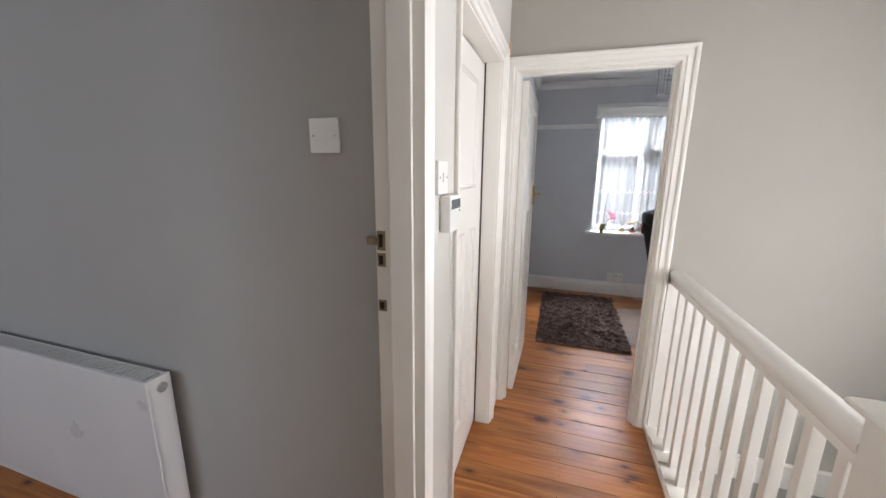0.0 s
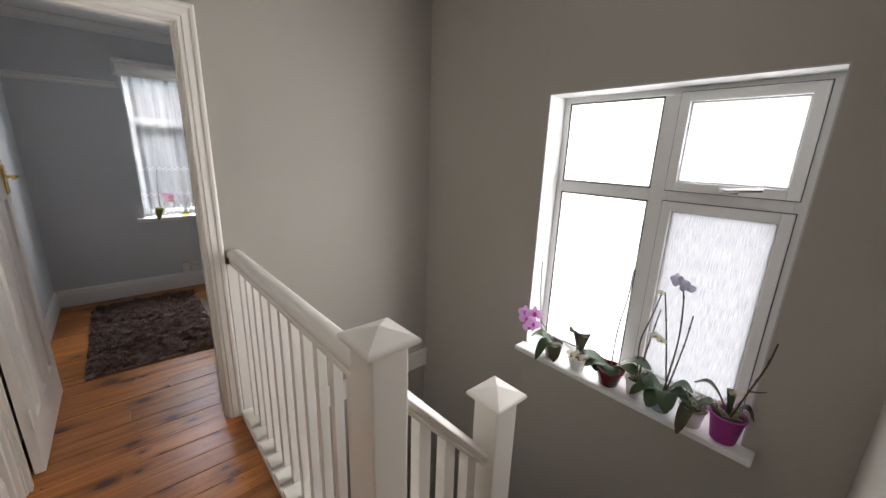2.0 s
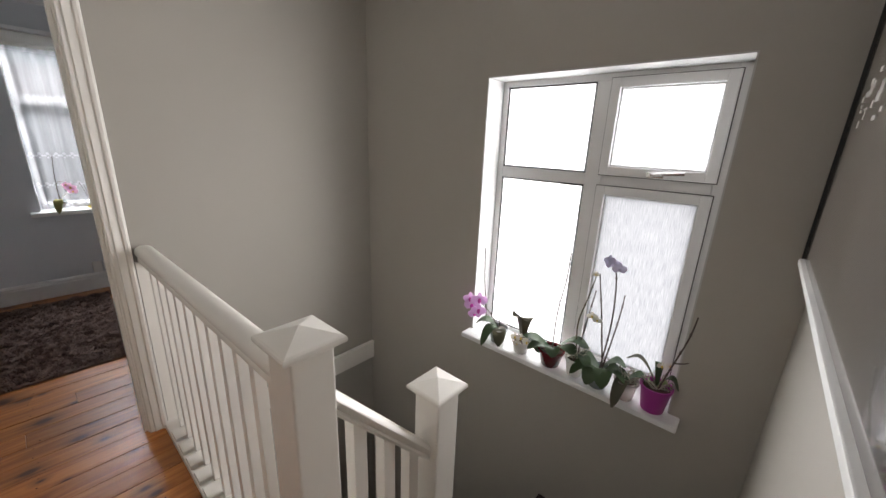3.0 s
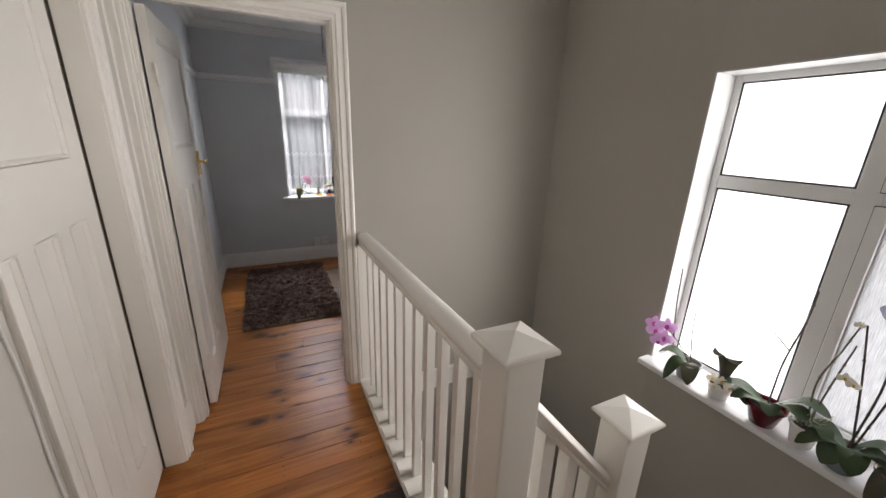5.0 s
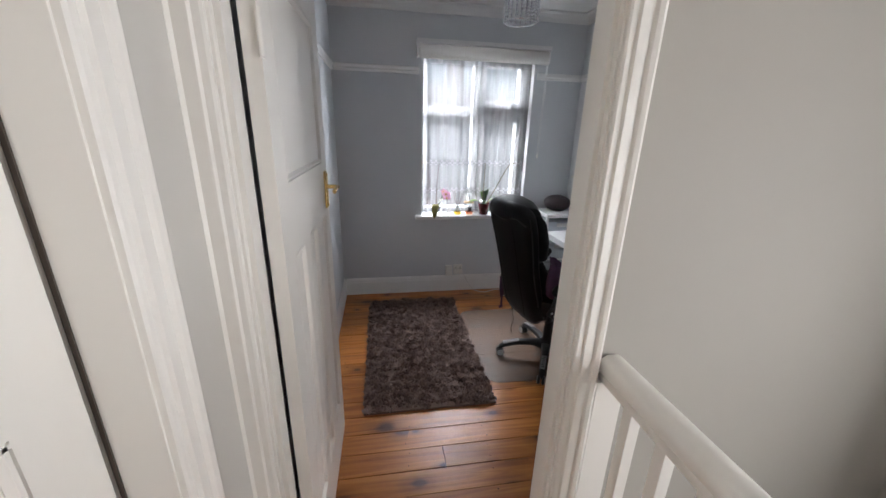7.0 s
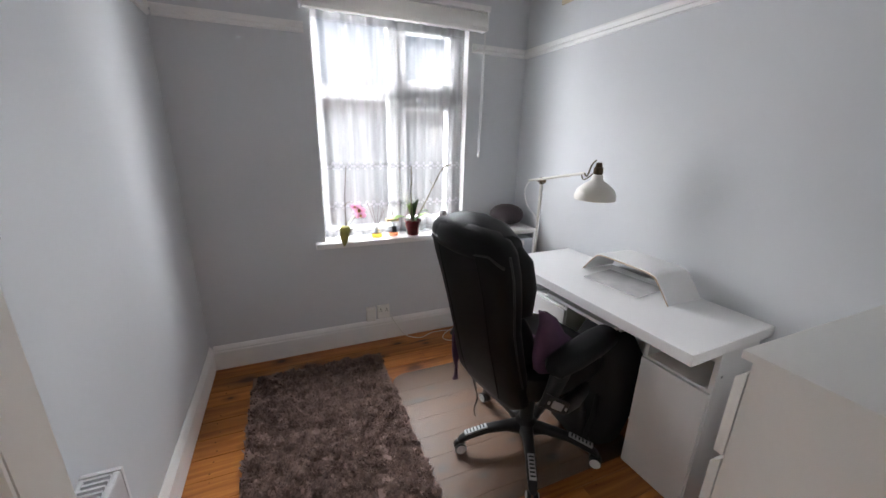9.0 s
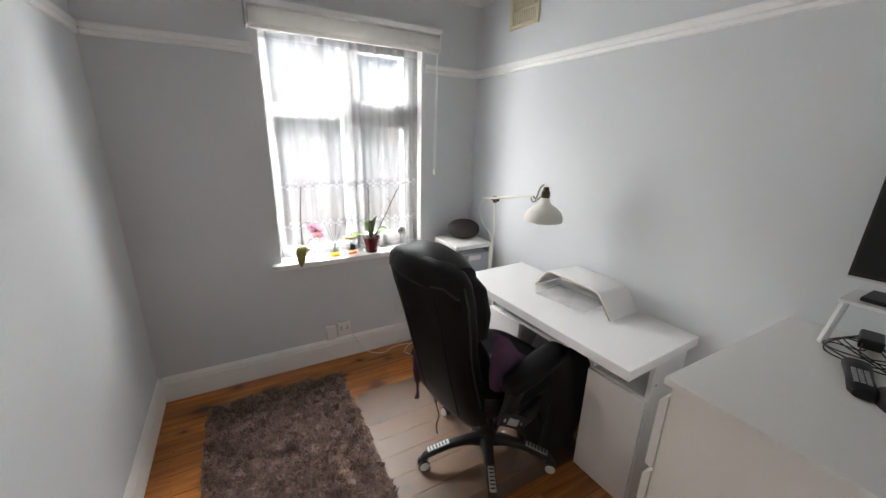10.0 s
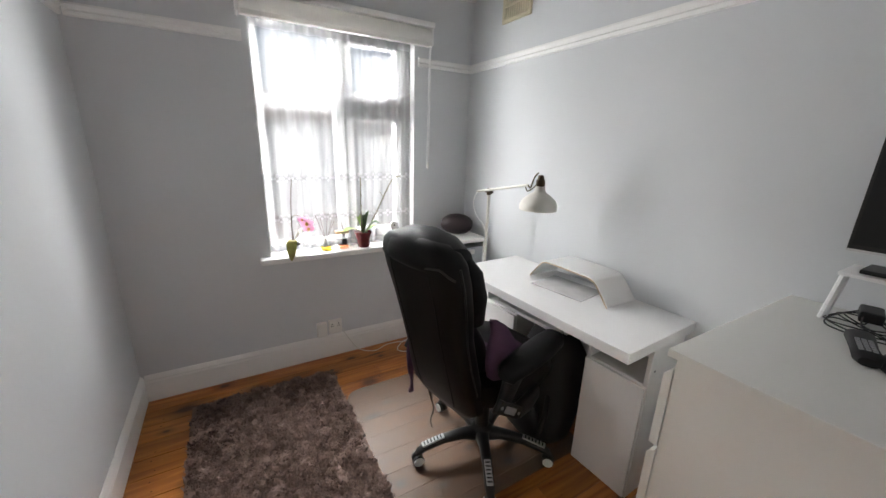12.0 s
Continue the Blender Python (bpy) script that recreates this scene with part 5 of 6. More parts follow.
tube(bm, smooth_line([tuple(arm_a + Vector((0.02, 0, 0))), (-0.035, 0.11, 1.12), (-0.03, 0.08, 1.04), (-0.01, 0.02, 0.98), (0.004, 0.012, 0.9)], 5), 0.0025, 6)
part("lead", bm, CORD, fl)

# ---- office chair ----
oc = thing("office_chair", 2.095, 1.355, 0.0046, 10, "black leatherette high-back office chair on a five-star base", "office chair")
X, Y, Z = (1, 0, 0), (0, 1, 0), (0, 0, 1)
GRIP = surface("grey_grip_plastic", (0.34, 0.34, 0.35), 0.55, vary=0.08, scale=30)
HUB = Vector((0.005, -0.028, 0))
for k in range(5):
    a = radians(159 + 72 * k)
    d = Vector((math.cos(a), math.sin(a), 0))
    s = Vector((-math.sin(a), math.cos(a), 0))
    bm = bmesh.new()
    loft(bm, [(HUB + d * 0.02 + Vector((0, 0, 0.095)), 0.036, 0.034, s, Z), (HUB + d * 0.10 + Vector((0, 0, 0.112)), 0.025, 0.022, s, Z), (HUB + d * 0.20 + Vector((0, 0, 0.108)), 0.022, 0.017, s, Z), (HUB + d * 0.29 + Vector((0, 0, 0.086)), 0.021, 0.015, s, Z), (HUB + d * 0.325 + Vector((0, 0, 0.068)), 0.017, 0.013, s, Z), (HUB + d * 0.335 + Vector((0, 0, 0.060)), 0.010, 0.007, s, Z)], 16, 3)
    leg = part("base_leg", bm, DARK, oc, smooth=True)
    m4 = Matrix.Translation(HUB + d * 0.252 + Vector((0, 0, 0.113))) @ Matrix.Rotation(a, 4, "Z") @ Matrix.Rotation(radians(13), 4, "Y")
    bm = bmesh.new()
    box(bm, -0.055, 0.055, -0.0145, 0.0145, -0.006, 0.003, bevel=0.003, m=m4)
    grip = part("foot_grip", bm, GRIP, leg, "silver foot grip with dark slots")
    for j in range(6):
        bm = bmesh.new()
        box(bm, -0.044 + 0.0165 * j, -0.037 + 0.0165 * j, -0.0105, 0.0105, 0.001, 0.0038, m=m4)
        part("slot", bm, DARK, leg)
    for side in (-1, 1):
        bm = bmesh.new()
        lathe(bm, [(0.020, -0.009), (0.027, -0.006), (0.027, 0.006), (0.020, 0.009)], 18, Matrix.Translation(HUB + d * 0.325 + s * 0.014 * side + Vector((0, 0, 0.027))) @ Matrix.Rotation(a, 4, "Z") @ Matrix.Rotation(radians(90), 4, "X"))
        c = part("caster", bm, DARK, oc, smooth=True)
        bm = bmesh.new()
        lathe(bm, [(0.0150, -0.0005), (0.0165, 0.0014), (0.0225, 0.0014), (0.0240, -0.0005)], 18, Matrix.Translation(HUB + d * 0.325 + s * 0.024 * side + Vector((0, 0, 0.027))) @ Matrix.Rotation(a, 4, "Z") @ Matrix.Rotation(radians(-90 * side), 4, "X"))
        part("caster_ring", bm, WHITEPOT, c, "pale wheel ring")
bm = bmesh.new()
lathe(bm, [(0.048, 0.075), (0.050, 0.13), (0.034, 0.145), (0.032, 0.28), (0.018, 0.285), (0.018, 0.41)], 20, Matrix.Translation(HUB))
part("gas_lift", bm, DARK, oc, smooth=True)
part("mechanism", boxes([(-0.15, 0.12, -0.10, 0.06, 0.335, 0.43)], 0.010), DARK, oc)
bm = bmesh.new()
tube(bm, smooth_line([(0.0, -0.05, 0.40), (0.01, -0.22, 0.385), (-0.02, -0.27, 0.36)], 4), 0.006, 8)
part("tilt_lever", bm, DARK, oc)
bm = bmesh.new()
loft(bm, [((0.03, 0, 0.405), 0.21, 0.20, X, Y), ((0.03, 0, 0.425), 0.245, 0.235, X, Y), ((0.035, 0, 0.48), 0.262, 0.258, X, Y), ((0.035, 0, 0.53), 0.255, 0.250, X, Y), ((0.035, 0, 0.560), 0.20, 0.21, X, Y), ((0.035, 0, 0.568), 0.08, 0.09, X, Y)], 40, 3.4)
part("seat", crumple(bm, 0.008, 9), LEATHER, oc, smooth=True)
BACK_Y = 0.022
BACKROWS = [(0.335, -0.176, 0.10, 0.024), (0.352, -0.182, 0.165, 0.040), (0.40, -0.192, 0.212, 0.056), (0.50, -0.212, 0.212, 0.066), (0.62, -0.238, 0.196, 0.072), (0.74, -0.266, 0.196, 0.074), (0.86, -0.292, 0.212, 0.076),
            (0.98, -0.322, 0.226, 0.076), (1.06, -0.342, 0.222, 0.074), (1.098, -0.352, 0.200, 0.068), (1.125, -0.360, 0.160, 0.052), (1.140, -0.364, 0.100, 0.032), (1.144, -0.365, 0.05, 0.012)]
bm = bmesh.new()
loft(bm, [((x, BACK_Y, z), hw_, th, Y, X) for z, x, hw_, th in BACKROWS], 48, 3.0)
back = part("backrest", crumple(bm, 0.003, 7), LEATHER, oc, smooth=True)


def on_back(f, z):
    """A spot on the rear face of the backrest, f across it from -1 to 1."""
    for p0, p1 in zip(BACKROWS, BACKROWS[1:]):
        if p0[0] <= z <= p1[0]:
            u = (z - p0[0]) / (p1[0] - p0[0])
            x, hw_, th = (p0[i] + (p1[i] - p0[i]) * u for i in (1, 2, 3))
            return x - th * (1 - abs(f) ** 3) ** (1 / 3), BACK_Y + f * hw_, z


PIPING = surface("dark_piping", (0.014, 0.014, 0.015), 0.4, vary=0.1)
# two long seams down the rear, and the looped piping under the headrest
for f in (-0.52, 0.52):
    bm = bmesh.new()
    tube(bm, [on_back(f * (1 + 0.12 * math.sin((z - 0.4) * 5)), z) for z in [0.39 + 0.036 * q for q in range(19)]], 0.0028, 8)
    part("seam", bm, LEATHER, back)
bm = bmesh.new()
tube(bm, [on_back(f, 1.062 - 0.030 * (1 - abs(f) / 0.95) - 0.05 * max(0, abs(f) - 0.8) * 5) for f in [-0.97 + 0.0485 * q for q in range(41)]], 0.0042, 8)
part("piping", bm, PIPING, back, "black piping under the headrest")
for side in (-1, 1):
    bm = bmesh.new()
    tube(bm, [(x - th * 0.10, BACK_Y + side * (hw_ + 0.0005), z) for z, x, hw_, th in BACKROWS[3:9]], 0.004, 8)
    part("piping", bm, PIPING, back, "black edge piping")
bm = bmesh.new()
loft(bm, [((-0.322, BACK_Y + -0.188, 1.050), 0.03, 0.03, X, Z), ((-0.322, BACK_Y + -0.174, 1.056), 0.075, 0.060, X, Z), ((-0.326, BACK_Y + -0.10, 1.074), 0.096, 0.076, X, Z), ((-0.328, BACK_Y + 0.0, 1.082), 0.100, 0.082, X, Z), ((-0.326, BACK_Y + 0.10, 1.074), 0.096, 0.076, X, Z), ((-0.322, BACK_Y + 0.174, 1.056), 0.075, 0.060, X, Z), ((-0.322, BACK_Y + 0.188, 1.050), 0.03, 0.03, X, Z)], 30, 2.4)
part("headrest", crumple(bm, 0.005, 9), LEATHER, oc, "padded black headrest roll", smooth=True)
bm = bmesh.new()
loft(bm, [((-0.205, BACK_Y, 0.76), 0.15, 0.03, Y, X), ((-0.205, BACK_Y, 0.80), 0.192, 0.056, Y, X), ((-0.228, BACK_Y, 0.92), 0.222, 0.062, Y, X), ((-0.252, BACK_Y, 1.02), 0.214, 0.058, Y, X), ((-0.275, BACK_Y, 1.08), 0.18, 0.042, Y, X), ((-0.285, BACK_Y, 1.10), 0.13, 0.02, Y, X)], 36, 3.0)
part("shoulder_pad", crumple(bm, 0.007, 10), LEATHER, oc, smooth=True)
bm = bmesh.new()
loft(bm, [((-0.130, BACK_Y, 0.54), 0.16, 0.04, Y, X), ((-0.145, BACK_Y, 0.60), 0.186, 0.062, Y, X), ((-0.18, BACK_Y, 0.70), 0.176, 0.064, Y, X), ((-0.205, BACK_Y, 0.77), 0.160, 0.05, Y, X), ((-0.215, BACK_Y, 0.80), 0.12, 0.03, Y, X)], 32, 2.8)
part("lumbar_pad", crumple(bm, 0.007, 9), LEATHER, oc, smooth=True)
for side in (-1, 1):
    y = 0.282 * side
    bm = bmesh.new()
    loft(bm, [((-0.185, y, 0.628), 0.026, 0.018, Y, Z), ((-0.165, y, 0.632), 0.046, 0.036, Y, Z), ((-0.07, y, 0.646), 0.054, 0.046, Y, Z), ((0.05, y, 0.668), 0.056, 0.046, Y, Z), ((0.135, y, 0.680), 0.050, 0.038, Y, Z), ((0.165, y, 0.680), 0.026, 0.020, Y, Z)], 26, 2.3)
    pad = part("armrest_pad", crumple(bm, 0.004, 12), LEATHER, oc, smooth=True)
    bm = bmesh.new()
    loft(bm, [((-0.17, y * 0.92, 0.455), 0.018, 0.026, Y, X), ((-0.16, y * 0.98, 0.50), 0.020, 0.036, Y, X), ((-0.14, y, 0.56), 0.022, 0.044, Y, X), ((-0.11, y, 0.620), 0.024, 0.058, Y, X)], 18, 3)
    br = part("armrest_bracket", bm, DARK, oc, smooth=True)
    bm = bmesh.new()
    m4 = Matrix.Translation((-0.150, y + side * 0.012, 0.474)) @ Matrix.Rotation(radians(36), 4, "Y")
    box(bm, -0.085, 0.085, -0.010, 0.010, -0.027, 0.027, bevel=0.009, m=m4)
    arm = part("arm_link", bm, DARK, oc)
    bm = bmesh.new()
    box(bm, -0.040, 0.040, 0.008 if side > 0 else -0.0125, 0.0125 if side > 0 else -0.008, -0.014, 0.014, bevel=0.004, m=m4)
    part("side_plate", bm, ALU, arm, "silver side plate")
    for q in (-0.066, 0.066):
        bm = bmesh.new()
        lathe(bm, [(0.007, 0.0), (0.007, 0.003), (0.0005, 0.004)], 12, m4 @ Matrix.Translation((q, 0.010 * side, 0)) @ Matrix.Rotation(radians(-90 * side), 4, "X"))
        part("bolt", bm, ALU, arm)
    bm = bmesh.new()
    loft(bm, [((-0.07, y * 0.98, 0.415), 0.022, 0.030, Y, Z), ((0.02, y * 0.94, 0.410), 0.024, 0.038, Y, Z), ((0.10, y * 0.86, 0.415), 0.024, 0.034, Y, Z), ((0.12, y * 0.60, 0.415), 0.020, 0.020, Y, Z)], 16, 3)
    part("arm_support", bm, DARK, oc, smooth=True)
bm = bmesh.new()
tube(bm, smooth_line([(-0.215, 0.10, 0.40), (-0.222, 0.095, 0.33), (-0.212, 0.085, 0.27), (-0.224, 0.09, 0.21), (-0.218, 0.085, 0.165)], 5), 0.0035, 6)
tube(bm, smooth_line([(-0.205, 0.12, 0.38), (-0.218, 0.112, 0.345), (-0.215, 0.095, 0.315)], 5), 0.005, 6)
part("cord", bm, DARK, oc, "loose black cord hanging below")
# jumper over the chair, body on the near side, one sleeve along the far edge
jp = thing("purple_jumper", 2.095, 1.355, 0.0046, 10, "purple knitted jumper slung over the office chair", "jumper")
bm = bmesh.new()
loft(bm, [((-0.10, -0.205, 0.565), 0.055, 0.022, X, Y), ((-0.055, -0.20, 0.575), 0.115, 0.040, X, Y), ((-0.065, -0.195, 0.63), 0.105, 0.042, X, Y), ((-0.105, -0.20, 0.70), 0.070, 0.036, X, Y), ((-0.15, -0.205, 0.78), 0.035, 0.026, X, Y), ((-0.175, -0.20, 0.83), 0.015, 0.014, X, Y)], 30, 2.2)
loft(bm, [((0.055, -0.18, 0.575), 0.02, 0.012, Y, Z), ((0.02, -0.18, 0.585), 0.055, 0.026, Y, Z), ((-0.06, -0.15, 0.60), 0.08, 0.045, Y, Z), ((-0.12, 0.03, 0.60), 0.10, 0.045, Y, Z), ((-0.12, 0.16, 0.60), 0.06, 0.03, Y, Z)], 24, 2.2)
part("body", crumple(crumple(bm, 0.020, 10), 0.007, 32), PURPLE, jp, smooth=True)
bm = bmesh.new()
loft(bm, [((-0.17, 0.225, 0.72), 0.020, 0.012, X, Y), ((-0.20, 0.240, 0.62), 0.034, 0.016, X, Y), ((-0.225, 0.242, 0.52), 0.032, 0.015, X, Y), ((-0.235, 0.235, 0.45), 0.030, 0.014, X, Y), ((-0.245, 0.222, 0.405), 0.020, 0.012, X, Y), ((-0.245, 0.212, 0.375), 0.009, 0.008, X, Y), ((-0.250, 0.21, 0.335), 0.010, 0.009, X, Y), ((-0.254, 0.21, 0.315), 0.016, 0.011, X, Y), ((-0.256, 0.21, 0.305), 0.010, 0.007, X, Y)], 18, 2.2)
part("sleeve", crumple(crumple(bm, 0.008, 22), 0.004, 60), PURPLE, jp, smooth=True)
# black bag under the desk
bag = thing("rucksack", 2.52, 1.31, 0.0, 0, "black nylon rucksack slumped under the desk", "bag")
bm = bmesh.new()
loft(bm, [((0, 0, 0.005), 0.11, 0.15, X, Y), ((0, 0, 0.06), 0.125, 0.17, X, Y), ((0.0, 0.0, 0.20), 0.125, 0.17, X, Y), ((0.01, 0.01, 0.33), 0.12, 0.165, X, Y), ((0.02, 0.01, 0.45), 0.11, 0.15, X, Y), ((0.03, 0.02, 0.56), 0.085, 0.11, X, Y), ((0.03, 0.02, 0.60), 0.03, 0.04, X, Y)], 48, 2.8)
part("body", crumple(crumple(bm, 0.035, 7), 0.012, 22), BAGCLOTH, bag, smooth=True)
bm = bmesh.new()
loft(bm, [((-0.17, 0, 0.03), 0.02, 0.11, X, Y), ((-0.175, 0, 0.1), 0.04, 0.12, X, Y), ((-0.165, 0.01, 0.2), 0.03, 0.11, X, Y), ((-0.15, 0.01, 0.24), 0.01, 0.06, X, Y)], 22, 2.8)
part("front_pocket", crumple(bm, 0.012, 9), BAGCLOTH, bag, smooth=True)
bm = bmesh.new()
tube(bm, smooth_line([(-0.08, -0.08, 0.28), (-0.17, -0.15, 0.22), (-0.21, -0.16, 0.12), (-0.15, -0.15, 0.03)], 6), 0.014, 8)
part("strap", bm, BAGCLOTH, bag)

# sockets, vent, ceiling light
def socket(x, z, w, h, holes):
    s = thing("wall_socket", x, OY1, z, label="white plastic double wall socket above the skirting" if holes else "white plastic plug-in adapter beside a socket", category="wall socket")
    part("plate", boxes([(-w / 2, w / 2, -0.022 if holes else -0.034, -0.001, -h / 2, h / 2)], 0.005), PLASTIC, s)
    if holes:
        for a in (-0.022, 0.022):
            part("pin_holes", boxes([(a - 0.0025, a + 0.0025, -0.0235, -0.0215, 0.018, 0.028), (a - 0.009, a - 0.004, -0.0235, -0.0215, 0.004, 0.009), (a + 0.004, a + 0.009, -0.0235, -0.0215, 0.004, 0.009)]), DARK, s, "small dark pin holes")
    return s


socket(1.696, 0.222, 0.088, 0.10, True)
socket(1.605, 0.218, 0.066, 0.10, False)
wc = thing("floor_cable", 1.9, 2.48, 0, label="thin white cable running from the socket along the floor", category="cable")
bm = bmesh.new()
tube(bm, smooth_line([(1.74, 2.505, 0.20), (1.78, 2.49, 0.12), (1.85, 2.47, 0.02), (1.95, 2.42, 0.006), (2.06, 2.46, 0.006), (2.2, 2.44, 0.006), (2.25, 2.36, 0.006), (2.15, 2.3, 0.008), (2.1, 2.36, 0.008), (2.2, 2.45, 0.007), (2.4, 2.49, 0.006)], 6), 0.003, 6)
world_part("lead", bm, CORD, wc)
av = thing("air_vent", OX1, 2.05, 2.27, label="cream plastic louvred air vent high on the wall", category="air vent")
world_part("backing", boxes([(OX1 - 0.006, OX1 - 0.001, 1.935, 2.165, 2.19, 2.345)], 0.001), DARK, av)
for r in ((1.925, 1.945, 2.18, 2.355), (2.155, 2.175, 2.18, 2.355), (1.945, 2.155, 2.18, 2.20), (1.945, 2.155, 2.335, 2.355), (1.945, 2.155, 2.262, 2.274)):
    world_part("frame", boxes([(OX1 - 0.014, OX1 - 0.002, *r)], 0.002), VENTCREAM, av)
for k in range(11):
    y = 1.954 + k * 0.0192
    world_part("slat", boxes([(OX1 - 0.012, OX1 - 0.004, y, y + 0.011, 2.20, 2.335)], 0.001), VENTCREAM, av)
cl = thing("ceiling_light", 1.71, 1.30, CEIL, label="small cylindrical crystal bead ceiling light", category="ceiling light")
bm = bmesh.new()
lathe(bm, [(0.05, -0.03), (0.05, -0.004), (0.02, 0.0)], 20)
part("ceiling_rose", bm, CHROME, cl, smooth=True)
bm = bmesh.new()
tube(bm, [(0, 0, -0.03), (0, 0, -0.14)], 0.004, 8)
part("cord", bm, CHROME, cl)
for z in (-0.14, -0.265, -0.395):
    bm = bmesh.new()
    pts = [(0.085 * math.cos(2 * math.pi * k / 28), 0.085 * math.sin(2 * math.pi * k / 28), z) for k in range(29)]
    tube(bm, pts, 0.004, 6)
    part("ring", bm, CHROME, cl)
bm = bmesh.new()
for k in range(20):
    a = 2 * math.pi * k / 20
    for j in range(14):
        lathe(bm, [(0.0005, -0.008), (0.0075, 0.0), (0.0005, 0.008)], 6, Matrix.Translation((0.085 * math.cos(a), 0.085 * math.sin(a), -0.15 - 0.0175 * j)))
beads = part("crystal_beading", bm, CRYSTAL, cl, "strings of clear crystal beads")
beads["kind"] = "stuff"

# ---- plants ----
def blade(bm, base, azimuth, length, width, rise, droop, twist=0.0):
    """A strap leaf that rises from base and bends over, with thickness and a folded midrib."""
    length, width = length * 1.06, width * 1.22
    d = Vector((math.cos(azimuth), math.sin(azimuth), 0))
    s0 = Vector((-d.y, d.x, 0))
    n = 12
    rows = []
    for i in range(n + 1):
        t = i / n
        c = Vector(base) + d * length * (t - 0.12 * t * t) + Vector((0, 0, rise * math.sin(min(1.0, t * 1.15) * math.pi * 0.62) - droop * t ** 2.4))
        w = width * 0.5 * min(1.0, 0.35 + 1.3 * t) * (1.0 if t < 0.55 else math.sqrt(max(0.02, 1.0 - ((t - 0.55) / 0.455) ** 2)))
        a = twist * t
        rows.append((c, max(w, 0.0015), s0 * math.cos(a) + Vector((0, 0, math.sin(a)))))
    rings = []
    for c, w, s in rows:
        up = Vector((0, 0, 1))
        rings.append([bm.verts.new(c - s * w + up * w * 0.14), bm.verts.new(c), bm.verts.new(c + s * w + up * w * 0.14), bm.verts.new(c + s * w + up * (w * 0.14 - 0.0018)), bm.verts.new(c - up * 0.0030), bm.verts.new(c - s * w + up * (w * 0.14 - 0.0018))])
    for p, q in zip(rings, rings[1:]):
        for k in range(6):
            bm.faces.new((p[k], p[(k + 1) % 6], q[(k + 1) % 6], q[k]))
    bm.faces.new(rings[0][::-1])
    bm.faces.new(rings[-1])
    return bm


def bloom(parent, place, face, size, petal, lip):
    """A moth-orchid flower: two broad petals, three sepals and a lip."""
    f = Vector(face).normalized()
    u = f.cross(Vector((0, 0, 1))).normalized()
    v = u.cross(f)
    bm = bmesh.new()
    for ang, L, W in ((0, 1.0, 0.95), (180, 1.0, 0.95), (90, 0.9, 0.6), (215, 0.88, 0.55), (325, 0.88, 0.55)):
        a = radians(ang)
        out = u * math.cos(a) + v * math.sin(a)
        side = f.cross(out)
        c = Vector(place)
        ring = []
        for k in range(12):
            t = 2 * math.pi * k / 12
            r = out * (L * size * 0.5 * (1 + math.cos(t)) * 0.55) + side * (W * size * 0.27 * math.sin(t))
            ring.append(bm.verts.new(c + r + f * (0.10 * size * (1 + math.cos(t)) * (1 if ang in (0, 180) else 0.4) * 0.5)))
        cen = bm.verts.new(c + out * L * size * 0.28 + f * 0.012 * size)
        for k in range(12):
            bm.faces.new((ring[k], ring[(k + 1) % 12], cen))
        bot = [bm.verts.new(w.co - f * 0.0012) for w in ring]
        bm.faces.new(bot)
        for k in range(12):
            bm.faces.new((ring[k], bot[k], bot[(k + 1) % 12], ring[(k + 1) % 12]))
    fl_ = part("flower", bm, petal, parent, smooth=True)
    bm = bmesh.new()
    loft(bm, [(Vector(place) + f * 0.004, 0.10 * size, 0.08 * size, u, v), (Vector(place) + f * 0.12 * size - v * 0.10 * size, 0.13 * size, 0.07 * size, u, v), (Vector(place) + f * 0.2 * size - v * 0.2 * size, 0.04 * size, 0.03 * size, u, v)], 10, 2)
    part("lip", bm, lip, fl_)


def pot(parent, r0, r1, h, material, rim=0.004, fill=True):
    bm = bmesh.new()
    lathe(bm, [(r0 * 0.9, 0.0), (r0, 0.004), (r1 - rim * 0.3, h - 0.012), (r1 + rim, h - 0.010), (r1 + rim, h), (r1 - 0.003, h), (r1 - 0.006, h - 0.02), (0.0005, h - 0.022)], 28)
    part("pot", bm, material, parent, smooth=True)
    if fill:
        bm = bmesh.new()
        lathe(bm, [(r1 - 0.005, h - 0.020), (r1 * 0.6, h - 0.010), (0.0005, h - 0.012)], 20)
        part("bark", crumple(bm, 0.006, 60), BARK, parent)


def stalk(parent, points, radius=0.0022, material=None, nodes=0, name="stem"):
    bm = bmesh.new()
    line = smooth_line(points, 6)
    radius = radius * 1.1
    tube(bm, line, radius, 6, 0.75)
    for k in range(nodes):
        p = line[int((k + 1) * (len(line) - 1) / (nodes + 1))]
        tube(bm, [p + Vector((0.001, 0, -0.005)), p + Vector((0.006, 0.002, 0.008))], radius * 1.6, 6, 0.3)
    part(name, bm, material or STEM, parent)


def roots(parent, h, r, count, seed, reach=0.05):
    rnd = random.Random(seed)
    for k in range(count):
        a = rnd.uniform(0, 6.28)
        pts = [(0.3 * r * math.cos(a), 0.3 * r * math.sin(a), h - 0.01)]
        for j in range(3):
            a += rnd.uniform(-0.8, 1.0)
            q = r * rnd.uniform(0.5, 1.15)
            pts.append((q * math.cos(a), q * math.sin(a), h + rnd.uniform(0.0, reach) * (1 - j * 0.3)))
        stalk(parent, pts, 0.0023, ROOT, name="root")


def plant(x, y, z, label, group):
    return thing("orchid", x, y, z, label=label, category="potted orchid", group=group)


SZ = 0.331
G1 = "orchids on the stair window sill"
# 1: grey pot, pink spray
p = plant(2.995, -1.075, SZ, "pink orchid in a grey ceramic pot on the sill", G1)
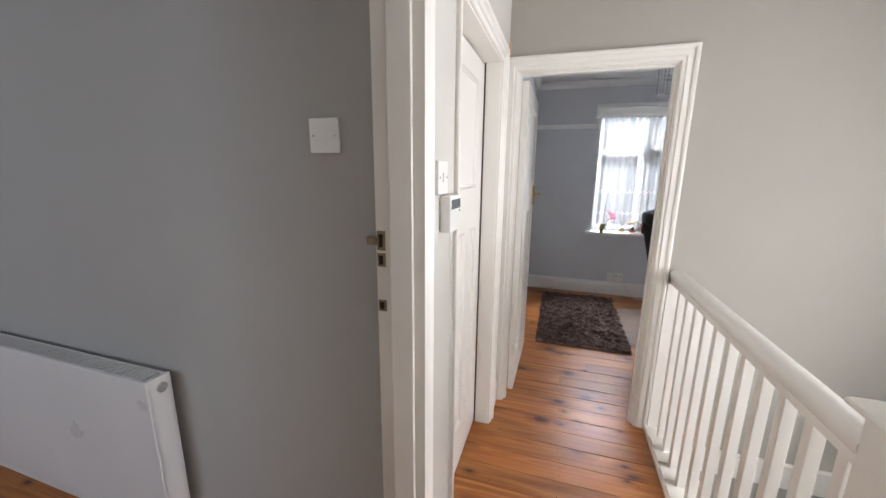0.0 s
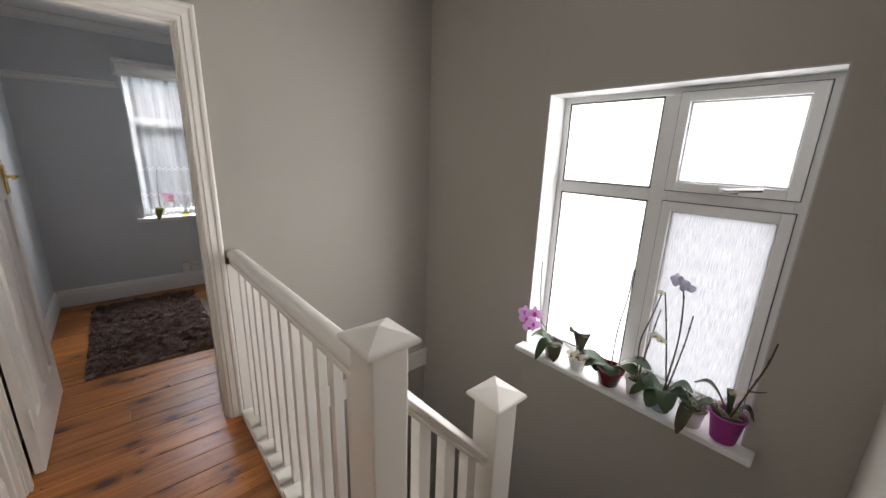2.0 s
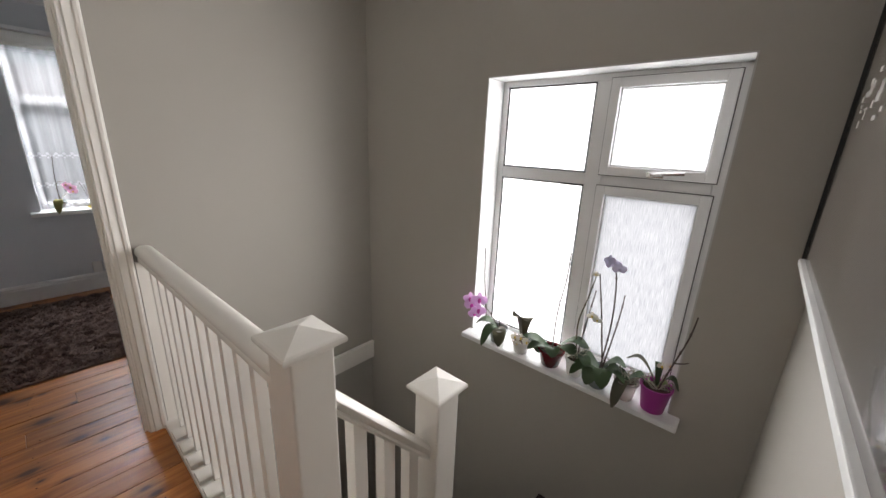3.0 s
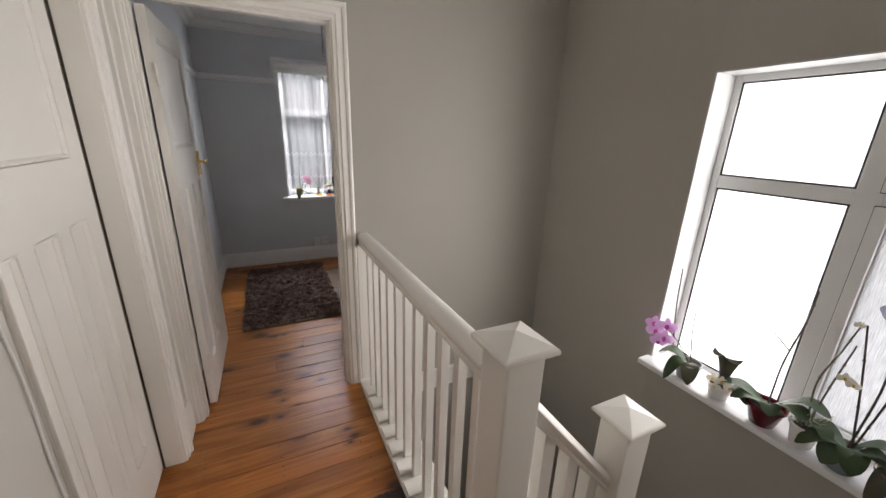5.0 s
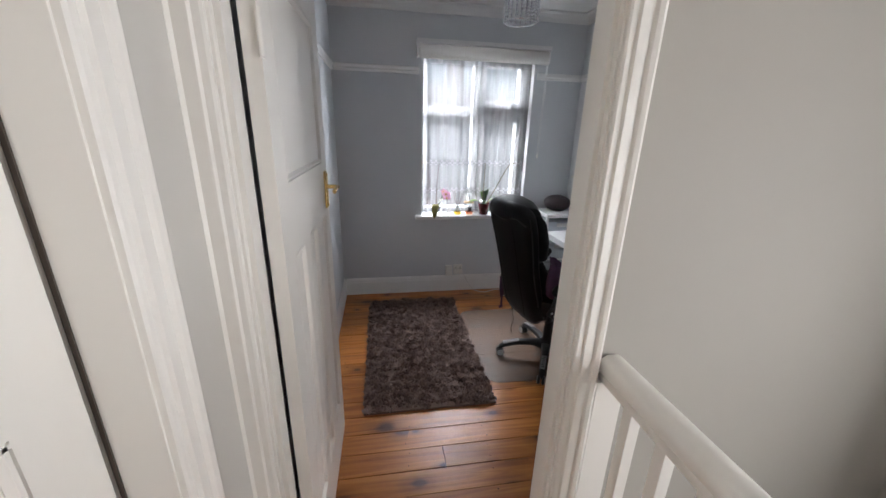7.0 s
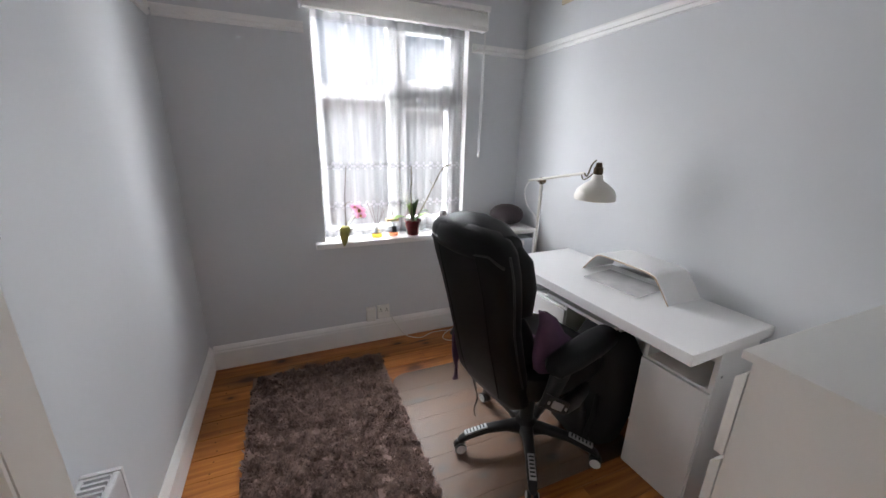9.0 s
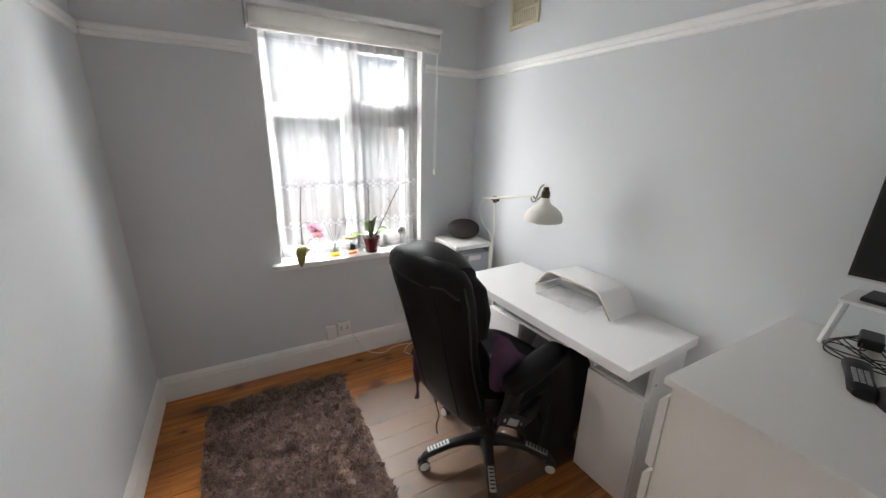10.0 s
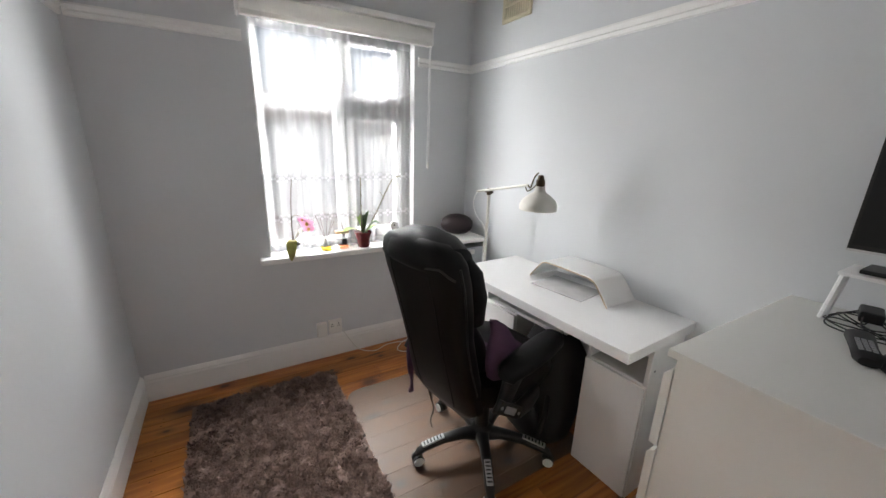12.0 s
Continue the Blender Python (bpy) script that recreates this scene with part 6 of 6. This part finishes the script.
pot(p, 0.040, 0.057, 0.094, GREYPOT)
bm = bmesh.new()
blade(bm, (0, 0, 0.085), radians(110), 0.15, 0.065, 0.06, 0.05)
part("leaf", bm, LEAF, p, smooth=True)
bm = bmesh.new()
blade(bm, (0, 0, 0.085), radians(160), 0.13, 0.06, 0.05, 0.13)
part("leaf", bm, LEAF, p, smooth=True)
bm = bmesh.new()
blade(bm, (0, 0, 0.085), radians(215), 0.10, 0.065, 0.035, 0.10)
part("leaf", bm, LEAF_DARK, p, smooth=True)
stalk(p, [(0, 0, 0.085), (0, 0.045, 0.14), (-0.005, 0.10, 0.19), (-0.015, 0.155, 0.215), (-0.025, 0.18, 0.19)], 0.0025, nodes=2)
stalk(p, [(0.02, 0.10, 0.09), (0.022, 0.135, 0.33), (0.02, 0.148, 0.55)], 0.0034, DRY, name="stake")
stalk(p, [(0.015, 0.0, 0.085), (0.02, 0.03, 0.25), (0.02, 0.04, 0.42)], 0.0030, DRY, nodes=3)
for q, s in (((-0.03, 0.130, 0.240), 0.092), ((-0.035, 0.180, 0.190), 0.090), ((-0.04, 0.125, 0.175), 0.086), ((-0.03, 0.200, 0.225), 0.080), ((-0.035, 0.155, 0.140), 0.076)):
    bloom(p, q, (-0.9, -0.55, 0.1), s, PINK, MAGENTALIP)
# 2: white pot, brown leaf, cream flowers
p = plant(2.99, -1.235, SZ, "orchid with cream flowers in a white pot", G1)
pot(p, 0.038, 0.053, 0.078, WHITEPOT)
bm = bmesh.new()
blade(bm, (0, 0.0, 0.075), radians(150), 0.075, 0.055, 0.17, 0.0)
part("leaf", bm, LEAF_DARK, p, "withered brown-green leaf", smooth=True)
bm = bmesh.new()
blade(bm, (0.01, 0.0, 0.075), radians(222), 0.075, 0.058, 0.16, 0.0)
part("leaf", bm, LEAF_DARK, p, smooth=True)
bm = bmesh.new()
blade(bm, (0, 0, 0.07), radians(255), 0.14, 0.045, 0.045, 0.05)
part("leaf", bm, LEAF, p, smooth=True)
stalk(p, [(0, 0, 0.07), (-0.02, 0.01, 0.11), (-0.035, 0.0, 0.12), (-0.05, -0.03, 0.11)], 0.002)
for q, s in (((-0.045, 0.02, 0.105), 0.05), ((-0.05, -0.02, 0.115), 0.052), ((-0.045, -0.055, 0.10), 0.046), ((-0.05, 0.0, 0.075), 0.044)):
    bloom(p, q, (-0.85, -0.45, 0.3), s, WHITEPETAL, YELLOWLIP)
# 3: dark red pot, broad leaves
p = plant(2.99, -1.415, SZ, "broad-leaved orchid in a dark red glazed pot", G1)
pot(p, 0.046, 0.068, 0.098, REDPOT)
for az, L, W, r, dr, m_ in ((100, 0.19, 0.065, 0.06, 0.03, LEAF), (245, 0.17, 0.075, 0.085, 0.01, LEAF), (270, 0.20, 0.068, 0.12, 0.02, LEAF), (130, 0.14, 0.06, 0.05, 0.04, LEAF), (205, 0.12, 0.06, 0.06, 0.03, LEAF)):
    bm = bmesh.new()
    blade(bm, (0, 0, 0.085), radians(az), L, W, r, dr)
    part("leaf", bm, m_, p, smooth=True)
stalk(p, [(0.01, 0, 0.085), (0.015, 0.0, 0.30), (0.012, -0.025, 0.50), (0.01, -0.03, 0.64)], 0.0036, DRY, nodes=5)
stalk(p, [(0.014, -0.008, 0.36), (0.0, 0.03, 0.40), (-0.01, 0.055, 0.43)], 0.0028, DRY)
# 4: white pot, roots and a tall stem
p = plant(2.995, -1.548, SZ, "leggy orchid with aerial roots in a white pot", G1)
pot(p, 0.036, 0.050, 0.10, WHITEPOT)
roots(p, 0.10, 0.055, 14, 3, 0.07)
bm = bmesh.new()
blade(bm, (0, 0, 0.095), radians(230), 0.12, 0.05, 0.06, 0.04)
part("leaf", bm, LEAF, p, smooth=True)
bm = bmesh.new()
blade(bm, (0, 0, 0.095), radians(110), 0.07, 0.04, 0.06, 0.02)
part("leaf", bm, LEAF_PALE, p, smooth=True)
stalk(p, [(0, 0, 0.10), (0.01, 0.02, 0.28), (0.015, -0.01, 0.44), (0.01, -0.035, 0.575)], 0.0034, nodes=4)
stalk(p, [(0.01, 0, 0.10), (0.02, -0.015, 0.28), (0.015, -0.04, 0.48)], 0.0034, DRY, nodes=3)
bloom(p, (-0.02, -0.05, 0.36), (-0.9, -0.4, 0.1), 0.045, WHITEPETAL, YELLOWLIP)
bloom(p, (-0.015, -0.075, 0.345), (-0.9, -0.3, 0.2), 0.04, WHITEPETAL, YELLOWLIP)
bloom(p, (0.0, -0.03, 0.565), (-0.9, -0.4, 0.1), 0.03, WHITEPETAL, YELLOWLIP)
# 5: grey-green pot, drooping dark leaves, lilac flower on top
p = plant(2.985, -1.670, SZ, "dark-leaved orchid with one pale lilac flower in a grey pot", G1)
pot(p, 0.040, 0.058, 0.098, GREENGLASS)
for az, L, W, r, dr in ((125, 0.15, 0.072, 0.05, 0.08), (165, 0.11, 0.078, 0.05, 0.09), (205, 0.12, 0.070, 0.055, 0.08), (255, 0.16, 0.066, 0.06, 0.05), (85, 0.14, 0.064, 0.06, 0.04), (280, 0.12, 0.055, 0.09, 0.03)):
    bm = bmesh.new()
    blade(bm, (0, 0, 0.09), radians(az), L, W, r, dr)
    part("leaf", bm, LEAF, p, smooth=True)
stalk(p, [(0.0, 0.0, 0.09), (0.01, -0.015, 0.35), (0.005, -0.005, 0.55), (0.0, 0.015, 0.645)], 0.0036, DRY, nodes=3)
stalk(p, [(0.01, -0.01, 0.09), (0.015, 0.035, 0.36), (0.015, 0.075, 0.57)], 0.0036, DRY, nodes=2)
stalk(p, [(0.0, -0.01, 0.09), (0.012, -0.04, 0.35), (0.012, -0.05, 0.50)], 0.0034, DRY, nodes=3)
for q, s in (((-0.01, 0.02, 0.64), 0.062), ((-0.012, -0.012, 0.625), 0.06), ((-0.012, 0.035, 0.655), 0.05)):
    bloom(p, q, (-0.85, -0.5, 0.05), s, PALEPETAL, PALEPETAL)
# 6: clear pot, long hanging leaf
p = plant(2.985, -1.797, SZ, "orchid with a long hanging leaf in a clear plastic pot", G1)
pot(p, 0.038, 0.052, 0.10, CLEARPOT)
roots(p, 0.10, 0.055, 12, 8, 0.06)
for az, L, W, r, dr, m_ in ((165, 0.10, 0.050, 0.04, 0.15, LEAF_DARK), (110, 0.11, 0.05, 0.07, 0.05, LEAF), (285, 0.10, 0.05, 0.07, 0.09, LEAF)):
    bm = bmesh.new()
    blade(bm, (0, 0, 0.095), radians(az), L, W, r, dr)
    part("leaf", bm, m_, p, smooth=True)
# 7: magenta pot
p = plant(2.99, -1.918, SZ, "thin-leaved orchid in a bright magenta pot", G1)
pot(p, 0.047, 0.064, 0.128, MAGENTAPOT)
roots(p, 0.125, 0.055, 14, 5, 0.05)
for az, L, W, r, dr, m_ in ((95, 0.15, 0.028, 0.13, 0.03, LEAF_DARK), (265, 0.09, 0.035, 0.09, 0.06, LEAF), (300, 0.08, 0.035, 0.05, 0.10, LEAF_PALE), (20, 0.06, 0.03, 0.10, 0.0, LEAF)):
    bm = bmesh.new()
    blade(bm, (0, 0, 0.12), radians(az), L, W, r, dr)
    part("leaf", bm, m_, p, smooth=True)
stalk(p, [(-0.01, -0.01, 0.12), (-0.02, -0.04, 0.25), (-0.03, -0.075, 0.40), (-0.035, -0.088, 0.505)], 0.0036, DRY, nodes=3)
stalk(p, [(-0.022, -0.045, 0.27), (-0.03, -0.075, 0.285), (-0.035, -0.095, 0.30)], 0.0030, DRY)
for q, s in (((0.03, 0.0, 0.21), 0.04), ((0.03, -0.03, 0.225), 0.035)):
    bloom(p, q, (-0.9, -0.3, 0.2), s, WHITEPETAL, YELLOWLIP)

# office sill: two orchids, two diffusers, a small dial
OZ = 0.7702
G2 = "orchids on the office window sill"
p = plant(1.478, 2.515, OZ, "orchid with one pink flower and a yellowing leaf in a glass", G2)
pot(p, 0.034, 0.040, 0.085, CLEAR, 0.001)
roots(p, 0.06, 0.03, 8, 2, 0.02)
bm = bmesh.new()
blade(bm, (-0.005, -0.01, 0.095), radians(245), 0.075, 0.052, 0.02, 0.13)
part("leaf", bm, LEAF_YELLOW, p, "drooping yellow-green leaf", smooth=True)
bm = bmesh.new()
blade(bm, (0.0, 0.0, 0.09), radians(10), 0.10, 0.045, 0.07, 0.02)
part("leaf", bm, LEAF_DARK, p, smooth=True)
stalk(p, [(0, 0, 0.08), (-0.01, 0.0, 0.19), (0.005, -0.005, 0.245), (0.04, -0.015, 0.245), (0.065, -0.02, 0.225)], 0.0024)
stalk(p, [(-0.01, 0.0, 0.08), (-0.004, 0.0, 0.30), (0.012, 0.0, 0.47)], 0.0032, DRY, name="stake")
for q, s in (((0.075, -0.03, 0.20), 0.075), ((0.085, -0.025, 0.165), 0.065), ((0.05, -0.03, 0.225), 0.05)):
    bloom(p, q, (-0.15, -0.95, 0.1), s, ROSEPETAL, YELLOWLIP)
p = plant(1.925, 2.525, OZ, "green-leaved orchid with two bare stems in a dark red pot", G2)
pot(p, 0.042, 0.056, 0.105, REDPOT)
for az, L, W, r, dr, m_ in ((185, 0.17, 0.05, 0.05, 0.035, LEAF_PALE), (5, 0.16, 0.048, 0.05, 0.02, LEAF_PALE), (60, 0.12, 0.045, 0.14, 0.0, LEAF), (110, 0.08, 0.04, 0.12, 0.0, LEAF_PALE), (330, 0.12, 0.045, 0.08, 0.0, LEAF)):
    bm = bmesh.new()
    blade(bm, (0, 0, 0.095), radians(az), L, W, r, dr)
    part("leaf", bm, m_, p, smooth=True)
stalk(p, [(-0.01, 0, 0.095), (-0.012, 0.0, 0.28), (-0.01, 0.0, 0.47)], 0.0045, nodes=5)
stalk(p, [(0.02, 0, 0.095), (0.10, 0.0, 0.24), (0.16, -0.005, 0.36), (0.215, -0.01, 0.455), (0.27, -0.015, 0.475)], 0.0045, nodes=6)
stalk(p, [(0.145, -0.004, 0.33), (0.125, -0.006, 0.365), (0.115, -0.008, 0.37)], 0.002)


def diffuser(x, y, oil, label, block):
    d = thing("reed_diffuser", x, y, OZ, label=label, category="reed diffuser", group="reed diffusers on the sill")
    bm = bmesh.new()
    if block:
        box(bm, -0.034, 0.034, -0.026, 0.026, 0.0, 0.062, bevel=0.004)
    else:
        lathe(bm, [(0.040, 0.0), (0.044, 0.004), (0.040, 0.03), (0.018, 0.062), (0.012, 0.075), (0.012, 0.095), (0.014, 0.097)], 24)
    part("bottle", bm, CLEAR, d, smooth=not block)
    part("oil", boxes([(-0.030, 0.030, -0.022, 0.022, 0.004, 0.026)], 0.006), oil, d)
    if block:
        part("stopper", boxes([(-0.048, 0.036, -0.022, 0.022, 0.105, 0.122)], 0.003), WOODBLOCK, d, "pale wooden block lid")
        part("tag", boxes([(-0.016, 0.016, -0.032, -0.028, 0.035, 0.075)], 0.002), DARK, d, "small black label")
        bm = bmesh.new()
        tube(bm, [(0, 0, 0.06), (0, 0, 0.106)], 0.010, 10)
        part("neck", bm, CLEAR, d)
    for k, (a, b) in enumerate(((-0.055, 0.01), (-0.03, -0.01), (0.02, 0.015), (0.045, -0.005), (0.06, 0.012)) if not block else ((-0.02, 0.0), (-0.035, 0.01))):
        h = 0.235 - 0.012 * k
        bm = bmesh.new()
        tube(bm, [(-a * 0.25, 0, 0.02 if not block else 0.12), (a, b, h)], 0.0018, 6)
        part("reed", bm, DRY, d)
    return d


diffuser(1.672, 2.528, AMBER, "glass reed diffuser with amber oil and dark reeds", False)
diffuser(1.785, 2.528, ROSE, "square glass diffuser with a wooden lid and black label", True)
dl = thing("small_thermometer", 2.14, 2.50, OZ, label="small round grey dial on a thin clip stand", category="thermometer")
bm = bmesh.new()
lathe(bm, [(0.026, -0.006), (0.029, -0.004), (0.029, 0.004), (0.026, 0.006)], 24, Matrix.Translation((0, 0, 0.135)) @ Matrix.Rotation(radians(80), 4, "X"))
part("dial", bm, WHITEPOT, dl, smooth=True)
bm = bmesh.new()
lathe(bm, [(0.006, -0.008), (0.006, 0.008)], 14, Matrix.Translation((0, 0, 0.135)) @ Matrix.Rotation(radians(80), 4, "X"))
part("hub", bm, DARK, dl)
bm = bmesh.new()
tube(bm, [(0, 0.002, 0.0), (0, 0.002, 0.11)], 0.002, 6)
lathe(bm, [(0.018, 0.0), (0.018, 0.004), (0.002, 0.006)], 16)
part("stand", bm, CHROME, dl)

# ---- landing fittings ----
sw = thing("light_switch", LX, -1.195, 1.455, label="white plastic light switch on the landing wall", category="light switch")
part("plate", boxes([(0.001, 0.010, -0.043, 0.043, -0.045, 0.045)], 0.002), PLASTIC, sw)
part("rocker", boxes([(0.009, 0.014, -0.007, 0.007, -0.013, 0.013)], 0.002), PLASTIC, sw)
for y in (-0.030, 0.030):
    bm = bmesh.new()
    lathe(bm, [(0.0035, 0.0), (0.003, 0.0015), (0.0005, 0.002)], 10, Matrix.Translation((0.010, y, 0)) @ Matrix.Rotation(radians(90), 4, "Y"))
    part("screw", bm, CHROME, sw)
sw2 = thing("light_switch", 0.378, -1.335, 1.558, label="white plastic light switch on the bedroom wall", category="light switch")
part("plate", boxes([(-0.043, 0.043, -0.010, -0.001, -0.043, 0.043)], 0.002), PLASTIC, sw2)
part("rocker", boxes([(-0.008, 0.008, -0.014, -0.009, -0.014, 0.014)], 0.002), PLASTIC, sw2)
for x in (-0.032, 0.032):
    bm = bmesh.new()
    lathe(bm, [(0.0035, 0.0), (0.003, 0.0015), (0.0005, 0.002)], 10, Matrix.Translation((x, -0.010, 0)) @ Matrix.Rotation(radians(90), 4, "X"))
    part("screw", bm, CHROME, sw2)
tm = thing("wall_thermostat", LX, -1.138, 1.30, label="white wall thermostat with a dark display window", category="thermostat")
bm = bmesh.new()
box(bm, 0.001, 0.034, -0.062, 0.044, 0.0, 0.105, bevel=0.008)
part("casing", bm, PLASTIC, tm, smooth=True)
part("display", boxes([(0.031, 0.0355, -0.054, 0.036, 0.066, 0.094)], 0.002), LCD, tm, "dark grey display strip")
part("button", boxes([(0.033, 0.036, 0.024, 0.032, 0.056, 0.060)]), DARK, tm)
bm = bmesh.new()
cable_pts = [(0.006, 0.036, 0.002), (0.005, 0.046, -0.12), (0.006, 0.060, -0.30), (0.005, 0.056, -0.50), (0.006, 0.064, -0.70), (0.005, 0.060, -0.95), (0.006, 0.066, -1.28)]
tube(bm, smooth_line(cable_pts, 5), 0.0026, 6)
part("cable", bm, PLASTIC, tm, "white cable tacked down the wall")
tr = thing("trinket", 0.642, -0.012, ODH + 0.086, label="tiny copper and white trinket on top of the door frame", category="ornament")
bm = bmesh.new()
lathe(bm, [(0.012, 0.0), (0.012, 0.02), (0.009, 0.03), (0.011, 0.055), (0.006, 0.075), (0.0005, 0.08)], 14)
part("figure", bm, surface("copper", (0.62, 0.40, 0.30), 0.35, metal=0.6), tr, smooth=True)
mt = thing("door_mat", 1.46, -1.2, 0, label="dark brown worn mat on the landing boards", category="mat")
bm = bmesh.new()
random.seed(3)
ring_m = []
for k in range(40):
    ring_m.append((1.37 + 0.19 * k / 39, -0.812 + random.uniform(-0.006, 0.006)))
ring_m += [(1.56, -1.25), (1.37, -1.25)]
lo = [bm.verts.new((x, y, 0.001)) for x, y in ring_m]
hi = [bm.verts.new((x, y, 0.010)) for x, y in ring_m]
bm.faces.new(hi)
bm.faces.new(lo[::-1])
for k in range(len(lo)):
    bm.faces.new((lo[k], lo[(k + 1) % len(lo)], hi[(k + 1) % len(lo)], hi[k]))
world_part("weave", bm, CARPET, mt)
# large framed picture on the rear wall
pc = thing("framed_picture", 2.22, SY, 1.13, label="large glazed picture in a thin pale frame", category="picture")
PX0, PX1, PZ0, PZ1 = 1.50, 2.955, 1.13, 2.25
world_part("backing", boxes([(PX0 + 0.012, PX1 - 0.012, SY + 0.002, SY + 0.045, PZ0 + 0.012, PZ1 - 0.012)]), SMOKED, pc, "dark blurred picture under glass")
for r in ((PX0, PX0 + 0.012, PZ0, PZ1), (PX1 - 0.012, PX1, PZ0, PZ1)):
    world_part("frame_side", boxes([(r[0], r[1], SY + 0.001, SY + 0.052, r[2], r[3])], 0.002), DARK if r[0] > 2 else ALU, pc)
world_part("frame_bottom", boxes([(PX0 + 0.012, PX1 - 0.012, SY + 0.001, SY + 0.058, PZ0 - 0.006, PZ0 + 0.014)], 0.003), COOL_GLOSS, pc, "pale lower frame edge")
world_part("frame_top", boxes([(PX0 + 0.012, PX1 - 0.012, SY + 0.001, SY + 0.052, PZ1 - 0.012, PZ1)], 0.002), ALU, pc)
random.seed(21)
bm = bmesh.new()
for k in range(46):
    x = random.uniform(2.25, 2.80)
    z = 1.52 + 0.30 * (2.80 - x) / 0.5 * random.random() + 0.10 * random.random()
    w_ = random.uniform(0.01, 0.05)
    box(bm, x, x + w_, SY + 0.0452, SY + 0.0468, z, z + random.uniform(0.004, 0.03))
world_part("pale_print", bm, PICLIGHT, pc, "pale mottled patch of the print")

# ---- radiators ----
def radiator(name, label, length, height, m, depth=0.10):
    r = new(name)
    r.matrix_basis = m
    FRAME_OF[r] = m.copy()
    tagged(r, label, "radiator")
    part("front_panel", boxes([(0, length, depth - 0.016, depth, 0.0, height)], 0.006), RADIATOR, r)
    part("back_panel", boxes([(0, length, 0.02, 0.034, 0.0, height)], 0.006), RADIATOR, r)
    for x in (0.0, length - 0.012):
        part("end_cap", boxes([(x, x + 0.012, 0.020, depth + 0.002, 0.02, height + 0.004)], 0.003), RADIATOR, r)
    n = int(length / 0.0165)
    for k in range(min(n, 60)):
        x = 0.016 + k * (length - 0.032) / min(n, 60)
        part("grille_bar", boxes([(x, x + 0.006, 0.034, depth - 0.016, height - 0.006, height + 0.002)]), RADIATOR, r)
    bm = bmesh.new()
    lathe(bm, [(0.018, 0.0), (0.018, 0.006), (0.010, 0.008), (0.0005, 0.006)], 16, Matrix.Translation((0.0, depth * 0.55, height - 0.035)) @ Matrix.Rotation(radians(-90), 4, "Y"))
    part("bleed_plug", bm, CHROME, r, "round metal bleed plug")
    bm = bmesh.new()
    tube(bm, [(-0.0, 0.05, 0.03), (-0.03, 0.05, 0.03), (-0.03, 0.05, -0.14)], 0.008, 8)
    part("pipe", bm, RADIATOR, r)
    return r


# bedroom radiator hangs on the wall facing the front of the house; office one behind the open door
radiator("radiator", "white panel radiator on the bedroom wall", 1.2, 0.60, pose(-0.30, -1.335, 0.17, 0, 0, 180))
radiator("radiator", "white panel radiator behind the open office door", 0.60, 0.50, pose(OX0, 1.10, 0.14, 0, 0, -90))
BOARD_CACHE = {}


def board(x0, x1, y0, y1):
    key = (round(x1 - x0, 3), round(y1 - y0, 3))
    if key not in BOARD_CACHE:
        bm = bmesh.new()
        box(bm, -key[0] / 2, key[0] / 2, -key[1] / 2 + 0.0012, key[1] / 2 - 0.0012, -0.022, 0.0, bevel=0.0018)
        BOARD_CACHE[key] = mesh_of("floorboard", bm, WOOD)
    ob = new("floorboard", BOARD_CACHE[key])
    ob.parent = FLOOR
    ob.location = ((x0 + x1) / 2, (y0 + y1) / 2, random.uniform(-0.0008, 0.0006))


def boards(x0, x1, y0, y1, width, joints):
    n = max(1, round((y1 - y0) / width))
    w = (y1 - y0) / n
    for i in range(n):
        cuts = [x0] + sorted(c for c in joints(i) if x0 + 0.15 < c < x1 - 0.15) + [x1]
        for a, b in zip(cuts, cuts[1:]):
            board(a + 0.0006, b - 0.0006, y0 + i * w, y0 + (i + 1) * w)


boards(0.53, 1.53, SY, 0.04, 0.122, lambda i: [])
boards(OX0, OX1, 0.04, OY1, 0.122, lambda i: [(1.25, 1.9, 1.05, 2.2)[i % 4]] if i % 3 else [])
boards(-2.98, 0.53, -4.58, -1.335, 0.14, lambda i: [-1.2 + 0.5 * (i % 3)])
boards(1.53, 1.70, SY, -1.36, 0.122, lambda i: [])

# pairs of dark nail heads over the joists
bm = bmesh.new()
random.seed(9)
for x0, x1, y0, y1, joists in ((0.66, 1.50, SY, 0.04, (0.72, 1.06, 1.44)), (OX0 + 0.05, OX1, 0.04, OY1, (0.72, 1.08, 1.48, 1.88, 2.28))):
    n = max(1, round((y1 - y0) / 0.122))
    w = (y1 - y0) / n
    for i in range(n):
        for x in joists:
            for f in (0.22, 0.78):
                if random.random() < 0.8:
                    lathe(bm, [(random.uniform(0.0022, 0.0036), 0.0), (0.002, 0.0006), (0.0002, 0.0007)], 8, Matrix.Translation((x + random.uniform(-0.02, 0.02), y0 + (i + f) * w + random.uniform(-0.01, 0.01), 0.0006)))
nails = new("nail_heads", mesh_of("nail_heads", bm, JOINT))
nails.parent = FLOOR
nails["kind"] = "stuff"
